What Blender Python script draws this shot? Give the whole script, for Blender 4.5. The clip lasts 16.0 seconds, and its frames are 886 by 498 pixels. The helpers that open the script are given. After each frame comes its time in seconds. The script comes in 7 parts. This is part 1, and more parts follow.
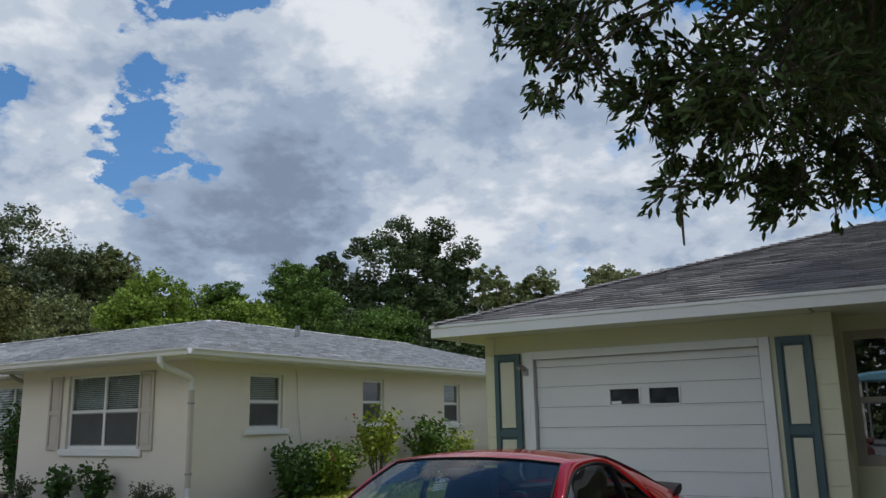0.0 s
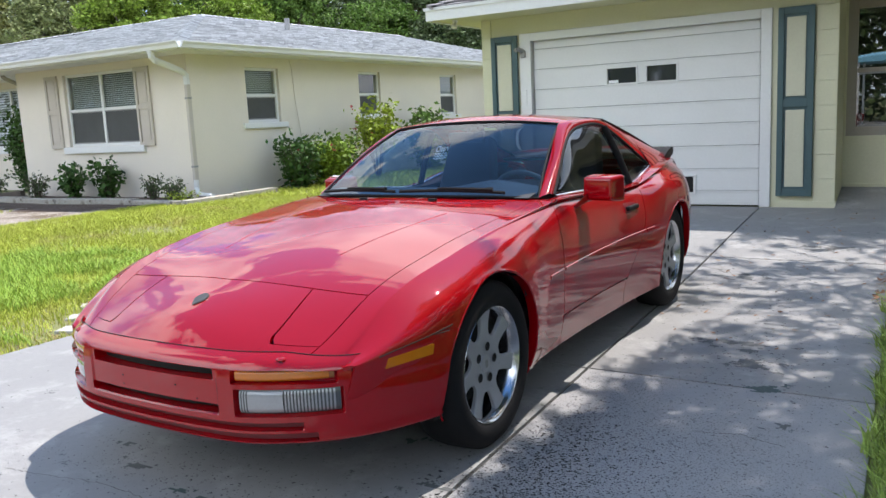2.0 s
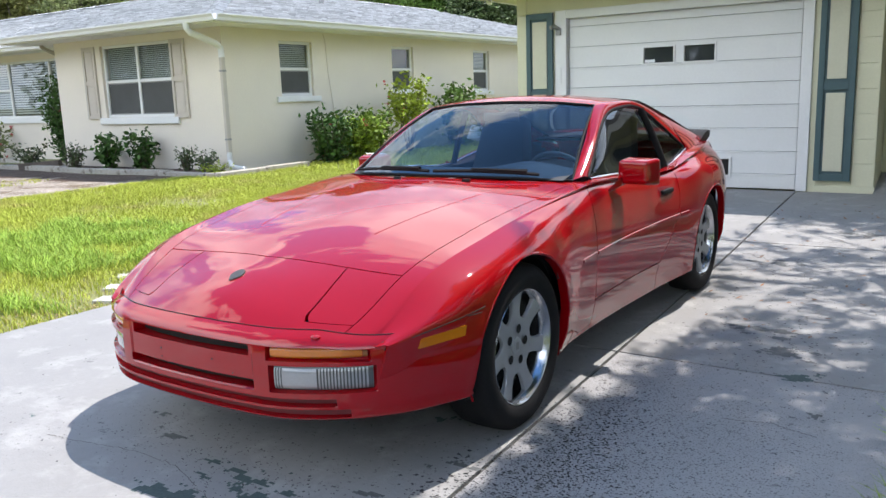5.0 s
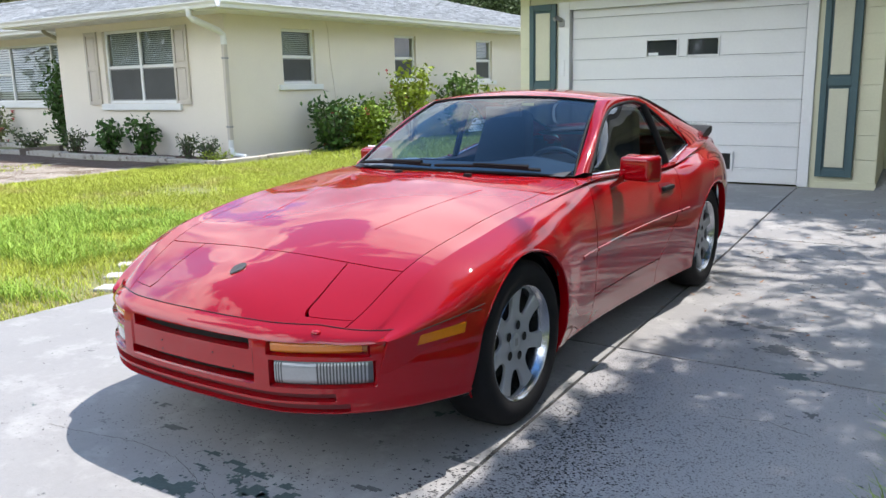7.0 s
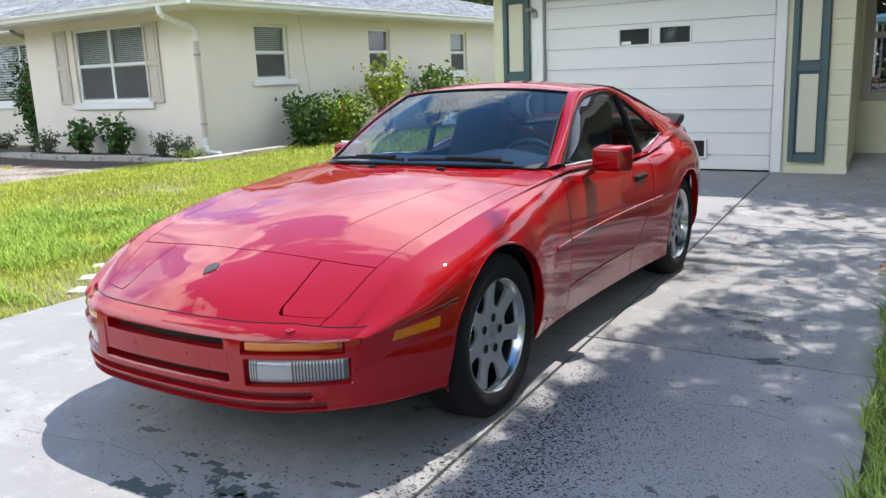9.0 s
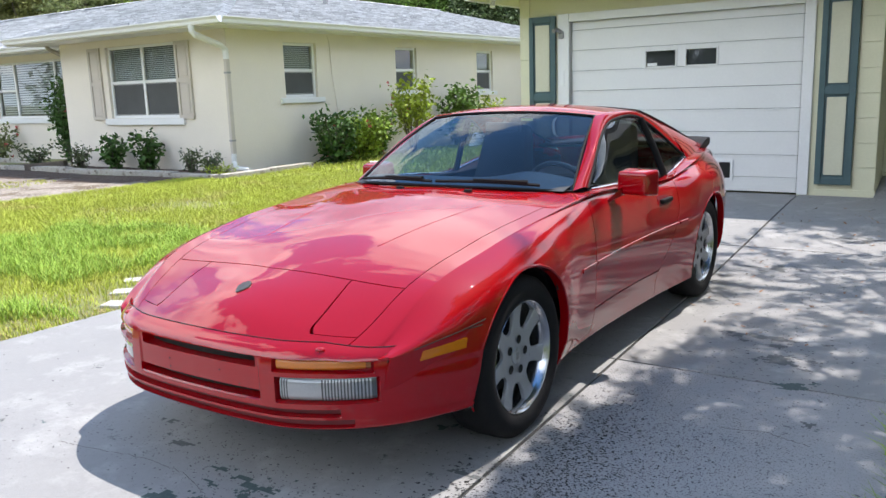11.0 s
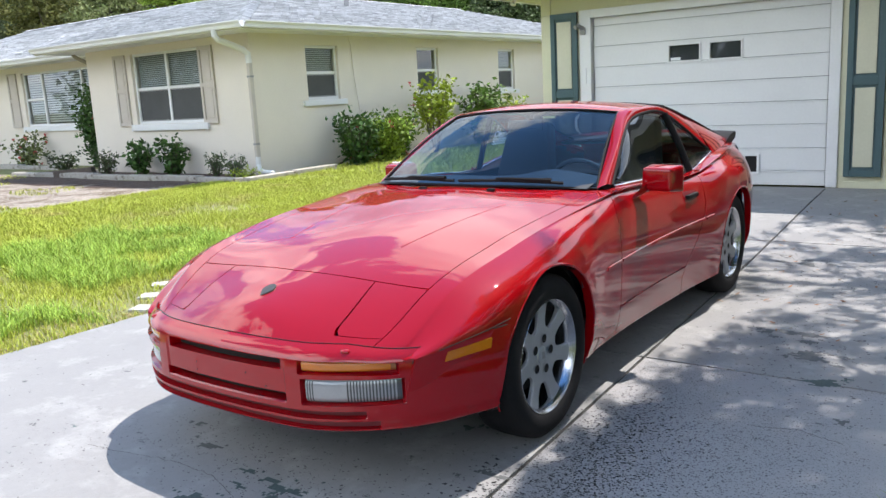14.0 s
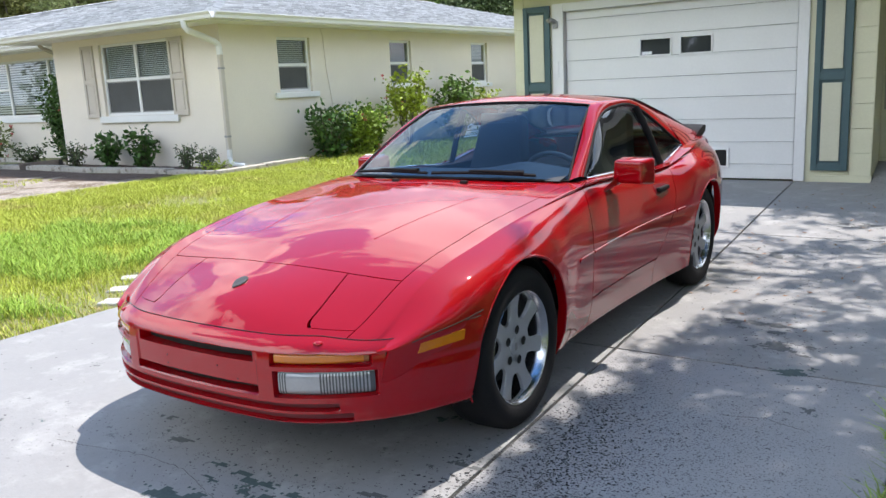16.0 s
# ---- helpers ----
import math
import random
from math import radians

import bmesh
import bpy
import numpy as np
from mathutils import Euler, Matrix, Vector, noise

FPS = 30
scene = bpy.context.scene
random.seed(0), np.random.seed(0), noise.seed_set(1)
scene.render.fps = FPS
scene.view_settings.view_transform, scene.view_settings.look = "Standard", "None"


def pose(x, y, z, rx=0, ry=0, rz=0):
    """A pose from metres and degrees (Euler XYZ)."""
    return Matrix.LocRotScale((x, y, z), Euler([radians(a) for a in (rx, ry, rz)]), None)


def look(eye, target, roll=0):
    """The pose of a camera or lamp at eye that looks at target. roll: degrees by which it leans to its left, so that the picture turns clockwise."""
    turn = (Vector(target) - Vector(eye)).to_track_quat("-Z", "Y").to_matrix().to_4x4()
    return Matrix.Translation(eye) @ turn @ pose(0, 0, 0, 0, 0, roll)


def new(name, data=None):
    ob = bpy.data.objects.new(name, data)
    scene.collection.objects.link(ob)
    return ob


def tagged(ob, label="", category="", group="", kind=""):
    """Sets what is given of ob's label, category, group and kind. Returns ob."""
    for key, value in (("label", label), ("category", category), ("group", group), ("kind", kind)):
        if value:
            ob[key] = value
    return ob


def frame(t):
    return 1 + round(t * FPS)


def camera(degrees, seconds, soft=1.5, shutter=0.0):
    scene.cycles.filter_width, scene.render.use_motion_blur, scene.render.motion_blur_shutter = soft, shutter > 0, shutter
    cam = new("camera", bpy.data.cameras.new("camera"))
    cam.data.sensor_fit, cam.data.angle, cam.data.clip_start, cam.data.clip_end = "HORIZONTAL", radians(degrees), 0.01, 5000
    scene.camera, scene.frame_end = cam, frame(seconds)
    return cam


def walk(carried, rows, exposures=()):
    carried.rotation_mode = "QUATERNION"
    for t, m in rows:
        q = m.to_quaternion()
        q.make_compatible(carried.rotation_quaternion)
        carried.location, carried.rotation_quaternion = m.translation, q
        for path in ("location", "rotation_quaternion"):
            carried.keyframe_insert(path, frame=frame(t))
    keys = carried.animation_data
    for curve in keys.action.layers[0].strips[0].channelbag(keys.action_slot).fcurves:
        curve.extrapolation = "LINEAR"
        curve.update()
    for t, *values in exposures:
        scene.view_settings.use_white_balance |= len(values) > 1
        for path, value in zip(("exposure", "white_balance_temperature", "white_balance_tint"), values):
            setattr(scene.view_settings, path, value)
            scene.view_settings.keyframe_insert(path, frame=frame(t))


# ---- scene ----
cam = camera(57.3, 16.0)
PATH = [
    (0, (2.221, -2.518, 1.396), (1.203, -0.846, 1.808), -1.2),
    (0.5, (2.245, -2.476, 1.378), (1.212, -0.78, 1.612), -2.0),
    (1, (2.214, -2.55, 1.295), (1.179, -0.839, 1.351), -2.4),
    (1.5, (2.215, -2.555, 1.26), (1.178, -0.851, 1.117), -2.7),
    (2, (2.213, -2.556, 1.224), (1.174, -0.877, 0.905), -2.8),
    (2.5, (2.22, -2.562, 1.212), (1.185, -0.9, 0.807), -3.0),
    (3, (2.213, -2.556, 1.214), (1.179, -0.894, 0.803), -3.1),
    (3.5, (2.209, -2.565, 1.216), (1.172, -0.901, 0.819), -2.9),
    (4, (2.211, -2.562, 1.223), (1.171, -0.897, 0.84), -2.6),
    (4.5, (2.202, -2.571, 1.238), (1.137, -0.919, 0.872), -2.2),
    (4.7, (2.203, -2.573, 1.242), (1.119, -0.933, 0.876), -2.2),
    (6.8, (2.198, -2.574, 1.273), (1.094, -0.954, 0.877), -1.2),
    (7, (2.205, -2.577, 1.275), (1.112, -0.951, 0.873), -1.2),
    (7.5, (2.224, -2.576, 1.279), (1.152, -0.937, 0.872), -1.9),
    (8, (2.232, -2.568, 1.277), (1.176, -0.921, 0.864), -2.7),
    (8.5, (2.229, -2.566, 1.281), (1.181, -0.916, 0.86), -2.6),
    (9, (2.227, -2.565, 1.283), (1.176, -0.916, 0.861), -2.3),
    (11.5, (2.242, -2.621, 1.317), (1.127, -1.002, 0.945), -1.9),
    (12, (2.229, -2.604, 1.314), (1.103, -0.993, 0.945), -2.0),
    (12.5, (2.227, -2.602, 1.315), (1.09, -0.999, 0.943), -2.3),
    (13, (2.225, -2.603, 1.308), (1.078, -1.008, 0.931), -2.5),
    (13.5, (2.233, -2.606, 1.313), (1.082, -1.015, 0.934), -2.8),
    (14, (2.238, -2.604, 1.314), (1.087, -1.013, 0.935), -3.1),
    (14.5, (2.235, -2.601, 1.318), (1.087, -1.008, 0.94), -3.3),
    (15, (2.23, -2.597, 1.314), (1.094, -0.996, 0.931), -3.4),
    (15.5, (2.242, -2.603, 1.311), (1.125, -0.99, 0.921), -3.0),
    (16, (2.24, -2.606, 1.308), (1.144, -0.98, 0.91), -2.8),
]
walk(cam, [(t, look(eye, target, roll)) for t, eye, target, roll in PATH],
     [(0.0, -0.52, 6400, 14), (0.5, -0.22, 6400, 14), (1.0, 0.0, 6400, 14), (1.5, 0.48, 6400, 14), (2.0, 0.88, 6400, 14), (3.0, 1.0, 6400, 14), (16.0, 1.02, 6400, 14)])

# ---- light ----
SUN = Vector((0.10, 0.457, 1.0)).normalized()
world = bpy.data.worlds.new("world")
scene.world = world
world.use_nodes = True


def build_sky():
    nt = world.node_tree
    n, l = nt.nodes, nt.links
    n.clear()
    out = n.new("ShaderNodeOutputWorld")
    bg = n.new("ShaderNodeBackground")
    bg.inputs["Strength"].default_value = 0.124
    sky = n.new("ShaderNodeTexSky")
    sky.sky_type = "NISHITA"
    sky.sun_disc = False
    sky.sun_elevation = math.asin(SUN.z)
    sky.sun_rotation = math.atan2(SUN.x, SUN.y)
    sky.dust_density = 0.3
    sky.ozone_density = 2.5
    tc = n.new("ShaderNodeTexCoord")
    sep = n.new("ShaderNodeSeparateXYZ")
    l.new(tc.outputs["Generated"], sep.inputs[0])
    # flatten the dome, so that clouds shrink towards the horizon
    lift = n.new("ShaderNodeMath")
    lift.operation = "ADD"
    lift.inputs[1].default_value = 0.45
    l.new(sep.outputs["Z"], lift.inputs[0])
    div = n.new("ShaderNodeVectorMath")
    div.operation = "DIVIDE"
    comb = n.new("ShaderNodeCombineXYZ")
    for k in "XYZ":
        l.new(lift.outputs[0], comb.inputs[k])
    l.new(tc.outputs["Generated"], div.inputs[0])
    l.new(comb.outputs[0], div.inputs[1])

    def cloud(scale, seed, detail, rough, distort=0.0):
        t = n.new("ShaderNodeTexNoise")
        t.noise_dimensions = "4D"
        t.inputs["W"].default_value = seed
        t.inputs["Scale"].default_value = scale
        t.inputs["Detail"].default_value = detail
        t.inputs["Roughness"].default_value = rough
        t.inputs["Distortion"].default_value = distort
        l.new(div.outputs[0], t.inputs["Vector"])
        return t.outputs["Fac"]

    def ramp(fac, stops):
        r = n.new("ShaderNodeValToRGB")
        r.color_ramp.interpolation = "EASE"
        el = r.color_ramp.elements
        while len(el) < len(stops):
            el.new(0.5)
        for e, (p, c) in zip(el, stops):
            e.position, e.color = p, (*c, 1)
        l.new(fac, r.inputs[0])
        return r.outputs["Color"]

    # ragged edges: directions pushed about by small billows
    billow = n.new("ShaderNodeTexNoise")
    billow.inputs["Scale"].default_value = 7.0
    billow.inputs["Detail"].default_value = 8
    billow.inputs["Roughness"].default_value = 0.6
    l.new(div.outputs[0], billow.inputs["Vector"])
    push = n.new("ShaderNodeVectorMath")
    push.operation = "MULTIPLY_ADD"
    push.inputs[1].default_value = (0.30, 0.30, 0.30)
    l.new(billow.outputs["Color"], push.inputs[0])
    l.new(tc.outputs["Generated"], push.inputs[2])
    ragged = n.new("ShaderNodeVectorMath")
    ragged.operation = "SUBTRACT"
    ragged.inputs[1].default_value = (0.15, 0.15, 0.15)
    l.new(push.outputs[0], ragged.inputs[0])

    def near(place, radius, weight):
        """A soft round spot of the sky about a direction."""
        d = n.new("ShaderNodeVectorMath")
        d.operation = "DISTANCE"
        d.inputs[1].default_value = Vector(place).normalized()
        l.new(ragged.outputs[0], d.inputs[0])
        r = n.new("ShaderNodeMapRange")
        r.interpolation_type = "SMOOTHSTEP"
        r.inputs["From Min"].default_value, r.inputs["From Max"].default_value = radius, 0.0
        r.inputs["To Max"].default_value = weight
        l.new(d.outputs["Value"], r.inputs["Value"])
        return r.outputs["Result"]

    def plus(*terms):
        total = terms[0]
        for t in terms[1:]:
            m = n.new("ShaderNodeMath")
            m.operation = "ADD"
            l.new(total, m.inputs[0])
            l.new(t, m.inputs[1])
            total = m.outputs[0]
        return total

    def times(a, k):
        m = n.new("ShaderNodeMath")
        m.operation = "MULTIPLY"
        l.new(a, m.inputs[0])
        if isinstance(k, float):
            m.inputs[1].default_value = k
        else:
            l.new(k, m.inputs[1])
        return m.outputs[0]

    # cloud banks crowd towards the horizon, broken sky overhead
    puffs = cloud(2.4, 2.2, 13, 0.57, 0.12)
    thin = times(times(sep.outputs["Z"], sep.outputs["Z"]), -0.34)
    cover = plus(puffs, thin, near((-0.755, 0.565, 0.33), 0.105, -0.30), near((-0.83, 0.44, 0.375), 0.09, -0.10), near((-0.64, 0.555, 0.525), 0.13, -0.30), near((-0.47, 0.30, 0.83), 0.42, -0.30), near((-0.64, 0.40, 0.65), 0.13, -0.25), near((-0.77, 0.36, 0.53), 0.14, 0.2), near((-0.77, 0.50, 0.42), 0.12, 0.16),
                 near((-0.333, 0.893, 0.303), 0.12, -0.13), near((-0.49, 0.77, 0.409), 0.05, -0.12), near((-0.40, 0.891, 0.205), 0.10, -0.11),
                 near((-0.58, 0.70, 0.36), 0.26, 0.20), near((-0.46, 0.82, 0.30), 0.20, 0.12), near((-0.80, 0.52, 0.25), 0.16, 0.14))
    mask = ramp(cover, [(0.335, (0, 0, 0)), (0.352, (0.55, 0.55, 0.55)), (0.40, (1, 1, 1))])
    # the sun stands behind and above the clouds: their upper edges shine, their bellies are grey
    up = n.new("ShaderNodeVectorMath")
    up.operation = "ADD"
    up.inputs[1].default_value = (-0.01, 0.0, 0.035)
    l.new(div.outputs[0], up.inputs[0])
    lumps, above = cloud(3.6, 9.4, 13, 0.55, 0.1), cloud(3.6, 9.4, 13, 0.55, 0.1)
    l.new(up.outputs[0], above.node.inputs["Vector"])
    edge = plus(times(lumps, 1.7), times(above, -1.7))
    high = n.new("ShaderNodeMapRange")
    high.inputs["From Min"].default_value, high.inputs["From Max"].default_value = 0.42, 0.65
    high.inputs["To Max"].default_value = 0.2
    l.new(sep.outputs["Z"], high.inputs["Value"])
    tone = plus(edge, times(cloud(2.0, 4.7, 9, 0.52), 0.6), times(lumps, 0.45), near((-0.68, 0.66, 0.315), 0.24, -0.22), near((-0.70, 0.68, 0.22), 0.20, -0.16),
                near((-0.42, 0.80, 0.42), 0.20, -0.15), near((-0.62, 0.75, 0.21), 0.14, -0.14), near((-0.56, 0.72, 0.415), 0.13, 0.11), near((-0.49, 0.757, 0.433), 0.09, 0.08),
                near((-0.48, 0.84, 0.26), 0.16, 0.10), near((-0.80, 0.50, 0.31), 0.10, 0.08), near((-0.81, 0.53, 0.22), 0.18, -0.10), near((-0.67, 0.60, 0.434), 0.10, 0.10), high.outputs["Result"])
    shade = ramp(tone, [(0.10, (2.4, 3.1, 4.1)), (0.34, (3.7, 4.7, 6.0)), (0.50, (5.6, 6.5, 7.4)), (0.70, (8.6, 9.1, 9.4))])
    # clouds away from the sun are lit from the front
    front = n.new("ShaderNodeMapRange")
    front.interpolation_type = "SMOOTHSTEP"
    front.inputs["From Min"].default_value, front.inputs["From Max"].default_value = 0.25, -0.7
    front.inputs["To Min"].default_value, front.inputs["To Max"].default_value = 1.0, 1.6
    l.new(sep.outputs["Y"], front.inputs["Value"])
    lit = n.new("ShaderNodeVectorMath")
    lit.operation = "SCALE"
    l.new(shade, lit.inputs[0])
    l.new(front.outputs["Result"], lit.inputs["Scale"])
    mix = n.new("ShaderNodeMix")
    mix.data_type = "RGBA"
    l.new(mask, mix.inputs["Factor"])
    deep = n.new("ShaderNodeMix")
    deep.data_type = "RGBA"
    deep.blend_type = "MULTIPLY"
    deep.inputs["Factor"].default_value = 1.0
    deep.inputs["B"].default_value = (0.62, 0.98, 1.18, 1)
    l.new(sky.outputs[0], deep.inputs["A"])
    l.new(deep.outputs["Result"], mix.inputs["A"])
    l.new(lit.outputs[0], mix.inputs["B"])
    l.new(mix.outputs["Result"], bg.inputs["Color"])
    l.new(bg.outputs[0], out.inputs["Surface"])


build_sky()
sun_data = bpy.data.lights.new("sun", "SUN")
sun_data.energy = 3.8
sun_data.angle = radians(0.53)
sun_data.color = (1.0, 0.95, 0.87)
sun = new("sun", sun_data)
sun.matrix_world = look(SUN * 60, (0, 0, 0))


# ---- materials ----
def mat(name, base, rough=0.6, metal=0.0, var=0.25, scale=6.0, fine=60.0, bump=0.0, coat=0.0, second=None, spots=None, spec=0.5,
        per_object=0.0, per_island=0.0, trans=0.0, bump_scale=None, coat_ior=1.45):
    """A surface with large stains, fine grain and relief."""
    m = bpy.data.materials.new(name)
    m.use_nodes = True
    nt = m.node_tree
    n, l = nt.nodes, nt.links
    b = n["Principled BSDF"]
    b.inputs["Roughness"].default_value = rough
    b.inputs["Metallic"].default_value = metal
    b.inputs["Coat Weight"].default_value = coat
    b.inputs["Coat Roughness"].default_value = 0.012
    b.inputs["Coat IOR"].default_value = coat_ior
    b.inputs["Specular IOR Level"].default_value = spec
    if trans:
        b.inputs["Subsurface Weight"].default_value = trans
        b.inputs["Subsurface Radius"].default_value = (0.02, 0.03, 0.01)
    tc = n.new("ShaderNodeTexCoord")

    def noise_tex(sc, detail=6, r=0.6):
        t = n.new("ShaderNodeTexNoise")
        t.inputs["Scale"].default_value = sc
        t.inputs["Detail"].default_value = detail
        t.inputs["Roughness"].default_value = r
        l.new(tc.outputs["Object"], t.inputs["Vector"])
        return t.outputs["Fac"]

    def mixc(fac, a, c, mode="MIX"):
        x = n.new("ShaderNodeMix")
        x.data_type = "RGBA"
        x.blend_type = mode
        for s, v in (("Factor", fac), ("A", a), ("B", c)):
            if isinstance(v, (int, float)):
                x.inputs[s].default_value = v
            elif isinstance(v, tuple):
                x.inputs[s].default_value = (*v, 1)
            else:
                l.new(v, x.inputs[s])
        return x.outputs["Result"]

    def stretch(fac, lo, hi):
        r = n.new("ShaderNodeMapRange")
        r.inputs["From Min"].default_value = lo
        r.inputs["From Max"].default_value = hi
        l.new(fac, r.inputs["Value"])
        return r.outputs["Result"]

    dark = tuple(c * (1 - var) for c in base)
    lite = tuple(min(1.0, c * (1 + var * 0.6)) for c in base)
    col = base
    if var:
        col = mixc(stretch(noise_tex(scale), 0.3, 0.7), dark, lite)
        col = mixc(0.5, col, mixc(stretch(noise_tex(fine, 3), 0.3, 0.7), dark, lite))
    if second:
        c2, lo, hi, sc = second
        col = mixc(stretch(noise_tex(sc, 8, 0.65), lo, hi), col, c2)
    if spots:
        for c2, lo, hi, sc, *where in spots:
            f = stretch(noise_tex(sc, 8, 0.7), lo, hi)
            if where:
                mul = n.new("ShaderNodeMath")
                mul.operation = "MULTIPLY"
                l.new(f, mul.inputs[0])
                l.new(stretch(noise_tex(where[0], 4), where[1], where[2]), mul.inputs[1])
                f = mul.outputs[0]
            col = mixc(f, col, c2)
    if per_object or per_island:
        src = n.new("ShaderNodeObjectInfo").outputs["Random"] if per_object else n.new("ShaderNodeNewGeometry").outputs["Random Per Island"]
        k = per_object or per_island
        hs = n.new("ShaderNodeHueSaturation")
        mr = n.new("ShaderNodeMapRange")
        mr.inputs["To Min"].default_value, mr.inputs["To Max"].default_value = 1 - k, 1 + k
        l.new(src, mr.inputs["Value"])
        l.new(mr.outputs["Result"], hs.inputs["Value"])
        if isinstance(col, tuple):
            hs.inputs["Color"].default_value = (*col, 1)
        else:
            l.new(col, hs.inputs["Color"])
        col = hs.outputs["Color"]
    if isinstance(col, tuple):
        b.inputs["Base Color"].default_value = (*col, 1)
    else:
        l.new(col, b.inputs["Base Color"])
    if bump:
        bp = n.new("ShaderNodeBump")
        bp.inputs["Strength"].default_value = 1.0
        bp.inputs["Distance"].default_value = bump
        l.new(noise_tex(bump_scale or fine, 4), bp.inputs["Height"])
        l.new(bp.outputs["Normal"], b.inputs["Normal"])
    return m


def glass_mat(name, tint, gloss=0.0, rough=0.0):
    m = bpy.data.materials.new(name)
    m.use_nodes = True
    nt = m.node_tree
    n, l = nt.nodes, nt.links
    n.remove(n["Principled BSDF"])
    tr, gl, mx, lw, po, ma = (n.new(k) for k in ("ShaderNodeBsdfTransparent", "ShaderNodeBsdfGlossy", "ShaderNodeMixShader", "ShaderNodeLayerWeight", "ShaderNodeMath", "ShaderNodeMath"))
    tr.inputs["Color"].default_value = (*tint, 1)
    gl.inputs["Roughness"].default_value = rough
    lw.inputs["Blend"].default_value = 0.5
    po.operation, ma.operation = "POWER", "MULTIPLY_ADD"
    po.inputs[1].default_value = 4.0
    ma.inputs[1].default_value, ma.inputs[2].default_value = 0.75, 0.045 + gloss * 0.2
    l.new(lw.outputs["Facing"], po.inputs[0])
    l.new(po.outputs[0], ma.inputs[0])
    l.new(ma.outputs[0], mx.inputs[0])
    l.new(tr.outputs[0], mx.inputs[1])
    l.new(gl.outputs[0], mx.inputs[2])
    l.new(mx.outputs[0], n["Material Output"].inputs["Surface"])
    return m


PAINT = mat("red_car_paint", (0.285, 0.0006, 0.0035), 0.5, 0.0, 0.05, 2.0, 900, 0.0, coat=1.0, spec=0.02, coat_ior=1.58)
BLACK_TRIM = mat("black_rubber_trim", (0.010, 0.010, 0.011), 0.75, var=0.2, fine=200, spec=0.2)
# near black: shade of gaps and hollows in the colour, also small dark parts
DARK_GAP = mat("cavity_shade_black", (0.006, 0.005, 0.005), 0.8, var=0.1)
TYRE = mat("tyre_rubber", (0.010, 0.010, 0.011), 0.8, var=0.3, fine=150, bump=0.0006, spec=0.22)
ALLOY = mat("silver_alloy", (0.40, 0.41, 0.43), 0.45, 0.45, 0.08, 8, 300)
BADGE = mat("dull_brass_badge", (0.075, 0.068, 0.06), 0.4, 0.4, 0.5, 90, 200)
POLISHED = mat("polished_rim_lip", (0.60, 0.61, 0.64), 0.22, 1.0, 0.05)
CHROME = mat("chrome", (0.8, 0.8, 0.82), 0.08, 1.0, 0.03)
AMBER = mat("amber_lens", (0.52, 0.15, 0.005), 0.12, 0.0, 0.12, 30, 300, coat=1.0)
LENS = mat("clear_ribbed_lens", (0.30, 0.31, 0.32), 0.10, 0.25, 0.10, 20, 200, coat=1.0)
LENS_DARK = mat("shaded_ribbed_lens", (0.10, 0.105, 0.11), 0.12, 0.3, 0.10, 20, 200, coat=1.0)
CABIN = mat("charcoal_cabin_trim", (0.011, 0.013, 0.018), 0.65, var=0.2, fine=120)
SEAT = mat("dark_seat_cloth", (0.022, 0.025, 0.033), 0.8, var=0.25, fine=200)
WINDSHIELD = glass_mat("windshield_glass", (0.46, 0.63, 0.80), 0.02)
HATCHGLASS = glass_mat("dark_hatch_glass", (0.12, 0.13, 0.14), 0.1)
SIDEGLASS = glass_mat("tinted_side_glass", (0.60, 0.66, 0.68), 0.22)
WHITE_DECAL = mat("white_decal", (0.75, 0.78, 0.8), 0.5, var=0.05)
CONCRETE = mat("weathered_painted_concrete", (0.240, 0.238, 0.234), 0.75, 0, 0.09, 0.9, 30, 0.0015,
               spots=[((0.205, 0.204, 0.203), 0.47, 0.74, 1.3), ((0.31, 0.308, 0.30), 0.52, 0.66, 3.1), ((0.05, 0.05, 0.05), 0.615, 0.625, 40.0, 0.8, 0.42, 0.6), ((0.09, 0.095, 0.095), 0.645, 0.66, 8.0), ((0.06, 0.095, 0.09), 0.66, 0.672, 2.7)], bump_scale=90)
CONCRETE_PITTED = mat("pitted_dirty_concrete", (0.275, 0.274, 0.275), 0.8, 0, 0.12, 0.9, 40, 0.0025,
                      spots=[((0.265, 0.263, 0.265), 0.42, 0.68, 1.3), ((0.03, 0.03, 0.03), 0.575, 0.59, 120.0, 1.0, 0.40, 0.56), ((0.04, 0.04, 0.04), 0.605, 0.615, 60.0, 1.1, 0.44, 0.56), ((0.06, 0.06, 0.06), 0.63, 0.65, 18.0), ((0.06, 0.085, 0.08), 0.655, 0.67, 4.0)], bump_scale=90)
JOINT = mat("dirt_filled_joint", (0.045, 0.04, 0.032), 0.9, var=0.4, scale=8, fine=60, bump=0.004)
SOIL = mat("mulch_soil", (0.085, 0.055, 0.04), 0.95, var=0.5, scale=6, fine=45, bump=0.02)
LAWN = mat("lawn_earth", (0.19, 0.20, 0.07), 0.9, var=0.35, scale=1.2, fine=30, bump=0.01, second=((0.24, 0.20, 0.12), 0.56, 0.70, 1.1))
GRAVEL = mat("shell_gravel", (0.30, 0.255, 0.21), 0.9, var=0.45, scale=3.0, fine=30, bump=0.03, second=((0.12, 0.085, 0.05), 0.46, 0.60, 2.2), spots=[((0.48, 0.45, 0.41), 0.56, 0.60, 22.0)])
GRASS = mat("grass_blades", (0.42, 0.47, 0.075), 0.7, spec=0.12, var=0.25, scale=0.8, fine=5, per_island=0.35, trans=0.1,
            second=((0.44, 0.37, 0.13), 0.54, 0.70, 1.4))
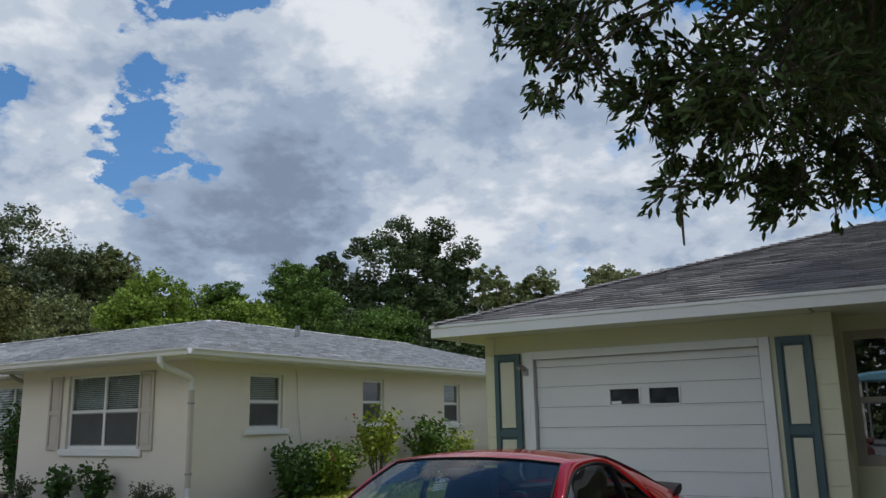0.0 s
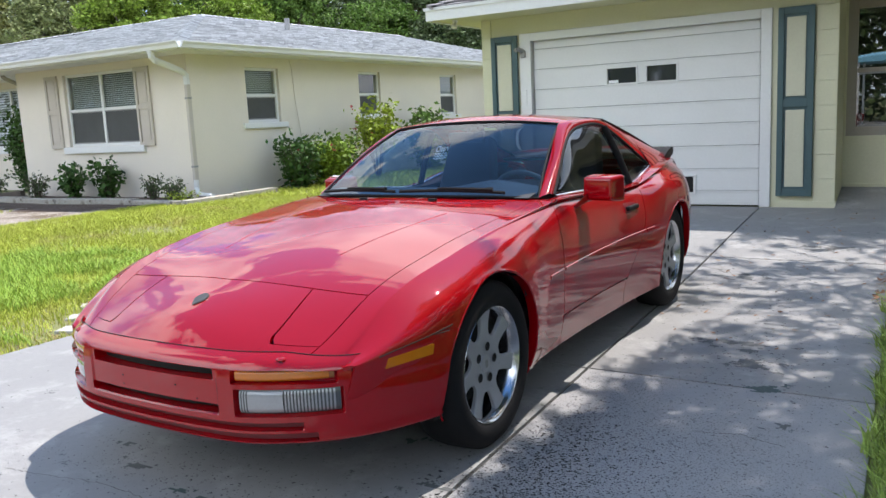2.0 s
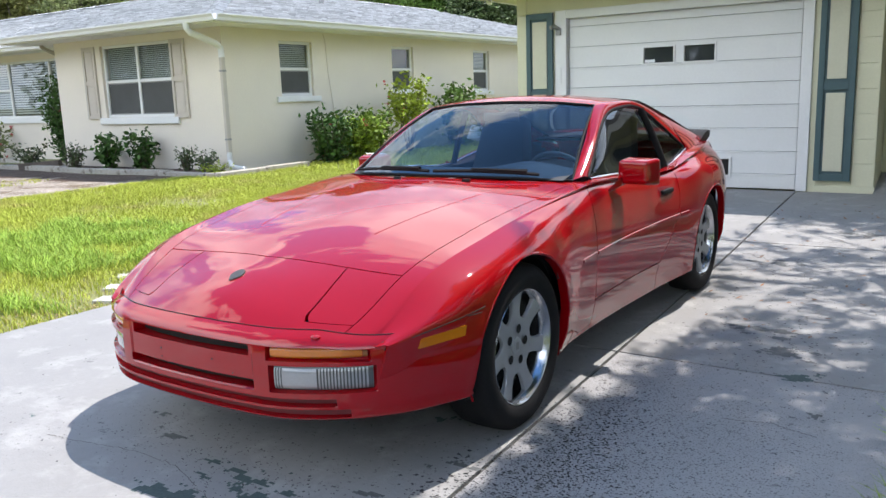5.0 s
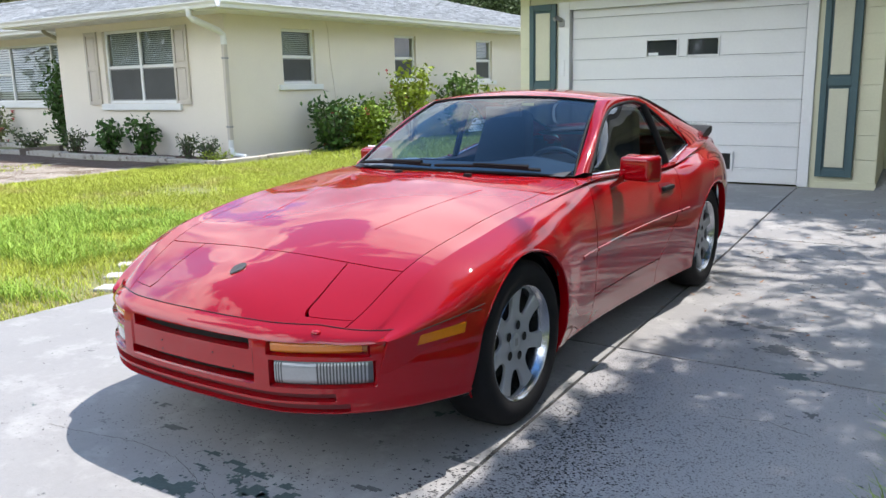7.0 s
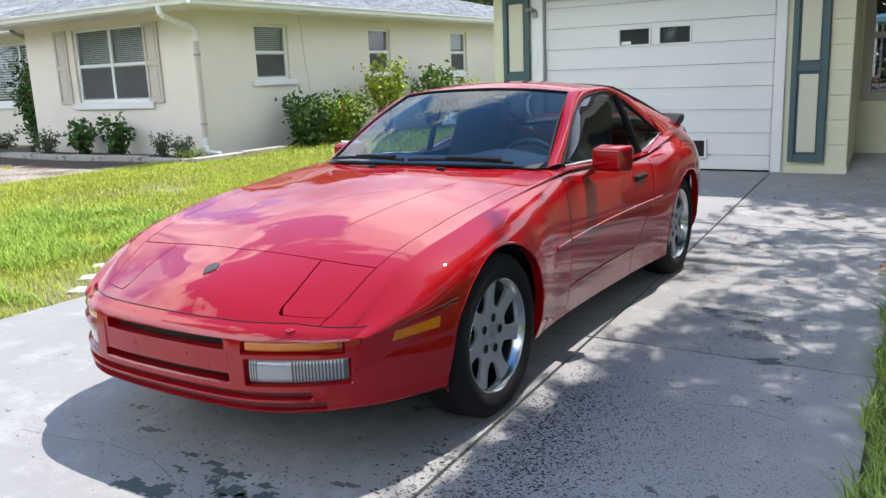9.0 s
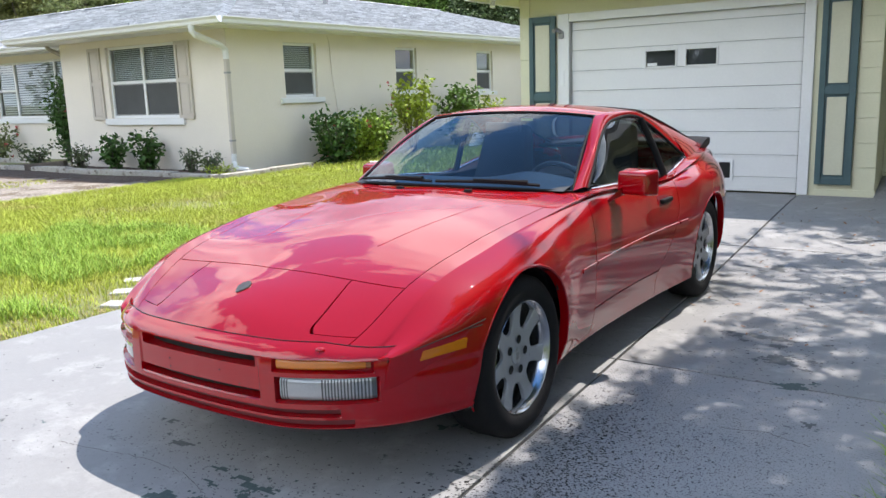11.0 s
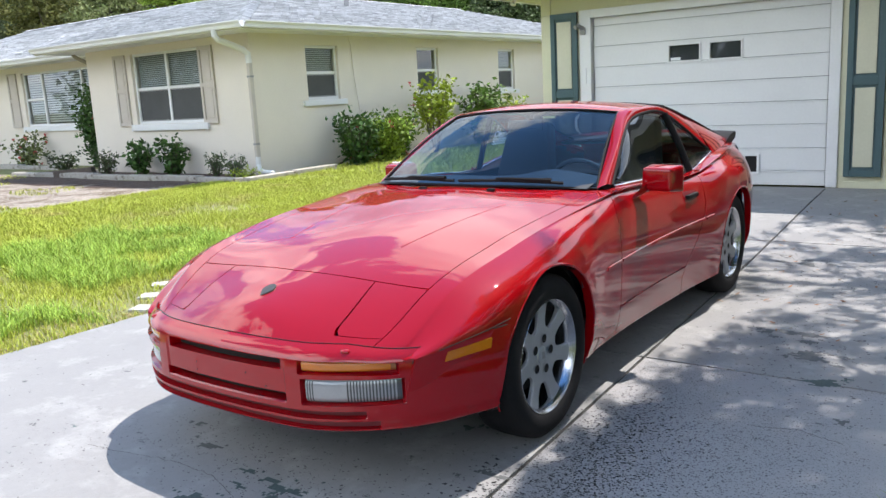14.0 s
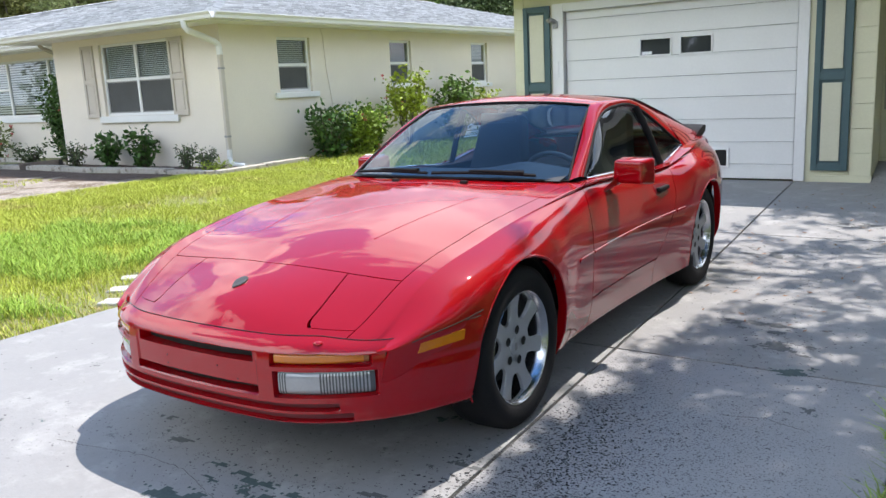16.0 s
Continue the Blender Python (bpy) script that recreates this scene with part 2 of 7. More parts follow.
GRASS_TALL = mat("tall_grass_blades", (0.30, 0.44, 0.07), 0.65, spec=0.15, var=0.25, scale=1.2, fine=5, per_island=0.4, trans=0.1)
STRAW = mat("dry_straw", (0.42, 0.33, 0.16), 0.9, spec=0.1, var=0.3, scale=3, fine=20, per_island=0.45)
GRASS_R = mat("verge_blades", (0.24, 0.33, 0.07), 0.6, spec=0.2, var=0.25, scale=0.8, fine=5, per_island=0.4, trans=0.1)
WALL_CREAM = mat("cream_stucco", (0.75, 0.69, 0.60), 0.85, var=0.09, scale=0.8, fine=45, bump=0.006, bump_scale=45)
WALL_GREEN = mat("pale_green_siding", (0.62, 0.61, 0.44), 0.7, var=0.08, scale=1.0, fine=50, bump=0.001)
WHITE = mat("white_paint", (0.72, 0.725, 0.72), 0.55, var=0.06, scale=1.5, fine=40, bump=0.0006)
SHUTTER_TAUPE = mat("taupe_shutter_paint", (0.52, 0.47, 0.41), 0.6, var=0.1, scale=3, fine=60)
TEAL = mat("teal_shutter_paint", (0.055, 0.105, 0.115), 0.5, var=0.15, scale=3, fine=60)
PANEL_CREAM = mat("cream_panel_paint", (0.56, 0.55, 0.42), 0.6, var=0.08, scale=3, fine=60)
SHINGLE_LIGHT = mat("light_grey_shingle", (0.50, 0.51, 0.52), 0.95, var=0.3, scale=9, fine=35, bump=0.003, per_island=0.32)
SHINGLE_DARK = mat("charcoal_shingle", (0.235, 0.224, 0.226), 0.95, var=0.45, scale=2, fine=35, bump=0.002, per_island=0.28)
PANE = mat("dark_window_pane", (0.030, 0.034, 0.037), 0.05, 0.0, 0.1, 1, 20, spec=0.8, coat=0.6)
BLIND = mat("white_blind_slat", (0.50, 0.51, 0.51), 0.6, var=0.06)
CURTAIN = mat("pale_curtain", (0.46, 0.46, 0.44), 0.8, var=0.1)
BARK = mat("grey_brown_bark", (0.13, 0.105, 0.085), 0.95, var=0.4, scale=5, fine=40, bump=0.02)
STONE = mat("pale_edging_stone", (0.42, 0.39, 0.34), 0.85, var=0.35, scale=4, fine=40, bump=0.008, per_object=0.15, spots=[((0.16, 0.13, 0.10), 0.52, 0.62, 9.0)])
STEP = mat("worn_stepping_stone", (0.46, 0.45, 0.42), 0.85, var=0.25, scale=5, fine=60, bump=0.004, spots=[((0.2, 0.17, 0.12), 0.55, 0.64, 12.0)])
METAL_GREY = mat("grey_galvanised_metal", (0.30, 0.30, 0.30), 0.5, 0.5, 0.15)


def leaf_mat(name, c, k=0.35, trans=0.12):
    return mat(name, c, 0.65, var=0.2, scale=0.7, fine=8, per_island=k, trans=trans, spec=0.2)


LEAF_NEAR = leaf_mat("oak_leaf", (0.065, 0.10, 0.032), 0.5)
LEAF_DARK = leaf_mat("dark_tree_leaf", (0.072, 0.105, 0.038), 0.55)
LEAF_MID = leaf_mat("mid_green_leaf", (0.11, 0.19, 0.035), 0.55)
LEAF_BRIGHT = leaf_mat("bright_green_leaf", (0.20, 0.29, 0.04), 0.55)
LEAF_SHRUB = leaf_mat("shrub_leaf", (0.058, 0.12, 0.028), 0.5)
LEAF_LIME = leaf_mat("lime_leaf", (0.30, 0.37, 0.045), 0.45)
LEAF_GREY = leaf_mat("grey_green_leaf", (0.10, 0.13, 0.06), 0.45)
LEAF_GREYGREEN = leaf_mat("grey_green_oak_leaf", (0.135, 0.165, 0.08), 0.4)
LEAF_RUSSET = leaf_mat("russet_olive_leaf", (0.16, 0.165, 0.05), 0.5)
LEAF_PALE = leaf_mat("pale_olive_leaf", (0.27, 0.29, 0.14), 0.4)
LEAF_OLIVE = leaf_mat("olive_leaf", (0.19, 0.22, 0.085), 0.45)
PETAL = mat("pink_red_petal", (0.55, 0.10, 0.09), 0.5, var=0.2)
DRY_LEAF = mat("dry_brown_leaf", (0.26, 0.13, 0.06), 0.8, var=0.3, per_island=0.3)


# ---- mesh helpers ----
def finish(bm, name, material, parent=None, label="", smooth=None):
    me = bpy.data.meshes.new(name)
    bm.normal_update()
    bm.to_mesh(me)
    bm.free()
    for m in material if isinstance(material, (list, tuple)) else [material]:
        me.materials.append(m)
    if smooth is not None:
        me.shade_smooth()
        me.set_sharp_from_angle(angle=radians(smooth))
    ob = new(name, me)
    if parent is not None:
        ob.parent = parent
    if label:
        ob["label"] = label
    return ob


def part(name, bm, material, parent, label="", smooth=None):
    return finish(bm, name, material, parent, label, smooth)


def empty(name, at=(0, 0, 0), **tags):
    ob = new(name)
    ob.location = at
    return tagged(ob, **tags)


def box(x0, x1, y0, y1, z0, z1, bevel=0.0, bm=None):
    """A block between two corners, its edges rounded."""
    own = bm or bmesh.new()
    m = Matrix.Translation(((x0 + x1) / 2, (y0 + y1) / 2, (z0 + z1) / 2)) @ Matrix.Diagonal((x1 - x0, y1 - y0, z1 - z0, 1))
    made = bmesh.ops.create_cube(own, size=1, matrix=m)["verts"]
    if bevel:
        edges = list({e for v in made for e in v.link_edges})
        bmesh.ops.bevel(own, geom=edges, offset=bevel, segments=2, profile=0.6, affect="EDGES")
    return own


def raw(name, verts, faces, material, parent=None, label="", smooth=False):
    me = bpy.data.meshes.new(name)
    me.from_pydata([tuple(map(float, v)) for v in verts], [], [tuple(map(int, f)) for f in faces])
    me.materials.append(material)
    if smooth:
        me.shade_smooth()
    ob = new(name, me)
    if parent is not None:
        ob.parent = parent
    if label:
        ob["label"] = label
    return ob


def quads(name, corners, material, parent=None, label=""):
    """Many loose four-cornered faces, corners of shape (n, 4, 3)."""
    k = len(corners)
    me = bpy.data.meshes.new(name)
    me.vertices.add(4 * k)
    me.vertices.foreach_set("co", np.asarray(corners, dtype=np.float32).ravel())
    me.loops.add(4 * k)
    me.loops.foreach_set("vertex_index", np.arange(4 * k, dtype=np.int32))
    me.polygons.add(k)
    me.polygons.foreach_set("loop_start", np.arange(0, 4 * k, 4, dtype=np.int32))
    me.update(calc_edges=True)
    me.materials.append(material)
    ob = new(name, me)
    if parent is not None:
        ob.parent = parent
    if label:
        ob["label"] = label
    return ob


def tube(points, r, sides=8, bm=None, taper=None):
    """A round bar along points; taper gives the radius at each."""
    own = bm or bmesh.new()
    pts = [Vector(p) for p in points]
    rings = []
    for i, p in enumerate(pts):
        d = (pts[min(i + 1, len(pts) - 1)] - pts[max(i - 1, 0)]).normalized()
        side = d.orthogonal().normalized() if i == 0 else (rings[-1][1] - d * rings[-1][1].dot(d)).normalized()
        up = d.cross(side)
        rr = taper[i] if taper else r
        rings.append(([own.verts.new(p + rr * (math.cos(a) * side + math.sin(a) * up)) for a in np.arange(sides) * 2 * math.pi / sides], side))
    for (a, _), (b, _) in zip(rings, rings[1:]):
        for k in range(sides):
            own.faces.new((a[k], a[(k + 1) % sides], b[(k + 1) % sides], b[k]))
    own.faces.new(rings[0][0][::-1])
    own.faces.new(rings[-1][0])
    return own


def curve(points):
    """A smooth curve through (s, value, ...) rows: returns a function of s."""
    a = np.array(points, float)
    s, v = a[:, 0], a[:, 1:]
    h = np.diff(s)
    d = np.diff(v, axis=0) / h[:, None]
    m = np.zeros_like(v)
    m[0], m[-1] = d[0], d[-1]
    if len(s) > 2:
        w = (h[1:] / (h[1:] + h[:-1]))[:, None]
        m[1:-1] = d[:-1] * w + d[1:] * (1 - w)

    def at(x):
        x = min(max(float(x), s[0]), s[-1])
        i = int(min(np.searchsorted(s, x, side="right") - 1, len(h) - 1))
        t = (x - s[i]) / h[i]
        out = ((2 * t**3 - 3 * t**2 + 1) * v[i] + (t**3 - 2 * t**2 + t) * h[i] * m[i]
               + (-2 * t**3 + 3 * t**2) * v[i + 1] + (t**3 - t**2) * h[i] * m[i + 1])
        return out if len(out) > 1 else float(out[0])

    return at


def face_out(bm, way):
    """Turns the faces so that they look along way."""
    bm.normal_update()
    w = Vector(way)
    bmesh.ops.reverse_faces(bm, faces=[f for f in bm.faces if f.normal.dot(w) < 0])
    return bm


def sheet(fn, us, vs, bm=None, keep=None, flip=False):
    """A surface over a grid: fn(u, v) gives each place."""
    own = bm or bmesh.new()
    g = [[own.verts.new(fn(u, v)) for v in vs] for u in us]
    for i in range(len(us) - 1):
        for j in range(len(vs) - 1):
            f = [g[i][j], g[i + 1][j], g[i + 1][j + 1], g[i][j + 1]]
            if keep and not keep(sum((v.co for v in f), Vector()) / 4):
                continue
            try:
                own.faces.new(f[::-1] if flip else f)
            except ValueError:
                pass
    return own


def mirror_x(bm):
    """Adds the mirror image across the middle plane."""
    made = bmesh.ops.duplicate(bm, geom=bm.verts[:] + bm.edges[:] + bm.faces[:])["geom"]
    vs = [g for g in made if isinstance(g, bmesh.types.BMVert)]
    fs = [g for g in made if isinstance(g, bmesh.types.BMFace)]
    for v in vs:
        v.co.x = -v.co.x
    bmesh.ops.reverse_faces(bm, faces=fs)
    bmesh.ops.remove_doubles(bm, verts=bm.verts[:], dist=1e-5)
    return bm


def thick_rim(bm, depth):
    """Turns the open border of a panel inwards."""
    bm.normal_update()
    edges = [e for e in bm.edges if len(e.link_faces) == 1]
    normals = {v: v.normal.copy() for e in edges for v in e.verts}
    made = bmesh.ops.extrude_edge_only(bm, edges=edges)["geom"]
    for v in made:
        if isinstance(v, bmesh.types.BMVert):
            near = [e.other_vert(v) for e in v.link_edges if e.other_vert(v) in normals]
            if near:
                v.co = v.co - normals[near[0]] * depth
    return bm


def lathe(profile, sides=64, bm=None, axis_at=(0, 0, 0)):
    """A turned body about the x axis from (x, r) rows."""
    own = bm or bmesh.new()
    o = Vector(axis_at)
    rings = [[own.verts.new(o + Vector((x, r * math.cos(a), r * math.sin(a)))) for a in np.arange(sides) * 2 * math.pi / sides] for x, r in profile]
    for a, b in zip(rings, rings[1:]):
        for k in range(sides):
            own.faces.new((a[k], b[k], b[(k + 1) % sides], a[(k + 1) % sides]))
    return own


# ---- ground ----
def rise(y):
    """The drive climbs a little towards the garage."""
    t = min(max((y - 2.6) / 4.5, 0), 1)
    return 0.06 * t * t * (3 - 2 * t)


def lawn_z(x, y):
    """The neighbour's lawn climbs gently towards his wall."""
    t = min(max((-2.4 - x) / 5.2, 0), 1)
    return max(0.11 * t * t * (3 - 2 * t), rise(y) * (1 - t)) - 0.02


def ground_sheet():
    xs = [-4000, -600, -120, -50, -30] + list(np.linspace(-20, 8, 57)) + [20, 50, 120, 600, 4000]
    ys = [-4000, -600, -120, -40] + list(np.linspace(-8, 20, 57)) + [30, 60, 120, 600, 4000]
    g = sheet(lambda x, y: (x, y, lawn_z(x, y) if x < -2.4 else (rise(y) - 0.02)), xs, ys)
    ob = finish(g, "ground", LAWN, smooth=60)
    tagged(ob, "grassy earth of the front yards with thin bare patches", "ground", kind="structure")


ground_sheet()


def joint_x(y):
    return 0.852 - 0.0505 * y


def edge_x(y):
    return 2.055 - 0.028 * y


drive = empty("driveway", label="grey weathered concrete driveway with dark stains and flaking paint", category="driveway", kind="structure")


def slab(x0, x1, y0, y1, material):
    """One poured concrete slab; x0 and x1 are functions of y."""
    ys = np.linspace(y0, y1, max(3, int((y1 - y0) / 0.4)))
    bm = sheet(lambda u, v: (x0(u) + (x1(u) - x0(u)) * v, u, rise(u)), ys, (0, 0.5, 1), flip=True)
    bm.normal_update()
    edges = [e for e in bm.edges if len(e.link_faces) == 1]
    made = bmesh.ops.extrude_edge_only(bm, edges=edges)["geom"]
    for v in made:
        if isinstance(v, bmesh.types.BMVert):
            v.co.z -= 0.08
    part("concrete_slab", bm, material, drive)


gap = 0.008
for y0, y1 in ((-30.0, -9.0), (-9.0, -5.0), (-5.0, -2.0), (-2.0, 1.0), (1.0, 4.05), (4.05, 7.06)):
    slab(lambda y: -2.36, lambda y: joint_x(y) - gap, y0 + gap, y1 - gap, CONCRETE)
    slab(lambda y: joint_x(y) + gap, lambda y: edge_x(y), y0 + gap, y1 - gap, CONCRETE_PITTED if -6 < y0 < 0 else CONCRETE)
bm = sheet(lambda u, v: (u, v, rise(v) - 0.012), (-2.34, 0.7, 1.75), np.linspace(-29, 7.05, 60))
part("joint_filling", bm, JOINT, drive, "dark dirt in the joints")


def blotch(x, y, rx, ry, seed, material, name="flaked_stain", label="teal stain where the paint has flaked"):
    """A ragged thin stain lying on the concrete."""
    off = Vector((seed * 3.1, seed * 1.7, 0))
    step = 0.012
    bm = sheet(lambda u, v: (x + u, y + v, rise(y + v) + 0.0015), np.arange(-rx, rx, step), np.arange(-ry, ry, step), flip=True,
               keep=lambda c: noise.fractal(Vector((c.x * 9, c.y * 14, 0)) + off, 0.7, 2.0, 4) > -0.05 + 1.0 * (((c.x - x) / rx) ** 2 + ((c.y - y) / ry) ** 2))
    for v in [v for v in bm.verts if not v.link_faces]:
        bm.verts.remove(v)
    part(name, bm, material, drive, label)


STAIN = mat("teal_grey_stain", (0.055, 0.085, 0.08), 0.8, var=0.4, scale=6, fine=90, bump=0.001)
STAIN_DARK = mat("dark_grey_stain", (0.10, 0.105, 0.105), 0.8, var=0.4, scale=6, fine=90, bump=0.001)
blotch(0.26, -0.88, 0.36, 0.16, 1, STAIN)
blotch(0.05, -1.05, 0.25, 0.10, 2, STAIN)
blotch(1.50, 1.33, 0.26, 0.14, 3, STAIN_DARK)
blotch(1.36, 1.66, 0.34, 0.16, 4, STAIN_DARK)
blotch(1.71, 0.58, 0.11, 0.07, 5, STAIN_DARK)
blotch(-0.31, -0.725, 0.13, 0.06, 6, STAIN_DARK)
blotch(0.80, -0.40, 0.10, 0.08, 7, STAIN_DARK)
blotch(1.0, 3.4, 0.3, 0.2, 8, STAIN_DARK)
blotch(1.45, 4.6, 0.35, 0.2, 9, STAIN_DARK)
blotch(1.65, -0.35, 0.22, 0.14, 10, STAIN_DARK)
blotch(1.62, 1.02, 0.20, 0.10, 11, STAIN)
blotch(1.42, 0.02, 0.12, 0.06, 12, STAIN)
blotch(0.42, -0.98, 0.20, 0.10, 13, STAIN)
blotch(-0.52, -0.62, 0.10, 0.05, 14, STAIN_DARK)
blotch(-1.15, -0.95, 0.10, 0.05, 15, STAIN_DARK)
blotch(0.62, -0.72, 0.10, 0.05, 16, STAIN_DARK)


def specks(centres, material, label, seed):
    """Small ragged flecks of bare dark concrete where the paint has worn: rows of x, y, spread along x and y, count, size."""
    r = np.random.default_rng(seed)
    out = []
    for x, y, sx, sy, n, size in centres:
        p = np.stack([r.normal(x, sx, n), r.normal(y, sy, n)], 1)
        p = p[(p[:, 0] > -2.3) & (p[:, 0] < edge_x(p[:, 1]) - 0.02) & (p[:, 1] > -4) & (p[:, 1] < 6.9)]
        k = len(p)
        a = r.uniform(0, 2 * np.pi, k)
        l = size * 0.85 * r.uniform(0.3, 1.0, k) ** 2 + 0.0014
        ring = []
        for q in range(4):
            b = a + q * np.pi / 2 + r.uniform(-0.5, 0.5, k)
            d = l * r.uniform(0.5, 1.2, k)
            ring.append(np.stack([p[:, 0] + d * np.cos(b) * 1.3, p[:, 1] + d * np.sin(b), np.array([rise(v) for v in p[:, 1]]) + 0.0013], 1))
        out.append(np.stack(ring, 1))
    ob = quads("worn_specks", np.concatenate(out), material, drive, label)
    ob["kind"] = "stuff"


SPECK = mat("bare_dark_concrete", (0.04, 0.04, 0.042), 0.9, var=0.4, scale=30, fine=200)
specks([(1.02, 0.12, 0.1, 0.24, 1425, 0.0055), (1.12, -0.3, 0.16, 0.22, 1650, 0.005), (1.05, -0.62, 0.14, 0.16, 1125, 0.006), (0.8, -0.62, 0.06, 0.16, 90, 0.011), (1.3, 0.3, 0.25, 0.3, 1125, 0.0039),
        (1.5, -0.2, 0.25, 0.5, 1275, 0.0033), (1.45, 1.4, 0.25, 0.3, 315, 0.0077), (1.55, 0.95, 0.25, 0.1, 120, 0.0072), (1.3, 2.6, 0.35, 0.6, 375, 0.0088), (1.2, 4.5, 0.5, 0.9, 315, 0.011),
        (0.3, -0.84, 0.3, 0.12, 315, 0.0055), (-0.2, -0.72, 0.3, 0.16, 375, 0.0039), (0.4, 5.3, 0.9, 0.7, 225, 0.011), (-1.6, -0.8, 0.5, 0.7, 90, 0.0066)], SPECK, "dark specks of bare concrete", 3)


def crack(points, width, name="crack"):
    """A thin dark crack wandering between points on the slab."""
    pts = []
    for (x0, y0), (x1, y1) in zip(points, points[1:]):
        for t in np.linspace(0, 1, 14)[:-1]:
            pts.append((x0 + (x1 - x0) * t + 0.012 * noise.noise(Vector((x0 + t * 9, y0, 1))), y0 + (y1 - y0) * t + 0.012 * noise.noise(Vector((x0, y0 + t * 9, 5)))))
    bm = bmesh.new()
    row = None
    for k, (x, y) in enumerate(pts):
        w = width * (0.5 + 0.5 * abs(math.sin(k * 1.3)))
        new_row = (bm.verts.new((x, y - w, rise(y) + 0.0018)), bm.verts.new((x, y + w, rise(y) + 0.0018)))
        if row:
            bm.faces.new((row[0], new_row[0], new_row[1], row[1]))
        row = new_row
    part(name, bm, JOINT, drive, "thin dark crack in the concrete")


crack([(-0.75, -0.98), (-0.60, -0.96), (-0.29, -0.90), (-0.06, -0.91), (0.27, -1.03), (0.5, -1.3)], 0.0012)
crack([(1.45, 0.42), (1.62, 0.46), (1.80, 0.40)], 0.002)
crack([(0.99, 3.35), (0.9, 3.55), (0.72, 3.62)], 0.004)

porch = finish(sheet(lambda x, y: (x, y, 0.062 + 0.22 * (y - 6.98)), (1.255, 3.0, 9.0), (6.98, 7.3, 7.745), flip=True), "porch_floor", CONCRETE)
tagged(porch, "grey concrete porch floor beside the garage", "porch floor", kind="structure")
walkway = finish(box(1.98, 9.0, 5.15, 6.99, -0.1, 0.055, 0.01), "walkway", CONCRETE)
tagged(walkway, "shaded grey concrete walkway to the porch", "walkway", kind="structure")

rng = np.random.default_rng(5)


def blades(name, n, area, height, width, material, label, lean=0.5, zfun=lambda x, y: 0.0, keep=None):
    """Grass: n thin blades over an area (x0, x1, y0, y1)."""
    x = rng.uniform(area[0], area[1], n)
    y = rng.uniform(area[2], area[3], n)
    if keep is not None:
        ok = keep(x, y)
        x, y = x[ok], y[ok]
    n = len(x)
    z = np.array([zfun(a, b) for a, b in zip(x, y)])
    a = rng.uniform(0, 2 * np.pi, n)
    h = rng.uniform(0.45, 1.0, n) * height
    side = np.stack([np.cos(a), np.sin(a), np.zeros(n)], 1) * width / 2
    b = a + np.pi / 2 + rng.normal(0, 0.4, n)
    out = np.stack([np.cos(b), np.sin(b), np.zeros(n)], 1) * (h * rng.uniform(0.1, lean * 2, n))[:, None]
    base = np.stack([x, y, z], 1)
    up = np.array([0, 0, 1.0])
    mid = base + 0.55 * h[:, None] * up + 0.35 * out
    tip = base + 0.95 * h[:, None] * up + out
    low = np.stack([base - side, base + side, mid + side * 0.75, mid - side * 0.75], 1)
    top = np.stack([mid - side * 0.75, mid + side * 0.75, tip + side * 0.12, tip - side * 0.12], 1)
    ob = quads(name, np.concatenate([low, top]), material)
    return tagged(ob, label, "grass", kind="stuff")


def lawn_keep(x, y):
    patch = np.array([noise.noise(Vector((a * 0.9, b * 0.9, 3.3))) for a, b in zip(x, y)])
    in_gravel = (x < -8.2) & (y < 5.8) & (y > 2.8) & (patch > -0.3)
    bed = (x < -7.5) & (y > 5.75) & (y < 9)
    stones = np.zeros(len(x), bool)
    for sx, sy in ((-2.50, 0.53), (-2.76, 0.79), (-3.02, 1.06)):
        stones |= (np.abs(x - sx) < 0.12) & (np.abs(y - sy) < 0.09)
    return (rng.uniform(0, 1, len(x)) < 0.78 + 0.95 * patch) & ~in_gravel & ~bed & ~stones & (x > -20)


blades("lawn_grass", 300000, (-8.2, -2.34, -1.6, 7.5), 0.065, 0.0058, GRASS, "sunlit yellow-green lawn grass with dry bare patches", 0.55, lawn_z, lawn_keep)
blades("tall_lawn_grass", 42000, (-5.6, -2.42, -1.6, 2.6), 0.125, 0.006, GRASS_TALL, "longer bright green grass beside the driveway", 0.75, lawn_z,
       lambda x, y: np.array([noise.noise(Vector((a * 1.6, b * 1.6, 7.1))) for a, b in zip(x, y)]) + 0.35 * np.minimum((-2.45 - x) / 0.6, 1.0) - 1.5 * ((x > -3.35) & (y > 0.2) & (y < 1.35)) > 0.22)
blades("far_lawn_grass", 80000, (-19, -7.8, 0, 7.5), 0.06, 0.010, GRASS, "sunlit lawn grass in front of the neighbouring house", 0.5, lawn_z, lawn_keep)
blades("lawn_straw", 24000, (-3.4, -2.28, -1.6, 7.4), 0.022, 0.006, STRAW, "dry straw-coloured thatch along the driveway edge", 1.6, lawn_z, lambda x, y: rng.uniform(0, 1, len(x)) < np.clip((x + 3.4) / 1.0, 0, 1) ** 2)
blades("side_lawn_grass", 22000, (-8.0, -2.34, 7.4, 17), 0.09, 0.018, GRASS, "lawn grass between the two houses", 0.5, lawn_z)
blades("verge_grass", 50000, (1.95, 3.6, -3.2, 2.9), 0.11, 0.008, GRASS_R, "long green grass leaning over the driveway edge", 0.7, lambda x, y: 0.0, lambda x, y: x > edge_x(y) + 0.01 + 0.025 * np.sin(y * 9) + 0.015 * np.sin(y * 23))

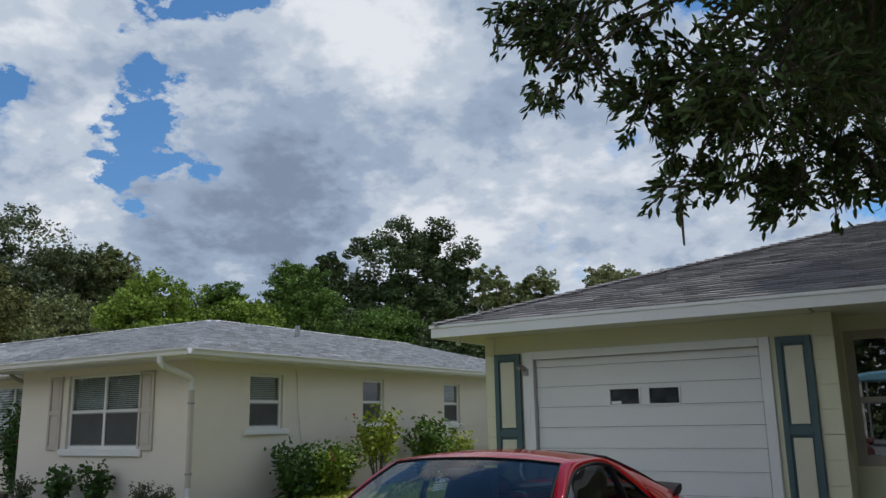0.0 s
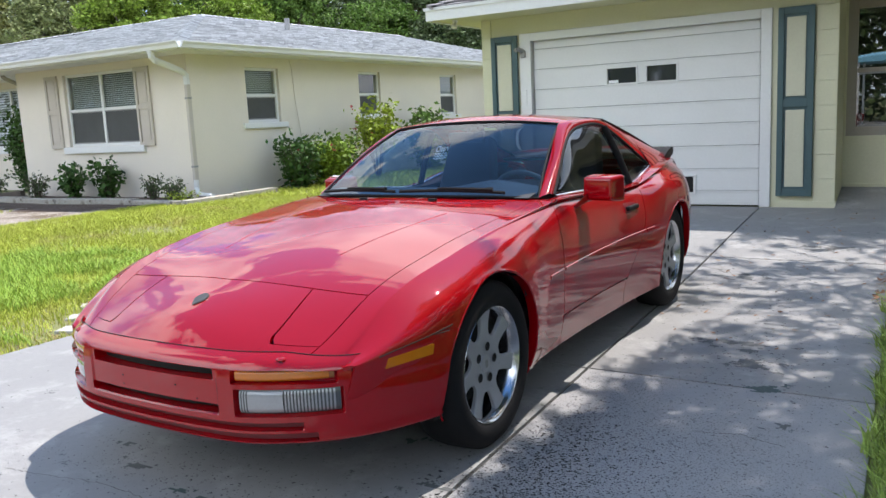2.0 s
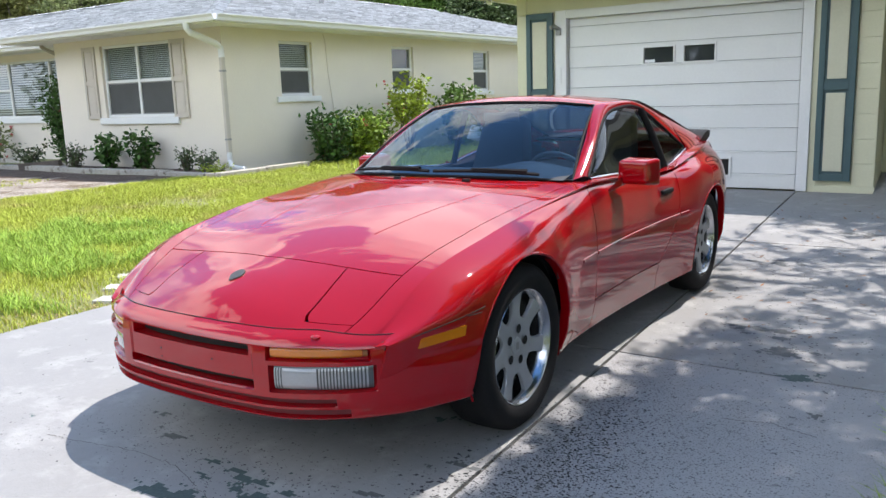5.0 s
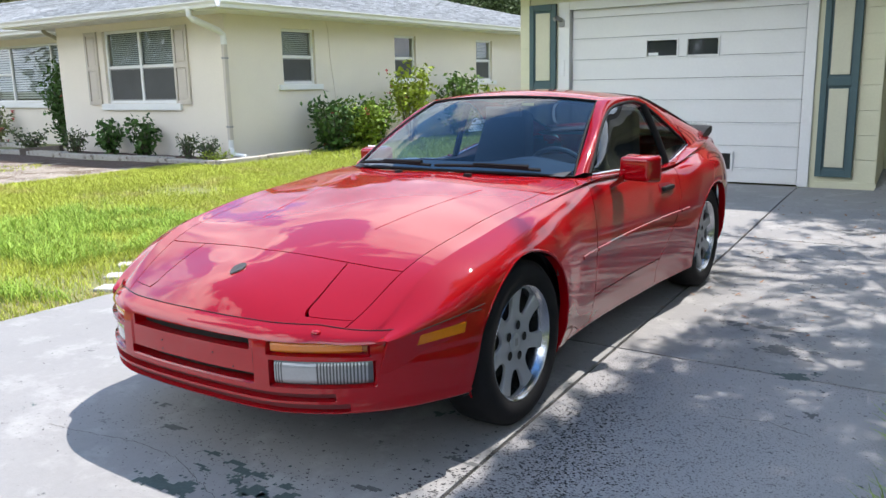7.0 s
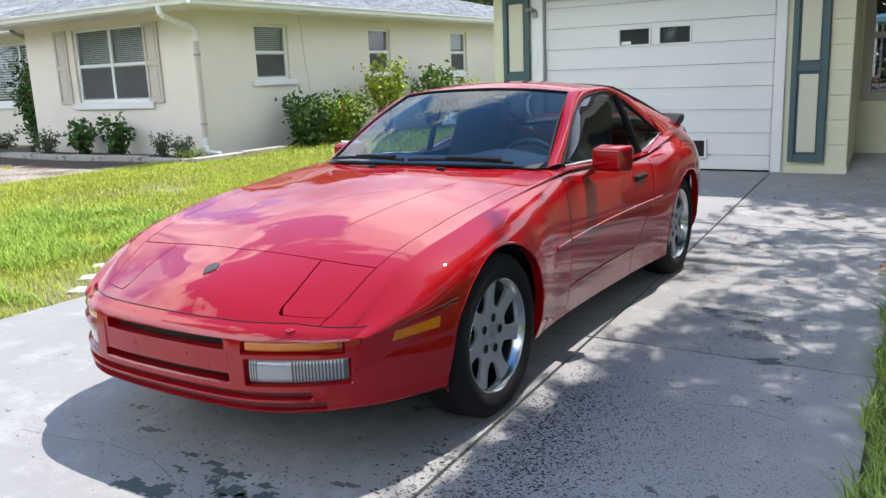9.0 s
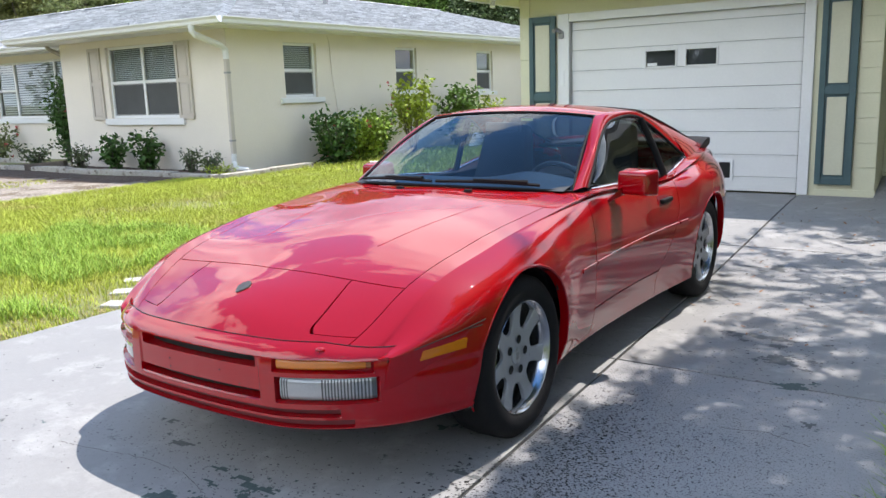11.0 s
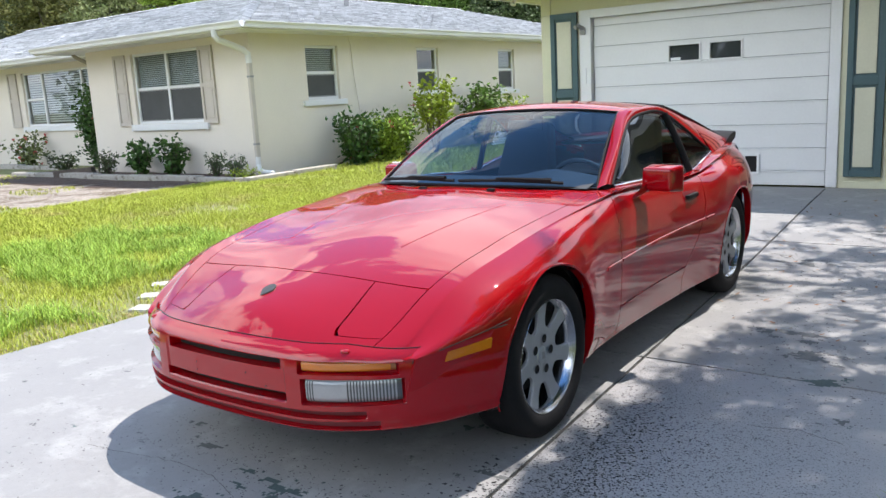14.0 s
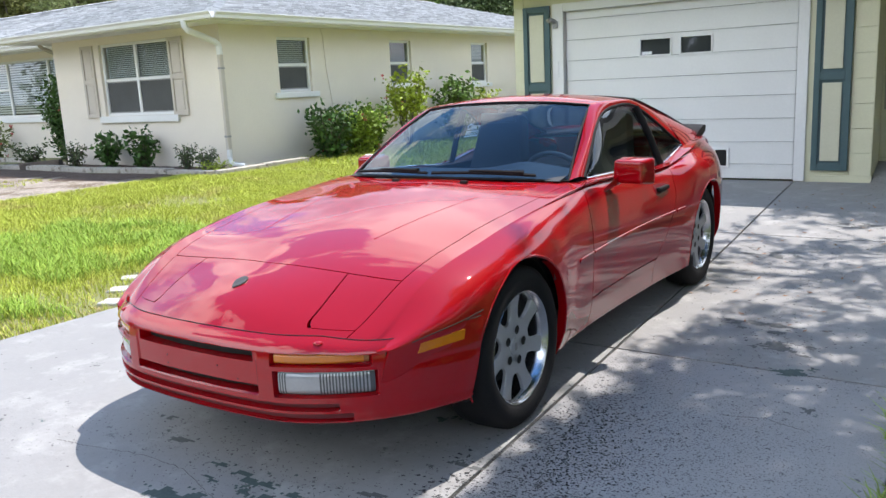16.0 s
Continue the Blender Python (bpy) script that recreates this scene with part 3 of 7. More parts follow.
gravel = sheet(lambda x, y: (x, y - 0.2 * math.sin(x * 1.7), lawn_z(x, y) + 0.006), np.linspace(-20, -7.6, 60), np.linspace(2.6, 5.8, 26), flip=True,
               keep=lambda c: noise.noise(c * 0.8) * 0.9 + noise.noise(c * 2.5) * 0.5 < 0.35 + 1.1 * (5.9 - c.y) * (c.y - 2.7) - 0.45 * max(c.x + 9.5, 0))
tagged(finish(gravel, "gravel_path", GRAVEL), "pale shell gravel path with weeds across the lawn", "gravel path", kind="structure")
bare = sheet(lambda x, y: (x, y + 0.12 * math.sin(x * 1.3), lawn_z(x, y) + 0.014), np.linspace(-14.4, -8.4, 50), np.linspace(4.75, 5.72, 14), flip=True,
             keep=lambda c: noise.noise(c * 1.1) * 0.6 + noise.noise(c * 3.0) * 0.4 < 0.10 + 0.75 * (c.y - 4.8))
tagged(finish(bare, "bare_soil", SOIL), "dark bare soil with dead leaves along the flower bed edging", "soil", kind="structure")
mulch = finish(box(1.99, 3.6, 2.95, 5.1, -0.05, 0.03, 0.01), "mulch_bed", SOIL)
tagged(mulch, "brown mulch bed with dry leaves beside the driveway", "mulch bed", kind="structure")


def litter(n, area, z, size):
    x, y = rng.uniform(area[0], area[1], n), rng.uniform(area[2], area[3], n)
    a = rng.uniform(0, 2 * np.pi, n)
    c = np.stack([x, y, np.array([z(p, q) for p, q in zip(x, y)])], 1)
    l = size * rng.uniform(0.5, 1.1, n)[:, None]
    d = np.stack([np.cos(a), np.sin(a), rng.uniform(-0.2, 0.5, n)], 1) * l
    s = np.stack([-np.sin(a), np.cos(a), rng.uniform(-0.3, 0.3, n)], 1) * l * 0.4
    return np.stack([c - d, c + s, c + d, c - s], 1)


tagged(quads("fallen_leaves", np.concatenate([litter(900, (1.9, 2.9, 2.7, 5.0), lambda x, y: 0.045, 0.035),
                                              litter(130, (0.6, 1.95, 1.5, 6.9), lambda x, y: rise(y) + 0.008, 0.022)]), DRY_LEAF),
       "dry brown fallen leaves along the driveway edge", "leaves", kind="stuff")

for k, (x, y, w, d, a) in enumerate(((-2.50, 0.53, 0.24, 0.14, 24), (-2.76, 0.79, 0.26, 0.15, 38), (-3.02, 1.06, 0.24, 0.13, 44))):
    ob = finish(box(-w / 2, w / 2, -d / 2, d / 2, 0, 0.045, 0.01), "stepping_stone", STEP)
    ob.matrix_world = pose(x, y, -0.044, 0, 0, a)
    tagged(ob, "flat white concrete stepping stone set in the lawn", "stepping stone", group="stepping stones")


# ---- houses ----
def sheet_box(name, x0, x1, y0, y1, z0, z1, material, parent=None, bevel=0.0, label=""):
    return part(name, box(x0, x1, y0, y1, z0, z1, bevel), material, parent, label)


def wall_with_holes(name, along, p, thick, a0, a1, z0, z1, holes, material, label):
    """A wall in a plane x = p or y = p, from a0 to a1, with openings (a0, a1, z0, z1) that go through it."""
    bm = bmesh.new()
    cuts = sorted({a0, a1, *(h[0] for h in holes), *(h[1] for h in holes)})
    lev = sorted({z0, z1, *(h[2] for h in holes), *(h[3] for h in holes)})
    for i in range(len(cuts) - 1):
        j = 0
        while j < len(lev) - 1:
            mid = ((cuts[i] + cuts[i + 1]) / 2, (lev[j] + lev[j + 1]) / 2)
            if not any(h[0] < mid[0] < h[1] and h[2] < mid[1] < h[3] for h in holes):
                lo, hi = sorted((p, p + thick))
                if along == "x":
                    box(cuts[i], cuts[i + 1], lo, hi, lev[j], lev[j + 1], 0, bm)
                else:
                    box(lo, hi, cuts[i], cuts[i + 1], lev[j], lev[j + 1], 0, bm)
            j += 1
    bmesh.ops.remove_doubles(bm, verts=bm.verts[:], dist=1e-4)
    # inner faces between blocks are not needed
    seen = {}
    for f in bm.faces:
        seen.setdefault(tuple(round(c, 3) for c in f.calc_center_median()), []).append(f)
    bmesh.ops.delete(bm, geom=[f for fs in seen.values() if len(fs) > 1 for f in fs], context="FACES_ONLY")
    ob = finish(bm, name, material)
    return tagged(ob, label, "wall", kind="structure")


def window(name, m, w, h, cols, rail, label, blind=0.0, sill=0.12, frame_w=0.05, depth=0.10, glass=None, paint=None, screen=False, parts=None):
    """A sash window seen from outside, in its own frame of x along the wall, y into it, z up, origin at its lower corner."""
    root = empty(name, label=label, category="window", kind="structure")
    paint = paint or WHITE
    f = frame_w
    d0, d1 = depth - 0.045, depth
    for nm, b in (("frame_side", (0, f, d0, d1, 0, h)), ("frame_side", (w - f, w, d0, d1, 0, h)), ("frame_head", (f, w - f, d0, d1, h - f, h)),
                  ("frame_foot", (f, w - f, d0, d1, 0, f))):
        part(nm, box(*b, 0.004), paint, root)
    cuts = parts or [k / cols for k in range(cols + 1)]
    for c in range(cols):
        x0, x1 = (f + (w - 2 * f) * q for q in cuts[c:c + 2])
        if c:
            part("mullion", box(x0 - 0.03, x0 + 0.03, d0 + 0.002, d1, f, h - f, 0.004), paint, root)
        zr = h * rail
        if parts and c == 1:
            part("pane", face_out(sheet(lambda u, v: (u, d1 - 0.015, v), (x0, x1), (f, h - f)), (0, -1, 0)), glass or HOUSE_GLASS, root)
            continue
        part("meeting_rail", box(x0, x1, d0 + 0.006, d1, zr - 0.025, zr + 0.025, 0.004), paint, root)
        for z0, z1 in ((f, zr - 0.02), (zr + 0.02, h - f)):
            part("pane", face_out(sheet(lambda u, v: (u, d1 - 0.015, v), (x0, x1), (z0, z1)), (0, -1, 0)), glass or HOUSE_GLASS, root)
        if screen:
            part("insect_screen", box(x0 + 0.008, x1 - 0.008, d1 - 0.022, d1 - 0.019, f + 0.02, zr - 0.03), SCREEN, root, "dark grey insect screen")
        for z0, z1 in ((f, f + 0.022), (zr - 0.045, zr - 0.02)):
            part("sash_rail", box(x0 + 0.01, x1 - 0.01, d1 - 0.03, d1 - 0.016, z0, z1, 0.003), METAL_GREY, root)
    if blind:
        pitch = 0.055 if parts else 0.034
        n = int((h - 2 * f) * blind / pitch)
        for k in range(n):
            z = h - f - 0.02 - k * pitch
            part("blind_slat", box(f, w - f, d1 + 0.03, d1 + 0.036, z - pitch * 0.34, z + pitch * 0.34), BLIND, root)
    # flat dark panel behind the panes in place of an unlit room
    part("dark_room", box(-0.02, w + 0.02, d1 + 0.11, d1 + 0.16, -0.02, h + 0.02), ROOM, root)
    if sill:
        part("window_sill", box(-0.14, w + 0.14, -0.05, depth - 0.05, -sill, -0.002, 0.012), WHITE, root)
    root.matrix_world = m
    return root


TAUPE_DARK = mat("brown_window_frame", (0.36, 0.33, 0.28), 0.6, var=0.1)
PORCH_GLASS = glass_mat("porch_window_glass", (0.5, 0.52, 0.52), 0.9)
HOUSE_GLASS = glass_mat("house_window_glass", (0.75, 0.80, 0.80), 0.2)
SCREEN = mat("insect_screen_mesh", (0.085, 0.088, 0.088), 0.7, var=0.2, scale=2, fine=300, spec=0.2)
# the dimness of the rooms is put into this colour
ROOM = mat("room_shade_dark", (0.05, 0.052, 0.055), 0.9, var=0.2)


def shutter(name, m, w, h, split, frame_m, panel_m, label, group, rail=0.07):
    root = empty(name, label=label, category="shutter", group=group)
    part("stile", box(0, rail, -0.035, 0, 0, h, 0.005), frame_m, root)
    part("stile", box(w - rail, w, -0.035, 0, 0, h, 0.005), frame_m, root)
    zs = [(0, rail * 1.2), (h * split - rail * 0.7, h * split + rail * 0.7), (h - rail * 1.2, h)]
    for z0, z1 in zs:
        part("rail", box(rail, w - rail, -0.034, 0, z0, z1, 0.004), frame_m, root)
    for (a, b), (c, d) in zip(zs, zs[1:]):
        part("panel_backing", box(rail, w - rail, -0.012, 0, b, c), frame_m, root)
        part("panel", box(rail + 0.025, w - rail - 0.025, -0.026, -0.010, b + 0.03, c - 0.03, 0.006), panel_m, root)
    for z in (rail * 0.6, h * split, h - rail * 0.6):
        for x in (rail * 0.5, w - rail * 0.5):
            part("screw", box(x - 0.008, x + 0.008, -0.039, -0.034, z - 0.008, z + 0.008, 0.003), frame_m, root)
    root.matrix_world = m
    return root


# the neighbouring house
HX, HY, HZ = -8.2, 6.71, 0.02
HL = -12.9
ROOFZ = 2.52
wall_with_holes("wall_front", "x", HY, 0.18, HL, HX, HZ, ROOFZ, [(-11.46, -9.5, 1.02, 2.31)], WALL_CREAM, "cream stucco front wall of the neighbouring house")
wall_with_holes("wall_side", "y", HX, -0.18, HY + 0.18, 22.0, HZ, ROOFZ, [(8.0, 8.84, 1.30, 2.26), (11.26, 12.02, 1.33, 2.26), (14.5, 15.26, 1.30, 2.26)],
                WALL_CREAM, "cream stucco side wall of the neighbouring house")
wall_with_holes("wall_recess", "x", HY + 1.2, 0.18, -24.0, HL + 0.18, HZ, ROOFZ, [(-17.72, -14.42, 1.02, 2.30)], WALL_CREAM, "cream stucco recessed wall of the neighbouring house")
wall_with_holes("wall_return", "y", HL, 0.18, HY + 0.18, HY + 1.2, HZ, ROOFZ, [], WALL_CREAM, "cream stucco return wall of the neighbouring house")
# solid filling of the house, coloured dark as if unlit
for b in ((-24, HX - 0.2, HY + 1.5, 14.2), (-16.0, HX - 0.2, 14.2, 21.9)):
    tagged(finish(box(*b, HZ - 0.3, ROOFZ - 0.02), "wall_core", ROOM), "solid block inside the neighbouring house, its dark colour standing in for shade", "wall", kind="structure")
window("window_1", pose(-11.46, HY, 1.02), 1.96, 1.29, 2, 0.5, "white double sash window with blinds in the stucco wall", blind=0.5, screen=True)
window("window_2", pose(HX, 8.0, 1.30, 0, 0, 90), 0.84, 0.96, 1, 0.5, "white single sash window with a pale blind", blind=0.5, sill=0.10, screen=True)
window("window_3", pose(HX, 11.26, 1.33, 0, 0, 90), 0.76, 0.93, 1, 0.5, "white single sash window with dark panes", sill=0.10, screen=True)
window("window_4", pose(HX, 14.5, 1.30, 0, 0, 90), 0.76, 0.96, 1, 0.5, "white single sash window with a pale blind", blind=0.5, sill=0.10, screen=True)
window("window_5", pose(-17.72, HY + 1.2, 1.02), 3.3, 1.28, 3, 0.5, "wide white window with lowered white blinds", blind=1.0, parts=[0, 0.24, 0.76, 1.0])
for x in (-11.98, -9.47):
    shutter("taupe_shutter", pose(x, HY - 0.004, 1.0), 0.37, 1.31, 0.5, SHUTTER_TAUPE, SHUTTER_TAUPE, "taupe two-panel wooden shutter beside the window", "taupe shutters", 0.055)
shutter("taupe_shutter", pose(-18.35, HY + 1.196, 1.0), 0.42, 1.31, 0.5, SHUTTER_TAUPE, SHUTTER_TAUPE, "taupe two-panel wooden shutter beside the window", "taupe shutters", 0.055)


def shingle_slope(name, eave0, eave1, ridge0, ridge1, rows, tab, material, parent, single=None):
    """Overlapping shingle rows between an eave line and a ridge line."""
    e0, e1, r0, r1 = (np.array(p, float) for p in (eave0, eave1, ridge0, ridge1))
    nrm = np.cross(e1 - e0, r0 - e0)
    nrm = nrm / np.linalg.norm(nrm)
    if nrm[2] < 0:
        nrm = -nrm
    out = []
    r = np.random.default_rng(11)
    for k in range(rows):
        t0, t1 = k / rows, min((k + 1.35) / rows, 1.0)
        a0, a1 = e0 + (r0 - e0) * t0, e1 + (r1 - e1) * t0
        b0, b1 = e0 + (r0 - e0) * t1, e1 + (r1 - e1) * t1
        n = max(1, int(np.linalg.norm(a1 - a0) / tab))
        cut = np.sort(np.clip((np.arange(n + 1) + r.uniform(-0.3, 0.3, n + 1)) / n, 0, 1))
        cut[0], cut[-1] = 0, 1
        for s0, s1 in zip(cut, cut[1:]):
            h = 0.016 + r.uniform(0, 0.010)
            g = 0.004 / max(np.linalg.norm(a1 - a0), 0.1)
            p = [a0 + (a1 - a0) * (s0 + g), a0 + (a1 - a0) * (s1 - g), b0 + (b1 - b0) * (s1 - g), b0 + (b1 - b0) * (s0 + g)]
            lift = [h + 0.006, h + 0.006, 0.002, 0.002]
            faces = [[q + nrm * i for q, i in zip(p, lift)], [p[0], p[1], p[1] + nrm * lift[1], p[0] + nrm * lift[0]]]
            if single and single(k, p[0]):
                raw("shingle", faces[0] + faces[1][:2], [(0, 1, 2, 3), (4, 5, 1, 0)], SHINGLE_SINGLE, parent)
            else:
                out.extend(faces)
    ob = quads(name, np.array(out), material, parent)
    ob["kind"] = "stuff"
    return ob


def hip_caps(p, q, down_a, down_b, material, parent):
    """Bent cap shingles overlapping along a hip from p up to q; down_a and down_b lead down the two slopes."""
    p, q, da, db = (np.array(v, float) for v in (p, q, down_a, down_b))
    along = q - p
    n = max(2, int(np.linalg.norm(along) / 0.16))
    da, db = da / np.linalg.norm(da) * 0.14, db / np.linalg.norm(db) * 0.14
    out = []
    for k in range(n):
        a, b = p + along * k / n, p + along * min((k + 1.4) / n, 1.0)
        lo, hi = np.array((0, 0, 0.048)), np.array((0, 0, 0.026))
        out += [[a + lo, b + hi, b + hi + da, a + lo + da], [b + hi, a + lo, a + lo + db, b + hi + db], [a + lo, a + lo + da, a + da, a], [a + lo + db, a + lo, a, a + db]]
    quads("hip_caps", np.array(out), material, parent)["kind"] = "stuff"


def roof_deck(name, pts, faces, parent, material):
    return raw(name, pts, faces, material, parent)


# neighbouring hip roof: eaves at x = HX + 0.55, y = HY - 0.6
EX, EY, EZ = HX + 0.55, HY - 0.6, 2.56
roof_a = empty("house_roof", label="light grey shingle hip roof of the neighbouring house", category="roof", kind="structure")
apex = (-12.0, 10.6, 3.72)
far = (-12.0, 18.5, 3.72)
lft = (-22.0, 10.6, 3.72)
EL = HL - 0.75
shingle_slope("shingles", (EX, EY, EZ), (EX, 22.6, EZ), apex, far, 34, 0.20, SHINGLE_LIGHT, roof_a)
shingle_slope("shingles", (EL, EY, EZ), (EX, EY, EZ), (EL - 1.0, 10.6, 3.72), apex, 34, 0.20, SHINGLE_LIGHT, roof_a)
shingle_slope("shingles", (-25, EY + 1.2, EZ), (EL, EY + 1.2, EZ), lft, (EL - 1.0, 10.6, 3.725), 26, 0.34, SHINGLE_LIGHT, roof_a)
roof_deck("roof_deck", [(EX, EY, EZ - 0.01), (EX, 22.6, EZ - 0.01), (-12, 18.5, 3.70), (-12, 10.6, 3.70), (EL, EY, EZ - 0.01), (-22, 10.6, 3.70), (-25, EY + 1.2, EZ - 0.01), (EL, EY + 1.2, EZ - 0.01), (-16.4, 22.6, EZ - 0.01), (-16.4, 14.6, EZ - 0.01), (-25, 14.6, EZ - 0.01)],
          [(0, 1, 2, 3), (4, 0, 3), (4, 3, 5, 6, 7), (2, 1, 8), (3, 2, 8, 9), (5, 3, 9, 10), (5, 10, 6)], roof_a, SHINGLE_LIGHT)
hip_caps((EX, EY, EZ), apex, (-0.7, -0.4, -0.25), (0.6, 0.7, -0.25), SHINGLE_LIGHT, roof_a)
hip_caps(far, apex, (1, 0, -0.26), (-1, 0, -0.26), SHINGLE_LIGHT, roof_a)
hip_caps(lft, apex, (0, -1, -0.26), (0, 1, -0.26), SHINGLE_LIGHT, roof_a)
for b in ((EL, EX, EY - 0.02, EY + 0.02, EZ - 0.13, EZ - 0.01), (EX - 0.02, EX + 0.02, EY, 22.6, EZ - 0.13, EZ - 0.01), (-25, EL, EY + 1.18, EY + 1.22, EZ - 0.13, EZ - 0.01)):
    part("fascia", box(*b, 0.004), WHITE, roof_a)
for b in ((EL, EX - 0.03, EY + 0.03, HY - 0.005, EZ - 0.12, EZ - 0.09), (HX + 0.005, EX - 0.03, HY, 22.5, EZ - 0.12, EZ - 0.09), (-25, HL, EY + 1.24, HY + 1.19, EZ - 0.12, EZ - 0.09),
          (EL, HL, EY + 0.03, HY + 1.19, EZ - 0.118, EZ - 0.092)):
    part("soffit", box(*b), WHITE, roof_a)
part("vent_pipe", tube([(-10.6, 11.9, 3.2), (-10.6, 11.9, 3.62)], 0.06, 12), METAL_GREY, roof_a)


def gutter(name, p, q, out):
    """A K-shaped gutter from p to q, open upwards, hung on the side out."""
    p, q, out = Vector(p), Vector(q), Vector(out).normalized()
    prof = [(0.0, 0.0), (0.0, -0.10), (0.07, -0.10), (0.085, -0.05), (0.115, -0.015), (0.115, 0.0), (0.105, 0.0), (0.105, -0.012), (0.075, -0.05), (0.062, -0.09), (0.01, -0.09), (0.01, 0.0)]
    bm = bmesh.new()
    rings = [[bm.verts.new(e + out * a + Vector((0, 0, b))) for a, b in prof] for e in (p, q)]
    for i in range(len(prof)):
        j = (i + 1) % len(prof)
        bm.faces.new((rings[0][i], rings[1][i], rings[1][j], rings[0][j]))
    bm.faces.new(rings[0])
    bm.faces.new(rings[1][::-1])
    bmesh.ops.recalc_face_normals(bm, faces=bm.faces[:])
    return bm


gut = empty("rain_gutter", label="white metal rain gutter along the neighbouring eaves", category="gutter")
part("trough", gutter("g", (EL, EY - 0.022, EZ - 0.005), (EX + 0.1, EY - 0.022, EZ - 0.005), (0, -1, 0)), WHITE, gut)
part("trough", gutter("g", (EX + 0.022, EY - 0.02, EZ - 0.005), (EX + 0.022, 22.6, EZ - 0.005), (1, 0, 0)), WHITE, gut)
part("trough", gutter("g", (-25, EY + 1.178, EZ - 0.005), (EL, EY + 1.178, EZ - 0.005), (0, -1, 0)), WHITE, gut)
ds = empty("downspout", label="cream metal downspout at the house corner", category="downspout")
part("elbow", tube([(-8.21, EY - 0.07, 2.47), (-8.21, EY - 0.06, 2.37), (-8.20, EY - 0.02, 2.32), (-8.17, HY - 0.14, 2.16), (-8.165, HY - 0.06, 2.10), (-8.165, HY - 0.05, 1.95)], 0.05, 10), WHITE, ds)
part("pipe", box(-8.199, -8.139, HY - 0.085, HY - 0.005, 0.34, 2.06, 0.01), SHUTTER_TAUPE, ds)
for z in (0.62, 1.72):
    part("strap", box(-8.205, -8.133, HY - 0.09, HY - 0.002, z, z + 0.03, 0.003), METAL_GREY, ds)
part("shoe", tube([(-8.165, HY - 0.05, 0.42), (-8.16, HY - 0.06, 0.28), (-8.05, HY - 0.12, 0.19), (-7.7, HY - 0.15, 0.165)], 0.042, 8), WHITE, ds)
ds2 = empty("downspout", label="dark bent downspout under the recessed eave", category="downspout")
part("pipe", tube([(-13.40, HY + 0.04, 2.50), (-13.38, HY + 0.04, 2.42), (-13.33, HY + 0.05, 2.38), (-12.99, HY + 0.09, 2.25), (-12.95, HY + 0.10, 2.20), (-12.95, HY + 0.10, 1.6)], 0.04, 8), TAUPE_DARK, ds2)
cable = empty("wall_cable", label="thin cream cable stapled down the stucco wall", category="cable")
part("wire", tube([(HX + 0.012, 9.15, 2.42), (HX + 0.012, 9.2, 2.3), (HX + 0.012, 9.24, 1.7), (HX + 0.012, 9.32, 1.2), (HX + 0.014, 9.4, 0.6)], 0.008, 6), WALL_CREAM, cable)

# planting bed along the house
bed_soil = finish(sheet(lambda x, y: (x, y, 0.115 + 0.02 * noise.noise(Vector((x * 3, y * 3, 0)))), np.linspace(-14.6, -7.75, 40), np.linspace(5.92, 6.7, 8), flip=True), "flower_bed", SOIL)
tagged(bed_soil, "dark mulched flower bed along the stucco wall", "flower bed", kind="structure")


def edging(x0, y0, x1, y1):
    L = math.hypot(x1 - x0, y1 - y0)
    n = max(1, round(L / 1.0))
    for k in range(n):
        c = (k + 0.5) / n
        ob = finish(box(-L / n / 2 + 0.006, L / n / 2 - 0.006, -0.09, 0.09, -0.18, -0.03 + 0.010 * (k % 3), 0.012), "edging_stone", STONE)
        ob.matrix_world = pose(x0 + (x1 - x0) * c, y0 + (y1 - y0) * c, 0.20, 0, 0, math.degrees(math.atan2(y1 - y0, x1 - x0)) + (k % 3 - 1) * 1.2)
        tagged(ob, "pale concrete edging block round the flower bed", "edging stone", group="flower bed edging")


edging(-14.6, 5.85, -7.7, 5.85)
edging(-7.62, 5.9, -7.62, 7.9)
edging(-12.95, 5.95, -12.95, 6.65)
edging(-19.5, 7.05, -14.7, 7.05)
timber = finish(box(-0.4, 0.4, -0.07, 0.07, -0.06, 0.09, 0.01), "timber_block", BARK)
timber.matrix_world = pose(-12.55, 5.95, 0.16, 0, -4, 28)
tagged(timber, "weathered brown timber block lying in the flower bed", "timber")

hose = empty("garden_hose", label="black garden hose lying along the side wall", category="hose")
part("tube", tube([(-7.98, 7.4, 0.13), (-8.02, 8.0, 0.12), (-7.9, 8.3, 0.13), (-7.8, 8.5, 0.2), (-7.7, 8.7, 0.36), (-7.72, 8.9, 0.30)], 0.014, 8), BLACK_TRIM, hose)
fence = empty("vinyl_fence", label="white vinyl fence between the houses", category="fence")
part("post", box(-7.95, -7.82, 17.0, 17.13, 0.1, 2.0, 0.01), WHITE, fence)
for k in range(14):
    part("board", box(-7.81 + k * 0.3, -7.52 + k * 0.3, 17.03, 17.07, 0.12, 1.9, 0.006), WHITE, fence)
part("rail", box(-7.82, -3.7, 17.0, 17.1, 1.86, 1.95, 0.008), WHITE, fence)

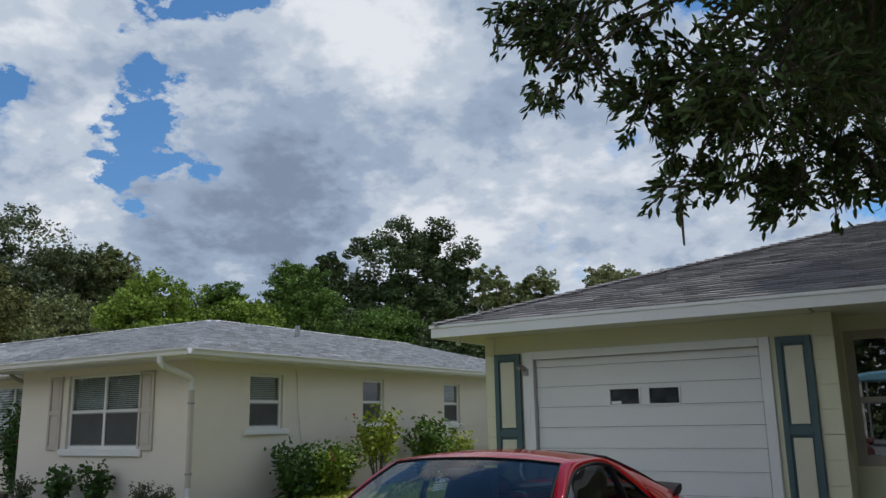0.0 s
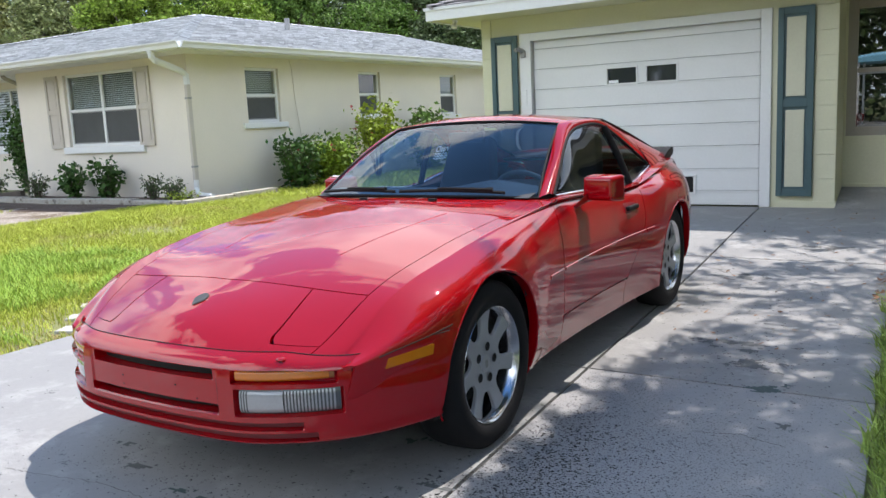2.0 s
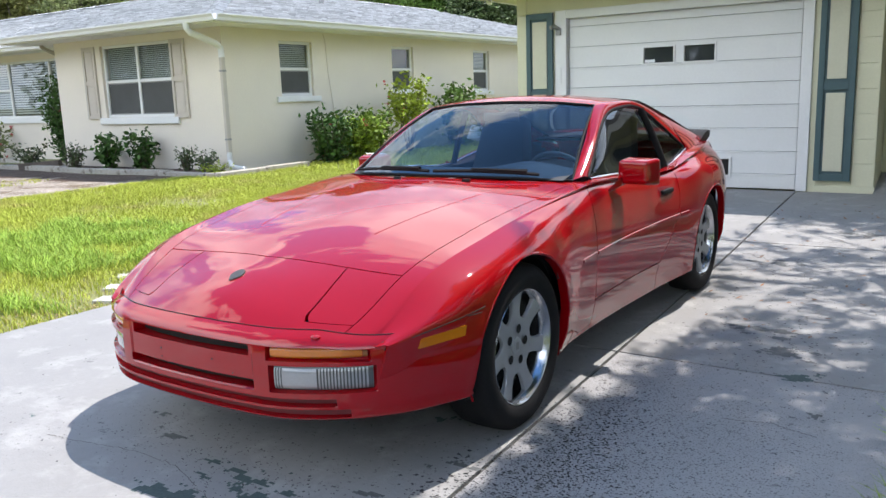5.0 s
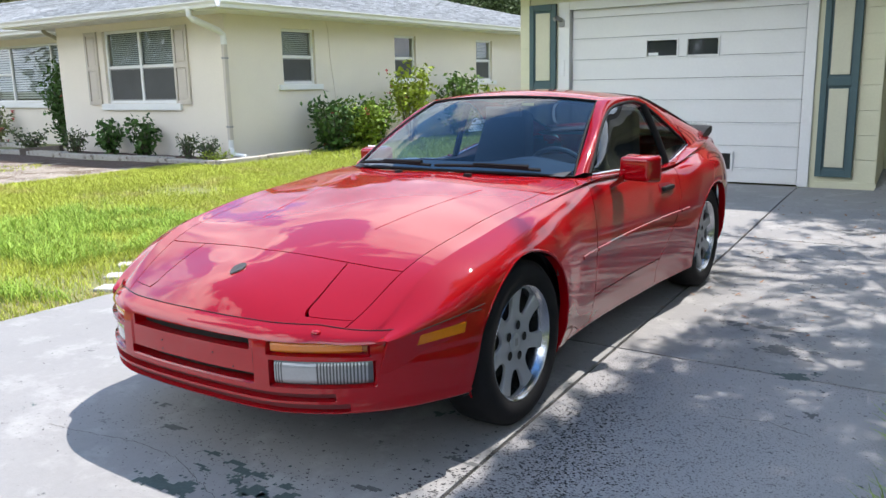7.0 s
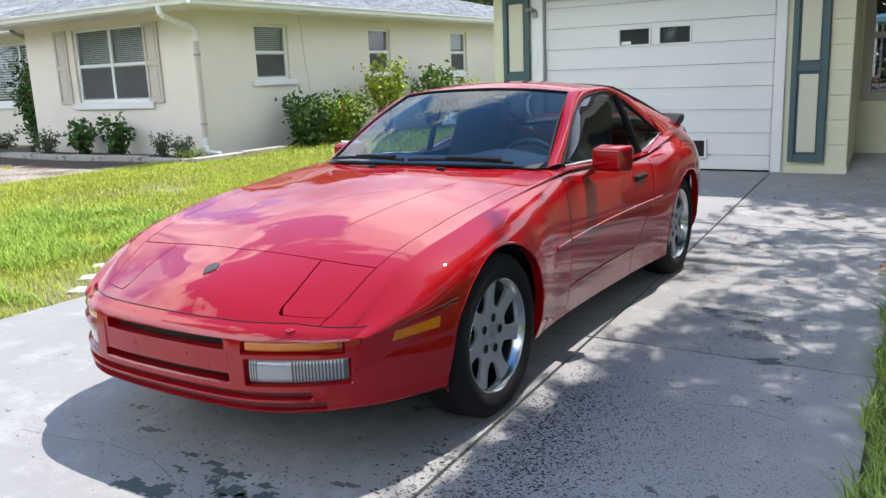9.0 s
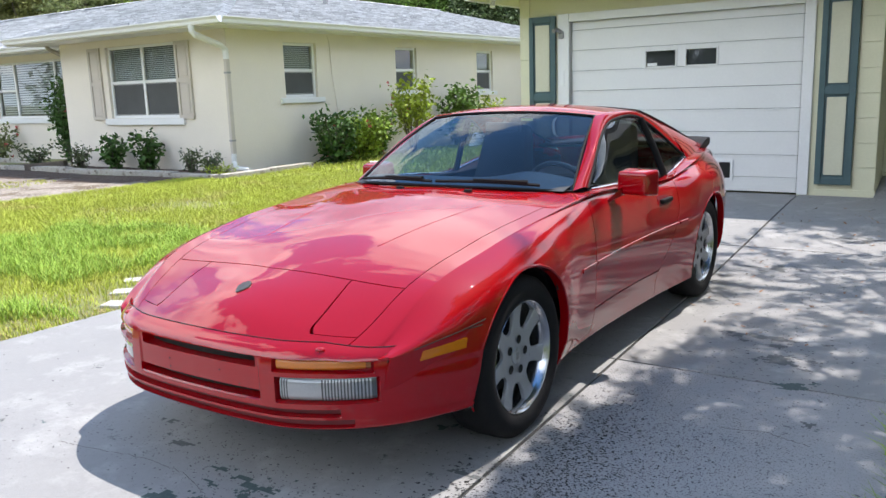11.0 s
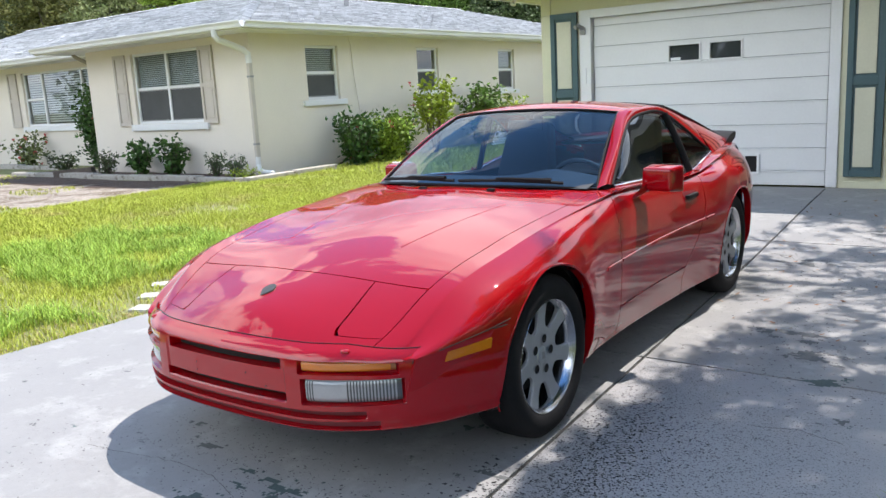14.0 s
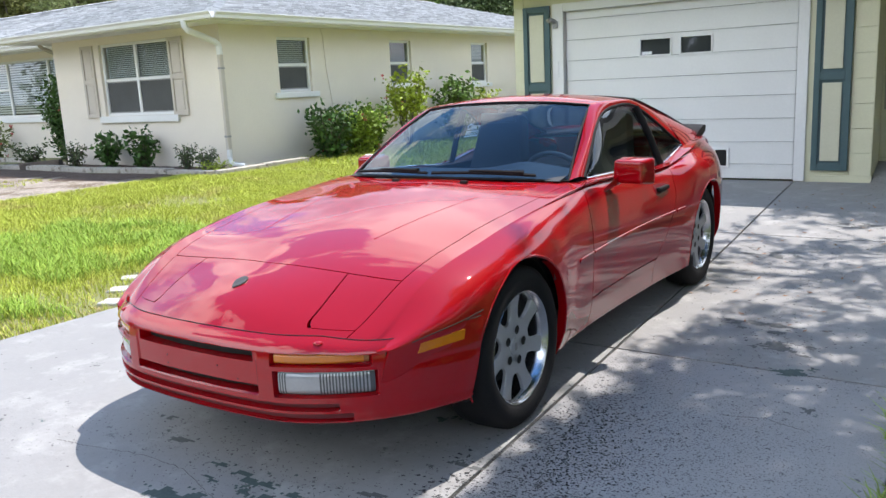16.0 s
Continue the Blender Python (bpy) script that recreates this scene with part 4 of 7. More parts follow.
# ---- garage house ----
GY = 7.10
wall_with_holes("wall_garage", "x", GY, 0.16, -3.0, 1.25, 0.0, 2.52, [(-2.30, 0.475, 0.0, 2.135)], WALL_GREEN, "pale green block wall round the garage door")
wall_with_holes("wall_garage_side", "y", -3.0, 0.16, GY + 0.16, 16.0, 0.0, 2.5, [], WALL_GREEN, "pale green side wall of the garage")
wall_with_holes("wall_porch_side", "y", 1.25, -0.16, GY + 0.16, 7.75, 0.0, 2.5, [], WALL_GREEN, "pale green porch side wall")
wall_with_holes("wall_porch", "x", 7.75, 0.16, 1.09, 9.0, 0.0, 2.5, [(1.275, 2.95, 0.80, 2.29)], WALL_GREEN, "shaded pale green porch wall")
# solid filling of the garage, coloured dark as if unlit
tagged(finish(box(-2.8, 1.05, GY + 0.4, 15.8, 0.0, 2.45), "wall_core", ROOM), "solid block inside the garage, its dark colour standing in for shade", "wall", kind="structure")
tagged(finish(box(1.1, 9.0, 6.6, 8.0, 2.46, 2.49), "porch_ceiling", WALL_GREEN), "pale green porch ceiling", "ceiling", kind="structure")
window("window_6", pose(1.275, 7.75, 0.80), 1.675, 1.49, 1, 0.485, "dark porch window in a weathered taupe frame", frame_w=0.10, depth=0.05, sill=0.0, paint=TAUPE_DARK, glass=PORCH_GLASS)
# wall added out of view, to keep light off the porch
wall_with_holes("wall_porch_end", "y", 3.1, 0.16, 6.7, 7.75, 0.0, 2.46, [], WALL_GREEN, "unseen pale green wall added to darken the porch")

base_board = finish(box(1.26, 3.09, 7.722, 7.748, 0.20, 0.265, 0.004), "baseboard", WALL_GREEN)
tagged(base_board, "pale green board along the foot of the porch wall", "baseboard", kind="structure")
siding = empty("siding_boards", label="pale green horizontal siding boards beside the garage door", category="siding", kind="structure")
for x0, x1 in ((1.03, 1.248), (-2.998, -2.86)):
    for k in range(9):
        z = 0.11 + k * 0.262
        part("board", box(x0, x1, GY - 0.018, GY - 0.001, z + 0.004, min(z + 0.262, 2.44), 0.004), WALL_GREEN, siding)
part("plinth", box(0.66, 1.26, GY - 0.03, GY - 0.002, 0.05, 0.13, 0.004), WALL_GREEN, siding)

trim = empty("door_trim", label="white painted trim round the garage door", category="trim", kind="structure")
part("jamb", box(-2.45, -2.30, GY - 0.03, GY + 0.10, 0.06, 2.23, 0.006), WHITE, trim)
part("jamb", box(0.475, 0.59, GY - 0.03, GY + 0.10, 0.06, 2.23, 0.006), WHITE, trim)
part("head", box(-2.299, 0.474, GY - 0.03, GY + 0.10, 2.13, 2.23, 0.006), WHITE, trim)

gdoor = empty("garage_door", label="white sectional garage door with two small dark windows", category="garage door", kind="structure")
levels = [0.065, 0.235, 0.49, 0.755, 1.015, 1.27, 1.52, 1.775, 2.025, 2.128]
for z0, z1 in zip(levels, levels[1:]):
    bm = bmesh.new()
    y = GY + 0.05
    if abs(z0 - 1.52) < 0.01:
        for a, b, c, d in ((-2.29, -1.31, z0, z1), (-0.95, -0.82, z0, z1), (-0.47, 0.458, z0, z1), (-1.31, -0.95, z0, 1.535), (-0.82, -0.47, z0, 1.535), (-1.31, -0.95, 1.715, z1), (-0.82, -0.47, 1.715, z1)):
            box(a, b, y, y + 0.04, c + (0.003 if c == z0 else 0), d - (0.002 if d == z1 else 0), 0, bm)
    else:
        box(-2.285, 0.458, y, y + 0.04, z0 + 0.003, z1 - 0.002, 0.004, bm)
    part("door_section", bm, WHITE, gdoor)
    part("section_lip", box(-2.27, 0.445, y - 0.006, y - 0.001, z1 - 0.022, z1 - 0.006, 0.002), WHITE, gdoor)
# dark backing: shade behind the section gaps put into its colour
part("door_backing", box(-2.29, 0.465, GY + 0.092, GY + 0.11, 0.06, 2.13), ROOM, gdoor)
for x0, x1 in ((-1.31, -0.95), (-0.82, -0.47)):
    part("pane", box(x0, x1, GY + 0.07, GY + 0.076, 1.535, 1.715), PANE, gdoor)
    for b in ((x0 - 0.02, x1 + 0.02, 1.715, 1.735), (x0 - 0.02, x1 + 0.02, 1.515, 1.535), (x0 - 0.02, x0, 1.535, 1.715), (x1, x1 + 0.02, 1.535, 1.715)):
        part("pane_bead", box(b[0], b[1], GY + 0.036, GY + 0.06, b[2], b[3], 0.003), WHITE, gdoor)
part("sticker", box(-1.30, -1.18, GY + 0.064, GY + 0.068, 1.54, 1.575), WHITE_DECAL, gdoor, "white sticker on the pane")
part("pet_flap", box(-0.40, -0.27, GY + 0.035, GY + 0.046, 0.215, 0.40, 0.006), DARK_GAP, gdoor, "dark flap")
for b in ((-0.43, -0.24, 0.40, 0.425), (-0.43, -0.24, 0.19, 0.215), (-0.43, -0.40, 0.215, 0.40), (-0.27, -0.24, 0.215, 0.40)):
    part("flap_frame", box(b[0], b[1], GY + 0.03, GY + 0.05, b[2], b[3], 0.004), WHITE, gdoor)
for x, w in ((0.655, 0.365), (-2.85, 0.375)):
    shutter("teal_shutter", pose(x, GY - 0.022, 0.185), w, 2.03, 0.5, TEAL, PANEL_CREAM, "dark teal wooden shutter with cream panels beside the garage door", "teal shutters", 0.062)
spot = empty("security_light", label="small grey security light on the door trim", category="lamp")
part("base", box(-2.43, -2.36, GY - 0.06, GY - 0.031, 1.93, 2.02, 0.01), METAL_GREY, spot)
part("lamp_head", tube([(-2.395, GY - 0.05, 2.01), (-2.43, GY - 0.11, 2.04), (-2.45, GY - 0.15, 2.02)], 0.028, 10), METAL_GREY, spot)
part("switch_plate", box(-2.40, -2.36, GY - 0.04, GY - 0.031, 1.32, 1.52, 0.004), WHITE, spot)

# hip roof over the garage
SHINGLE_SINGLE = mat("charcoal_shingle_piece", (0.235, 0.224, 0.226), 0.95, var=0.3, scale=2, fine=60, bump=0.002, per_object=0.28)
roof_b = empty("garage_roof", label="charcoal shingle hip roof over the garage", category="roof", kind="structure")
FX, FY, FZ = -3.45, 6.48, 2.60
shingle_slope("shingles", (FX, FY, FZ), (14.0, FY, FZ), (1.45, 11.4, 4.22), (14.0, 11.4, 4.22), 36, 0.30, SHINGLE_DARK, roof_b, single=lambda k, p: k < 14 and p[0] < 3.0)
shingle_slope("shingles", (FX, 17.0, FZ), (FX, FY, FZ), (1.45, 12.5, 4.22), (1.45, 11.4, 4.22), 30, 0.34, SHINGLE_DARK, roof_b)
roof_deck("roof_deck", [(FX, FY, FZ - 0.01), (14, FY, FZ - 0.01), (14, 11.4, 4.2), (1.45, 11.4, 4.2), (FX, 17, FZ - 0.01), (1.45, 12.5, 4.2), (14, 17, FZ - 0.01), (14, 12.5, 4.2)],
          [(0, 1, 2, 3), (4, 0, 3, 5), (5, 3, 2, 7), (4, 5, 7, 6)], roof_b, SHINGLE_DARK)
hip_caps((FX, FY, FZ), (1.45, 11.4, 4.22), (0.7, -0.4, -0.15), (-0.4, 0.7, -0.15), SHINGLE_DARK, roof_b)
hip_caps((14, 11.4, 4.22), (1.45, 11.4, 4.22), (0, -1, -0.32), (0, 1, -0.32), SHINGLE_DARK, roof_b)
part("fascia", box(FX, 14, FY - 0.02, FY + 0.02, FZ - 0.16, FZ - 0.005, 0.004), WHITE, roof_b)
part("fascia", box(FX - 0.02, FX + 0.02, FY, 17, FZ - 0.16, FZ - 0.005, 0.004), WHITE, roof_b)
part("drip_edge", box(FX - 0.03, 14, FY - 0.035, FY - 0.021, FZ - 0.035, FZ + 0.002), WHITE, roof_b)
part("soffit", box(FX + 0.03, 1.08, FY + 0.03, GY - 0.005, FZ - 0.15, FZ - 0.13), WALL_GREEN, roof_b)
part("soffit", box(1.09, 14, FY + 0.03, 6.59, FZ - 0.15, FZ - 0.13), WALL_GREEN, roof_b)
part("soffit", box(FX + 0.03, -3.01, GY, 16.9, FZ - 0.15, FZ - 0.13), WALL_GREEN, roof_b)
floodlamp = empty("eave_lamp", label="small white lamp under the garage eave", category="lamp")
part("lamp_bulb", tube([(-3.2, 6.75, 2.46), (-3.2, 6.75, 2.42), (-3.2, 6.72, 2.36)], 0.035, 10, taper=[0.045, 0.03, 0.038]), WHITE, floodlamp)


# ---- the car ----
car = empty("sports_car", label="glossy red two-door sports coupe parked on the driveway", category="car")

# half section of the body, point by point from the middle of the bonnet to the sill, each along the car
BODY = [
    (curve([(-0.9, 0.0), (3.4, 0.0)]), curve([(-0.88, 0.482), (-0.80, 0.545), (-0.74, 0.584), (-0.62, 0.634), (-0.48, 0.674), (-0.2, 0.745), (0.1, 0.796), (0.4, 0.831), (0.7, 0.852), (1.0, 0.86), (3.4, 0.8)])),
    (curve([(-0.84, 0.48), (-0.65, 0.562), (-0.43, 0.597), (0.0, 0.630), (0.46, 0.652), (0.82, 0.668), (1.9, 0.70), (2.35, 0.685), (3.05, 0.58), (3.35, 0.54)]),
     curve([(-0.84, 0.425), (-0.65, 0.531), (-0.43, 0.650), (-0.05, 0.742), (0.46, 0.804), (0.82, 0.834), (1.4, 0.822), (1.9, 0.808), (2.35, 0.87), (2.7, 0.885), (3.05, 0.872), (3.35, 0.80)])),
    (curve([(-0.84, 0.52), (-0.65, 0.655), (-0.43, 0.70), (0.0, 0.735), (0.46, 0.732), (0.82, 0.725), (1.9, 0.745), (2.35, 0.765), (3.05, 0.64), (3.35, 0.56)]),
     curve([(-0.84, 0.40), (-0.65, 0.496), (-0.43, 0.637), (-0.05, 0.735), (0.46, 0.790), (0.82, 0.815), (1.9, 0.795), (2.35, 0.835), (3.05, 0.84), (3.35, 0.76)])),
    (curve([(-0.84, 0.53), (-0.65, 0.71), (-0.43, 0.808), (0.0, 0.830), (0.46, 0.80), (0.82, 0.775), (1.6, 0.785), (1.9, 0.80), (2.1, 0.838), (2.4, 0.848), (2.8, 0.785), (3.05, 0.695), (3.35, 0.605)]),
     curve([(-0.84, 0.42), (-0.65, 0.494), (-0.43, 0.585), (-0.05, 0.690), (0.46, 0.735), (0.82, 0.745), (1.8, 0.735), (2.1, 0.762), (2.4, 0.765), (3.05, 0.755), (3.35, 0.69)])),
    (curve([(-0.84, 0.50), (-0.65, 0.715), (-0.55, 0.772), (-0.43, 0.825), (-0.33, 0.846), (-0.25, 0.856), (0.0, 0.866), (0.3, 0.858), (0.5, 0.832), (0.75, 0.816), (1.6, 0.820), (1.85, 0.838), (2.1, 0.862), (2.4, 0.868), (2.8, 0.822), (3.1, 0.735), (3.35, 0.640)]),
     curve([(-0.84, 0.44), (-0.43, 0.50), (0.0, 0.600), (0.46, 0.600), (0.82, 0.590), (1.9, 0.59), (2.35, 0.62), (3.05, 0.60), (3.35, 0.58)])),
    (curve([(-0.84, 0.49), (-0.65, 0.68), (-0.43, 0.79), (-0.33, 0.832), (0.0, 0.860), (0.3, 0.852), (0.5, 0.828), (0.75, 0.812), (1.6, 0.815), (2.1, 0.855), (2.4, 0.862), (2.8, 0.812), (3.1, 0.718), (3.35, 0.625)]),
     curve([(-0.84, 0.32), (0.0, 0.330), (3.35, 0.34)])),
    (curve([(-0.84, 0.45), (-0.65, 0.64), (-0.43, 0.76), (-0.33, 0.80), (0.0, 0.83), (0.5, 0.795), (0.75, 0.782), (1.6, 0.785), (2.4, 0.83), (3.1, 0.69), (3.35, 0.60)]),
     curve([(-0.84, 0.27), (-0.37, 0.25), (-0.30, 0.205), (0.5, 0.195), (1.9, 0.185), (2.6, 0.20), (3.35, 0.26)])),
]


def body(y, v):
    """The place on the left half of the body at y along the car and v down the section."""
    i = int(min(max(math.floor(v), 0), len(BODY) - 2))
    t = v - i
    idx = [i - 1, i, i + 1, i + 2]
    pts = []
    for k in idx:
        if k < 0:
            p = (-BODY[1][0](y), BODY[1][1](y))
        elif k >= len(BODY):
            a, b = BODY[-1], BODY[-2]
            p = (2 * a[0](y) - b[0](y), 2 * a[1](y) - b[1](y))
        else:
            p = (BODY[k][0](y), BODY[k][1](y))
        pts.append(np.array(p))
    p0, p1, p2, p3 = pts
    q = 0.5 * (2 * p1 + (p2 - p0) * t + (2 * p0 - 5 * p1 + 4 * p2 - p3) * t * t + (3 * p1 - p0 - 3 * p2 + p3) * t**3)
    return Vector((q[0], y, q[1]))


def seam_y(v):
    """Where the nose meets the bumper."""
    x = body(-0.7, v).x
    return -0.850 + 0.40 * x * x


ARCHES = ((0.0, 0.318, 0.348), (2.40, 0.318, 0.345))


def in_arch(p, grow=0.0):
    return any((p.y - y) ** 2 + (p.z - z) ** 2 < (r + grow) ** 2 for y, z, r in ARCHES) and abs(p.x) > 0.45


def panel(y0, y1, v0, v1, ny, nv, arch=False, inset=0.0025, warp=None):
    """A body panel between two lines across (functions of v) and two lines along, its border turned in."""
    vs = np.linspace(v0, v1, nv)
    us = np.linspace(0, 1, ny)

    def place(u, v):
        if warp:
            v = warp(u, v)
        a, b = y0(v) + inset, y1(v) - inset
        return body(a + (b - a) * u, v)

    bm = sheet(place, us, vs, keep=(lambda c: not in_arch(c)) if arch else None)
    if arch:
        for v in [v for v in bm.verts if not v.link_faces]:
            bm.verts.remove(v)
        for v in bm.verts:
            if v.is_boundary:
                for y, z, r in ARCHES:
                    d = Vector((v.co.y - y, v.co.z - z))
                    if abs(d.length - r) < 0.05 and v.co.z > 0.23:
                        d = d.normalized() * r
                        v.co.y, v.co.z = y + d.x, z + d.y
    return bm


def both(name, bm, material, label="", smooth=38, rim=0.012):
    """The panel and its mirror image, as two parts."""
    bmesh.ops.recalc_face_normals(bm, faces=bm.faces[:])
    c = sum((f.normal.dot(Vector((f.calc_center_median().x, 0, 0.3))) for f in bm.faces))
    if c < 0:
        bmesh.ops.reverse_faces(bm, faces=bm.faces[:])
    if rim:
        thick_rim(bm, rim)
    other = bm.copy()
    for v in other.verts:
        v.co.x = -v.co.x
    bmesh.ops.reverse_faces(other, faces=other.faces[:])
    return part(name, bm, material, car, label, smooth), part(name, other, material, car, label, smooth)


def middle(name, bm, material, label="", rim=0.012):
    mirror_x(bm)
    bmesh.ops.recalc_face_normals(bm, faces=bm.faces[:])
    if sum(f.normal.z for f in bm.faces) < 0:
        bmesh.ops.reverse_faces(bm, faces=bm.faces[:])
    thick_rim(bm, rim)
    return part(name, bm, material, car, label, 38)


def hood_front(v):
    return -0.475 + 0.045 * min(v, 1.0)


door_front = curve([(0.8, 0.845), (2, 0.80), (3, 0.745), (4, 0.705), (5, 0.695), (6, 0.695)])
door_back = curve([(0.8, 1.93), (2, 1.90), (3, 1.87), (4, 1.80), (4.5, 1.70), (5, 1.56), (6, 1.56)])
cowl = lambda v: 0.70 + 0.13 * (min(v, 1.0)) ** 2

middle("bonnet", panel(hood_front, cowl, 0.0, 0.993, 40, 18), PAINT, "red bonnet with two shallow creases")


def lid_edge(u, corner):
    """The inner edge of a lamp lid, from the front (u = 0) to the bonnet, with a rounded front corner."""
    return 0.655 - 0.085 * u + (0.035 * max(0.0, 1 - u / 0.15) ** 2 if corner else 0.0)


nose_warp = lambda u, v: ((lid_edge((u - 0.205) / 0.795, True) if u > 0.205 else 0.655) - 0.004) * v
lid_warp = lambda u, v: lid_edge(u, True) + 0.004 + (0.993 - lid_edge(u, True) - 0.004) * v
middle("nose_panel", panel(seam_y, hood_front, 0.0, 1.0, 44, 14, warp=nose_warp), PAINT)
lid_front = lambda v: seam_y(v) + 0.078
both("headlamp_lid", panel(lid_front, hood_front, 0.0, 1.0, 18, 10, warp=lid_warp), PAINT, "closed pop-up headlamp lid")
both("nose_strip", panel(seam_y, lid_front, 0.655 - 0.003, 0.993, 6, 9, inset=0.0005), PAINT)
both("front_wing", panel(seam_y, door_front, 1.004, 6.0, 84, 60, True), PAINT, "red front wing with a flared wheel arch")
both("door", panel(door_front, door_back, 1.06, 5.0, 44, 36), PAINT)
both("sill", panel(door_front, door_back, 5.03, 6.0, 20, 8), PAINT)
both("rear_wing", panel(door_back, lambda v: 3.30, 1.06, 6.0, 84, 56, True), PAINT, "red rear wing with a flared wheel arch")

# behind the gaps: a shell in dark red, their shade put into its colour
inner = bmesh.new()


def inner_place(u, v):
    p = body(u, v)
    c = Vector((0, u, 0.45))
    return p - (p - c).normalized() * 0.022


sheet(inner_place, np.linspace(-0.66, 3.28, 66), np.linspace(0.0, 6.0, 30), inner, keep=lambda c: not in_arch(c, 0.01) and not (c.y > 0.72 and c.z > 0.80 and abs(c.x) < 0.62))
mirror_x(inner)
part("inner_shell", inner, mat("gap_shade_red", (0.035, 0.002, 0.003), 0.8, var=0.1), car)
# underside and wheel wells take the same near-black cavity shade
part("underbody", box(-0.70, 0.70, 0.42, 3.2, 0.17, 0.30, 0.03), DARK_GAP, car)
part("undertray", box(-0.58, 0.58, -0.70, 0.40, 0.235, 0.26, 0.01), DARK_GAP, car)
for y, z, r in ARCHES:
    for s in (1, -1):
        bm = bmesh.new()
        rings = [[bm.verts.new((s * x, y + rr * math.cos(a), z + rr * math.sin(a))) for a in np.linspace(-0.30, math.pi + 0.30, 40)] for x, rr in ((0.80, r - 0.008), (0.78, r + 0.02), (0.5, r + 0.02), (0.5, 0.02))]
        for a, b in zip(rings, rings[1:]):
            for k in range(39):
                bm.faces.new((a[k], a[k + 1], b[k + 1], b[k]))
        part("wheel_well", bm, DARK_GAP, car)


def wing_x(y, z):
    """Half width of the wing at a height."""
    best = min((abs(body(y, v).z - z), v) for v in np.linspace(1.5, 6, 46))[1]
    return body(y, best).x


for y, z, r in ARCHES:
    for s in (1, -1):
        bm = bmesh.new()
        angles = np.linspace(-0.33, math.pi + 0.33, 48)
        bx = [wing_x(y + r * math.cos(a), max(z + r * math.sin(a), 0.2)) for a in angles]
        rings = [[bm.verts.new((s * (b + dx), y + rr * math.cos(a), z + rr * math.sin(a))) for a, b in zip(angles, bx)]
                 for dx, rr in ((-0.001, r + 0.004), (0.003, r), (0.0, r - 0.006), (-0.035, r - 0.007))]
        for a, b in zip(rings, rings[1:]):
            for k in range(47):
                bm.faces.new((a[k], a[k + 1], b[k + 1], b[k]) if s < 0 else (a[k + 1], a[k], b[k], b[k + 1]))
        part("arch_lip", bm, PAINT, car, smooth=60)

# bumper: a plan outline swept round the nose, with a height profile
plan = curve([(0, 0, -0.878), (0.20, 0.20, -0.872), (0.40, 0.395, -0.846), (0.60, 0.562, -0.766), (0.76, 0.670, -0.674), (0.88, 0.743, -0.581), (1.0, 0.799, -0.474), (1.12, 0.845, -0.365), (1.20, 0.856, -0.29)])
tuck = curve([(0.226, 0.075), (0.233, 0.042), (0.246, 0.014), (0.27, 0.005), (0.33, 0.0), (0.42, 0.0), (0.475, 0.003), (0.497, 0.012), (0.512, 0.028), (0.522, 0.045), (0.530, 0.060)])
REC = [  # recesses: half-range in x, range in z, depth
    (0.0, 0.308, 0.338, 0.487, 0.002), (0.0, 0.290, 0.450, 0.483, 0.10), (0.0, 0.305, 0.343, 0.368, 0.10),
    (0.365, 0.652, 0.443, 0.484, 0.022), (0.372, 0.664, 0.337, 0.424, 0.026),
    (0.0, 0.565, 0.294, 0.316, 0.03), (0.0, 0.60, 0.256, 0.280, 0.03)]


def arc_of(x):
    ss = np.linspace(0, 1.2, 400)
    return float(np.interp(x, [plan(s)[0] for s in ss], ss))


def edge_levels(cuts, lo, hi, step, soft):
    out = set(np.round(np.arange(lo, hi, step), 4)) | {lo, hi}
    for c in cuts:
        out = {o for o in out if abs(o - c) > soft * 1.6} | {c - soft, c + soft}
    return sorted(out)


zs = edge_levels(sorted({r[k] for r in REC for k in (2, 3)}), 0.226, 0.530, 0.012, 0.0022)
ss = edge_levels(sorted({arc_of(r[k]) for r in REC for k in (0, 1) if r[k] > 0}), 0.0, 1.165, 0.02, 0.0035)
recs = [(arc_of(a), arc_of(b), c, d, e) for a, b, c, d, e in REC]


def bump_place(s, z):
    fwd = min(max((s - 0.90) / 0.265, 0), 1)
    s -= 0.085 * min(max((0.50 - z) / 0.28, 0), 1) * fwd * fwd
    x, y = plan(s)
    x2, y2 = plan(s + 0.004)
    n = Vector((-(y - y2), -(x2 - x))).normalized()
    top = 1.0 if z < 0.45 else 1.0 - 0.95 * (lambda q: q * q * (3 - 2 * q))(min(max((s - 0.42) / 0.66, 0), 1))
    # the line of the seam falls a little towards the wheels
    zz = z - 0.020 * math.sin(min(max((s - 0.55) / 0.5, 0), 1) * math.pi) * max((z - 0.40) / 0.13, 0) if z > 0.40 else z
    d = tuck(z) * (top if z > 0.45 else 1.0) - 0.003
    for a, b, c, e, depth in recs:
        if (a == 0 or s > a) and s < b and c < z < e:
            d = max(d, depth)
    return Vector((x - n.x * d, y - n.y * d, zz))


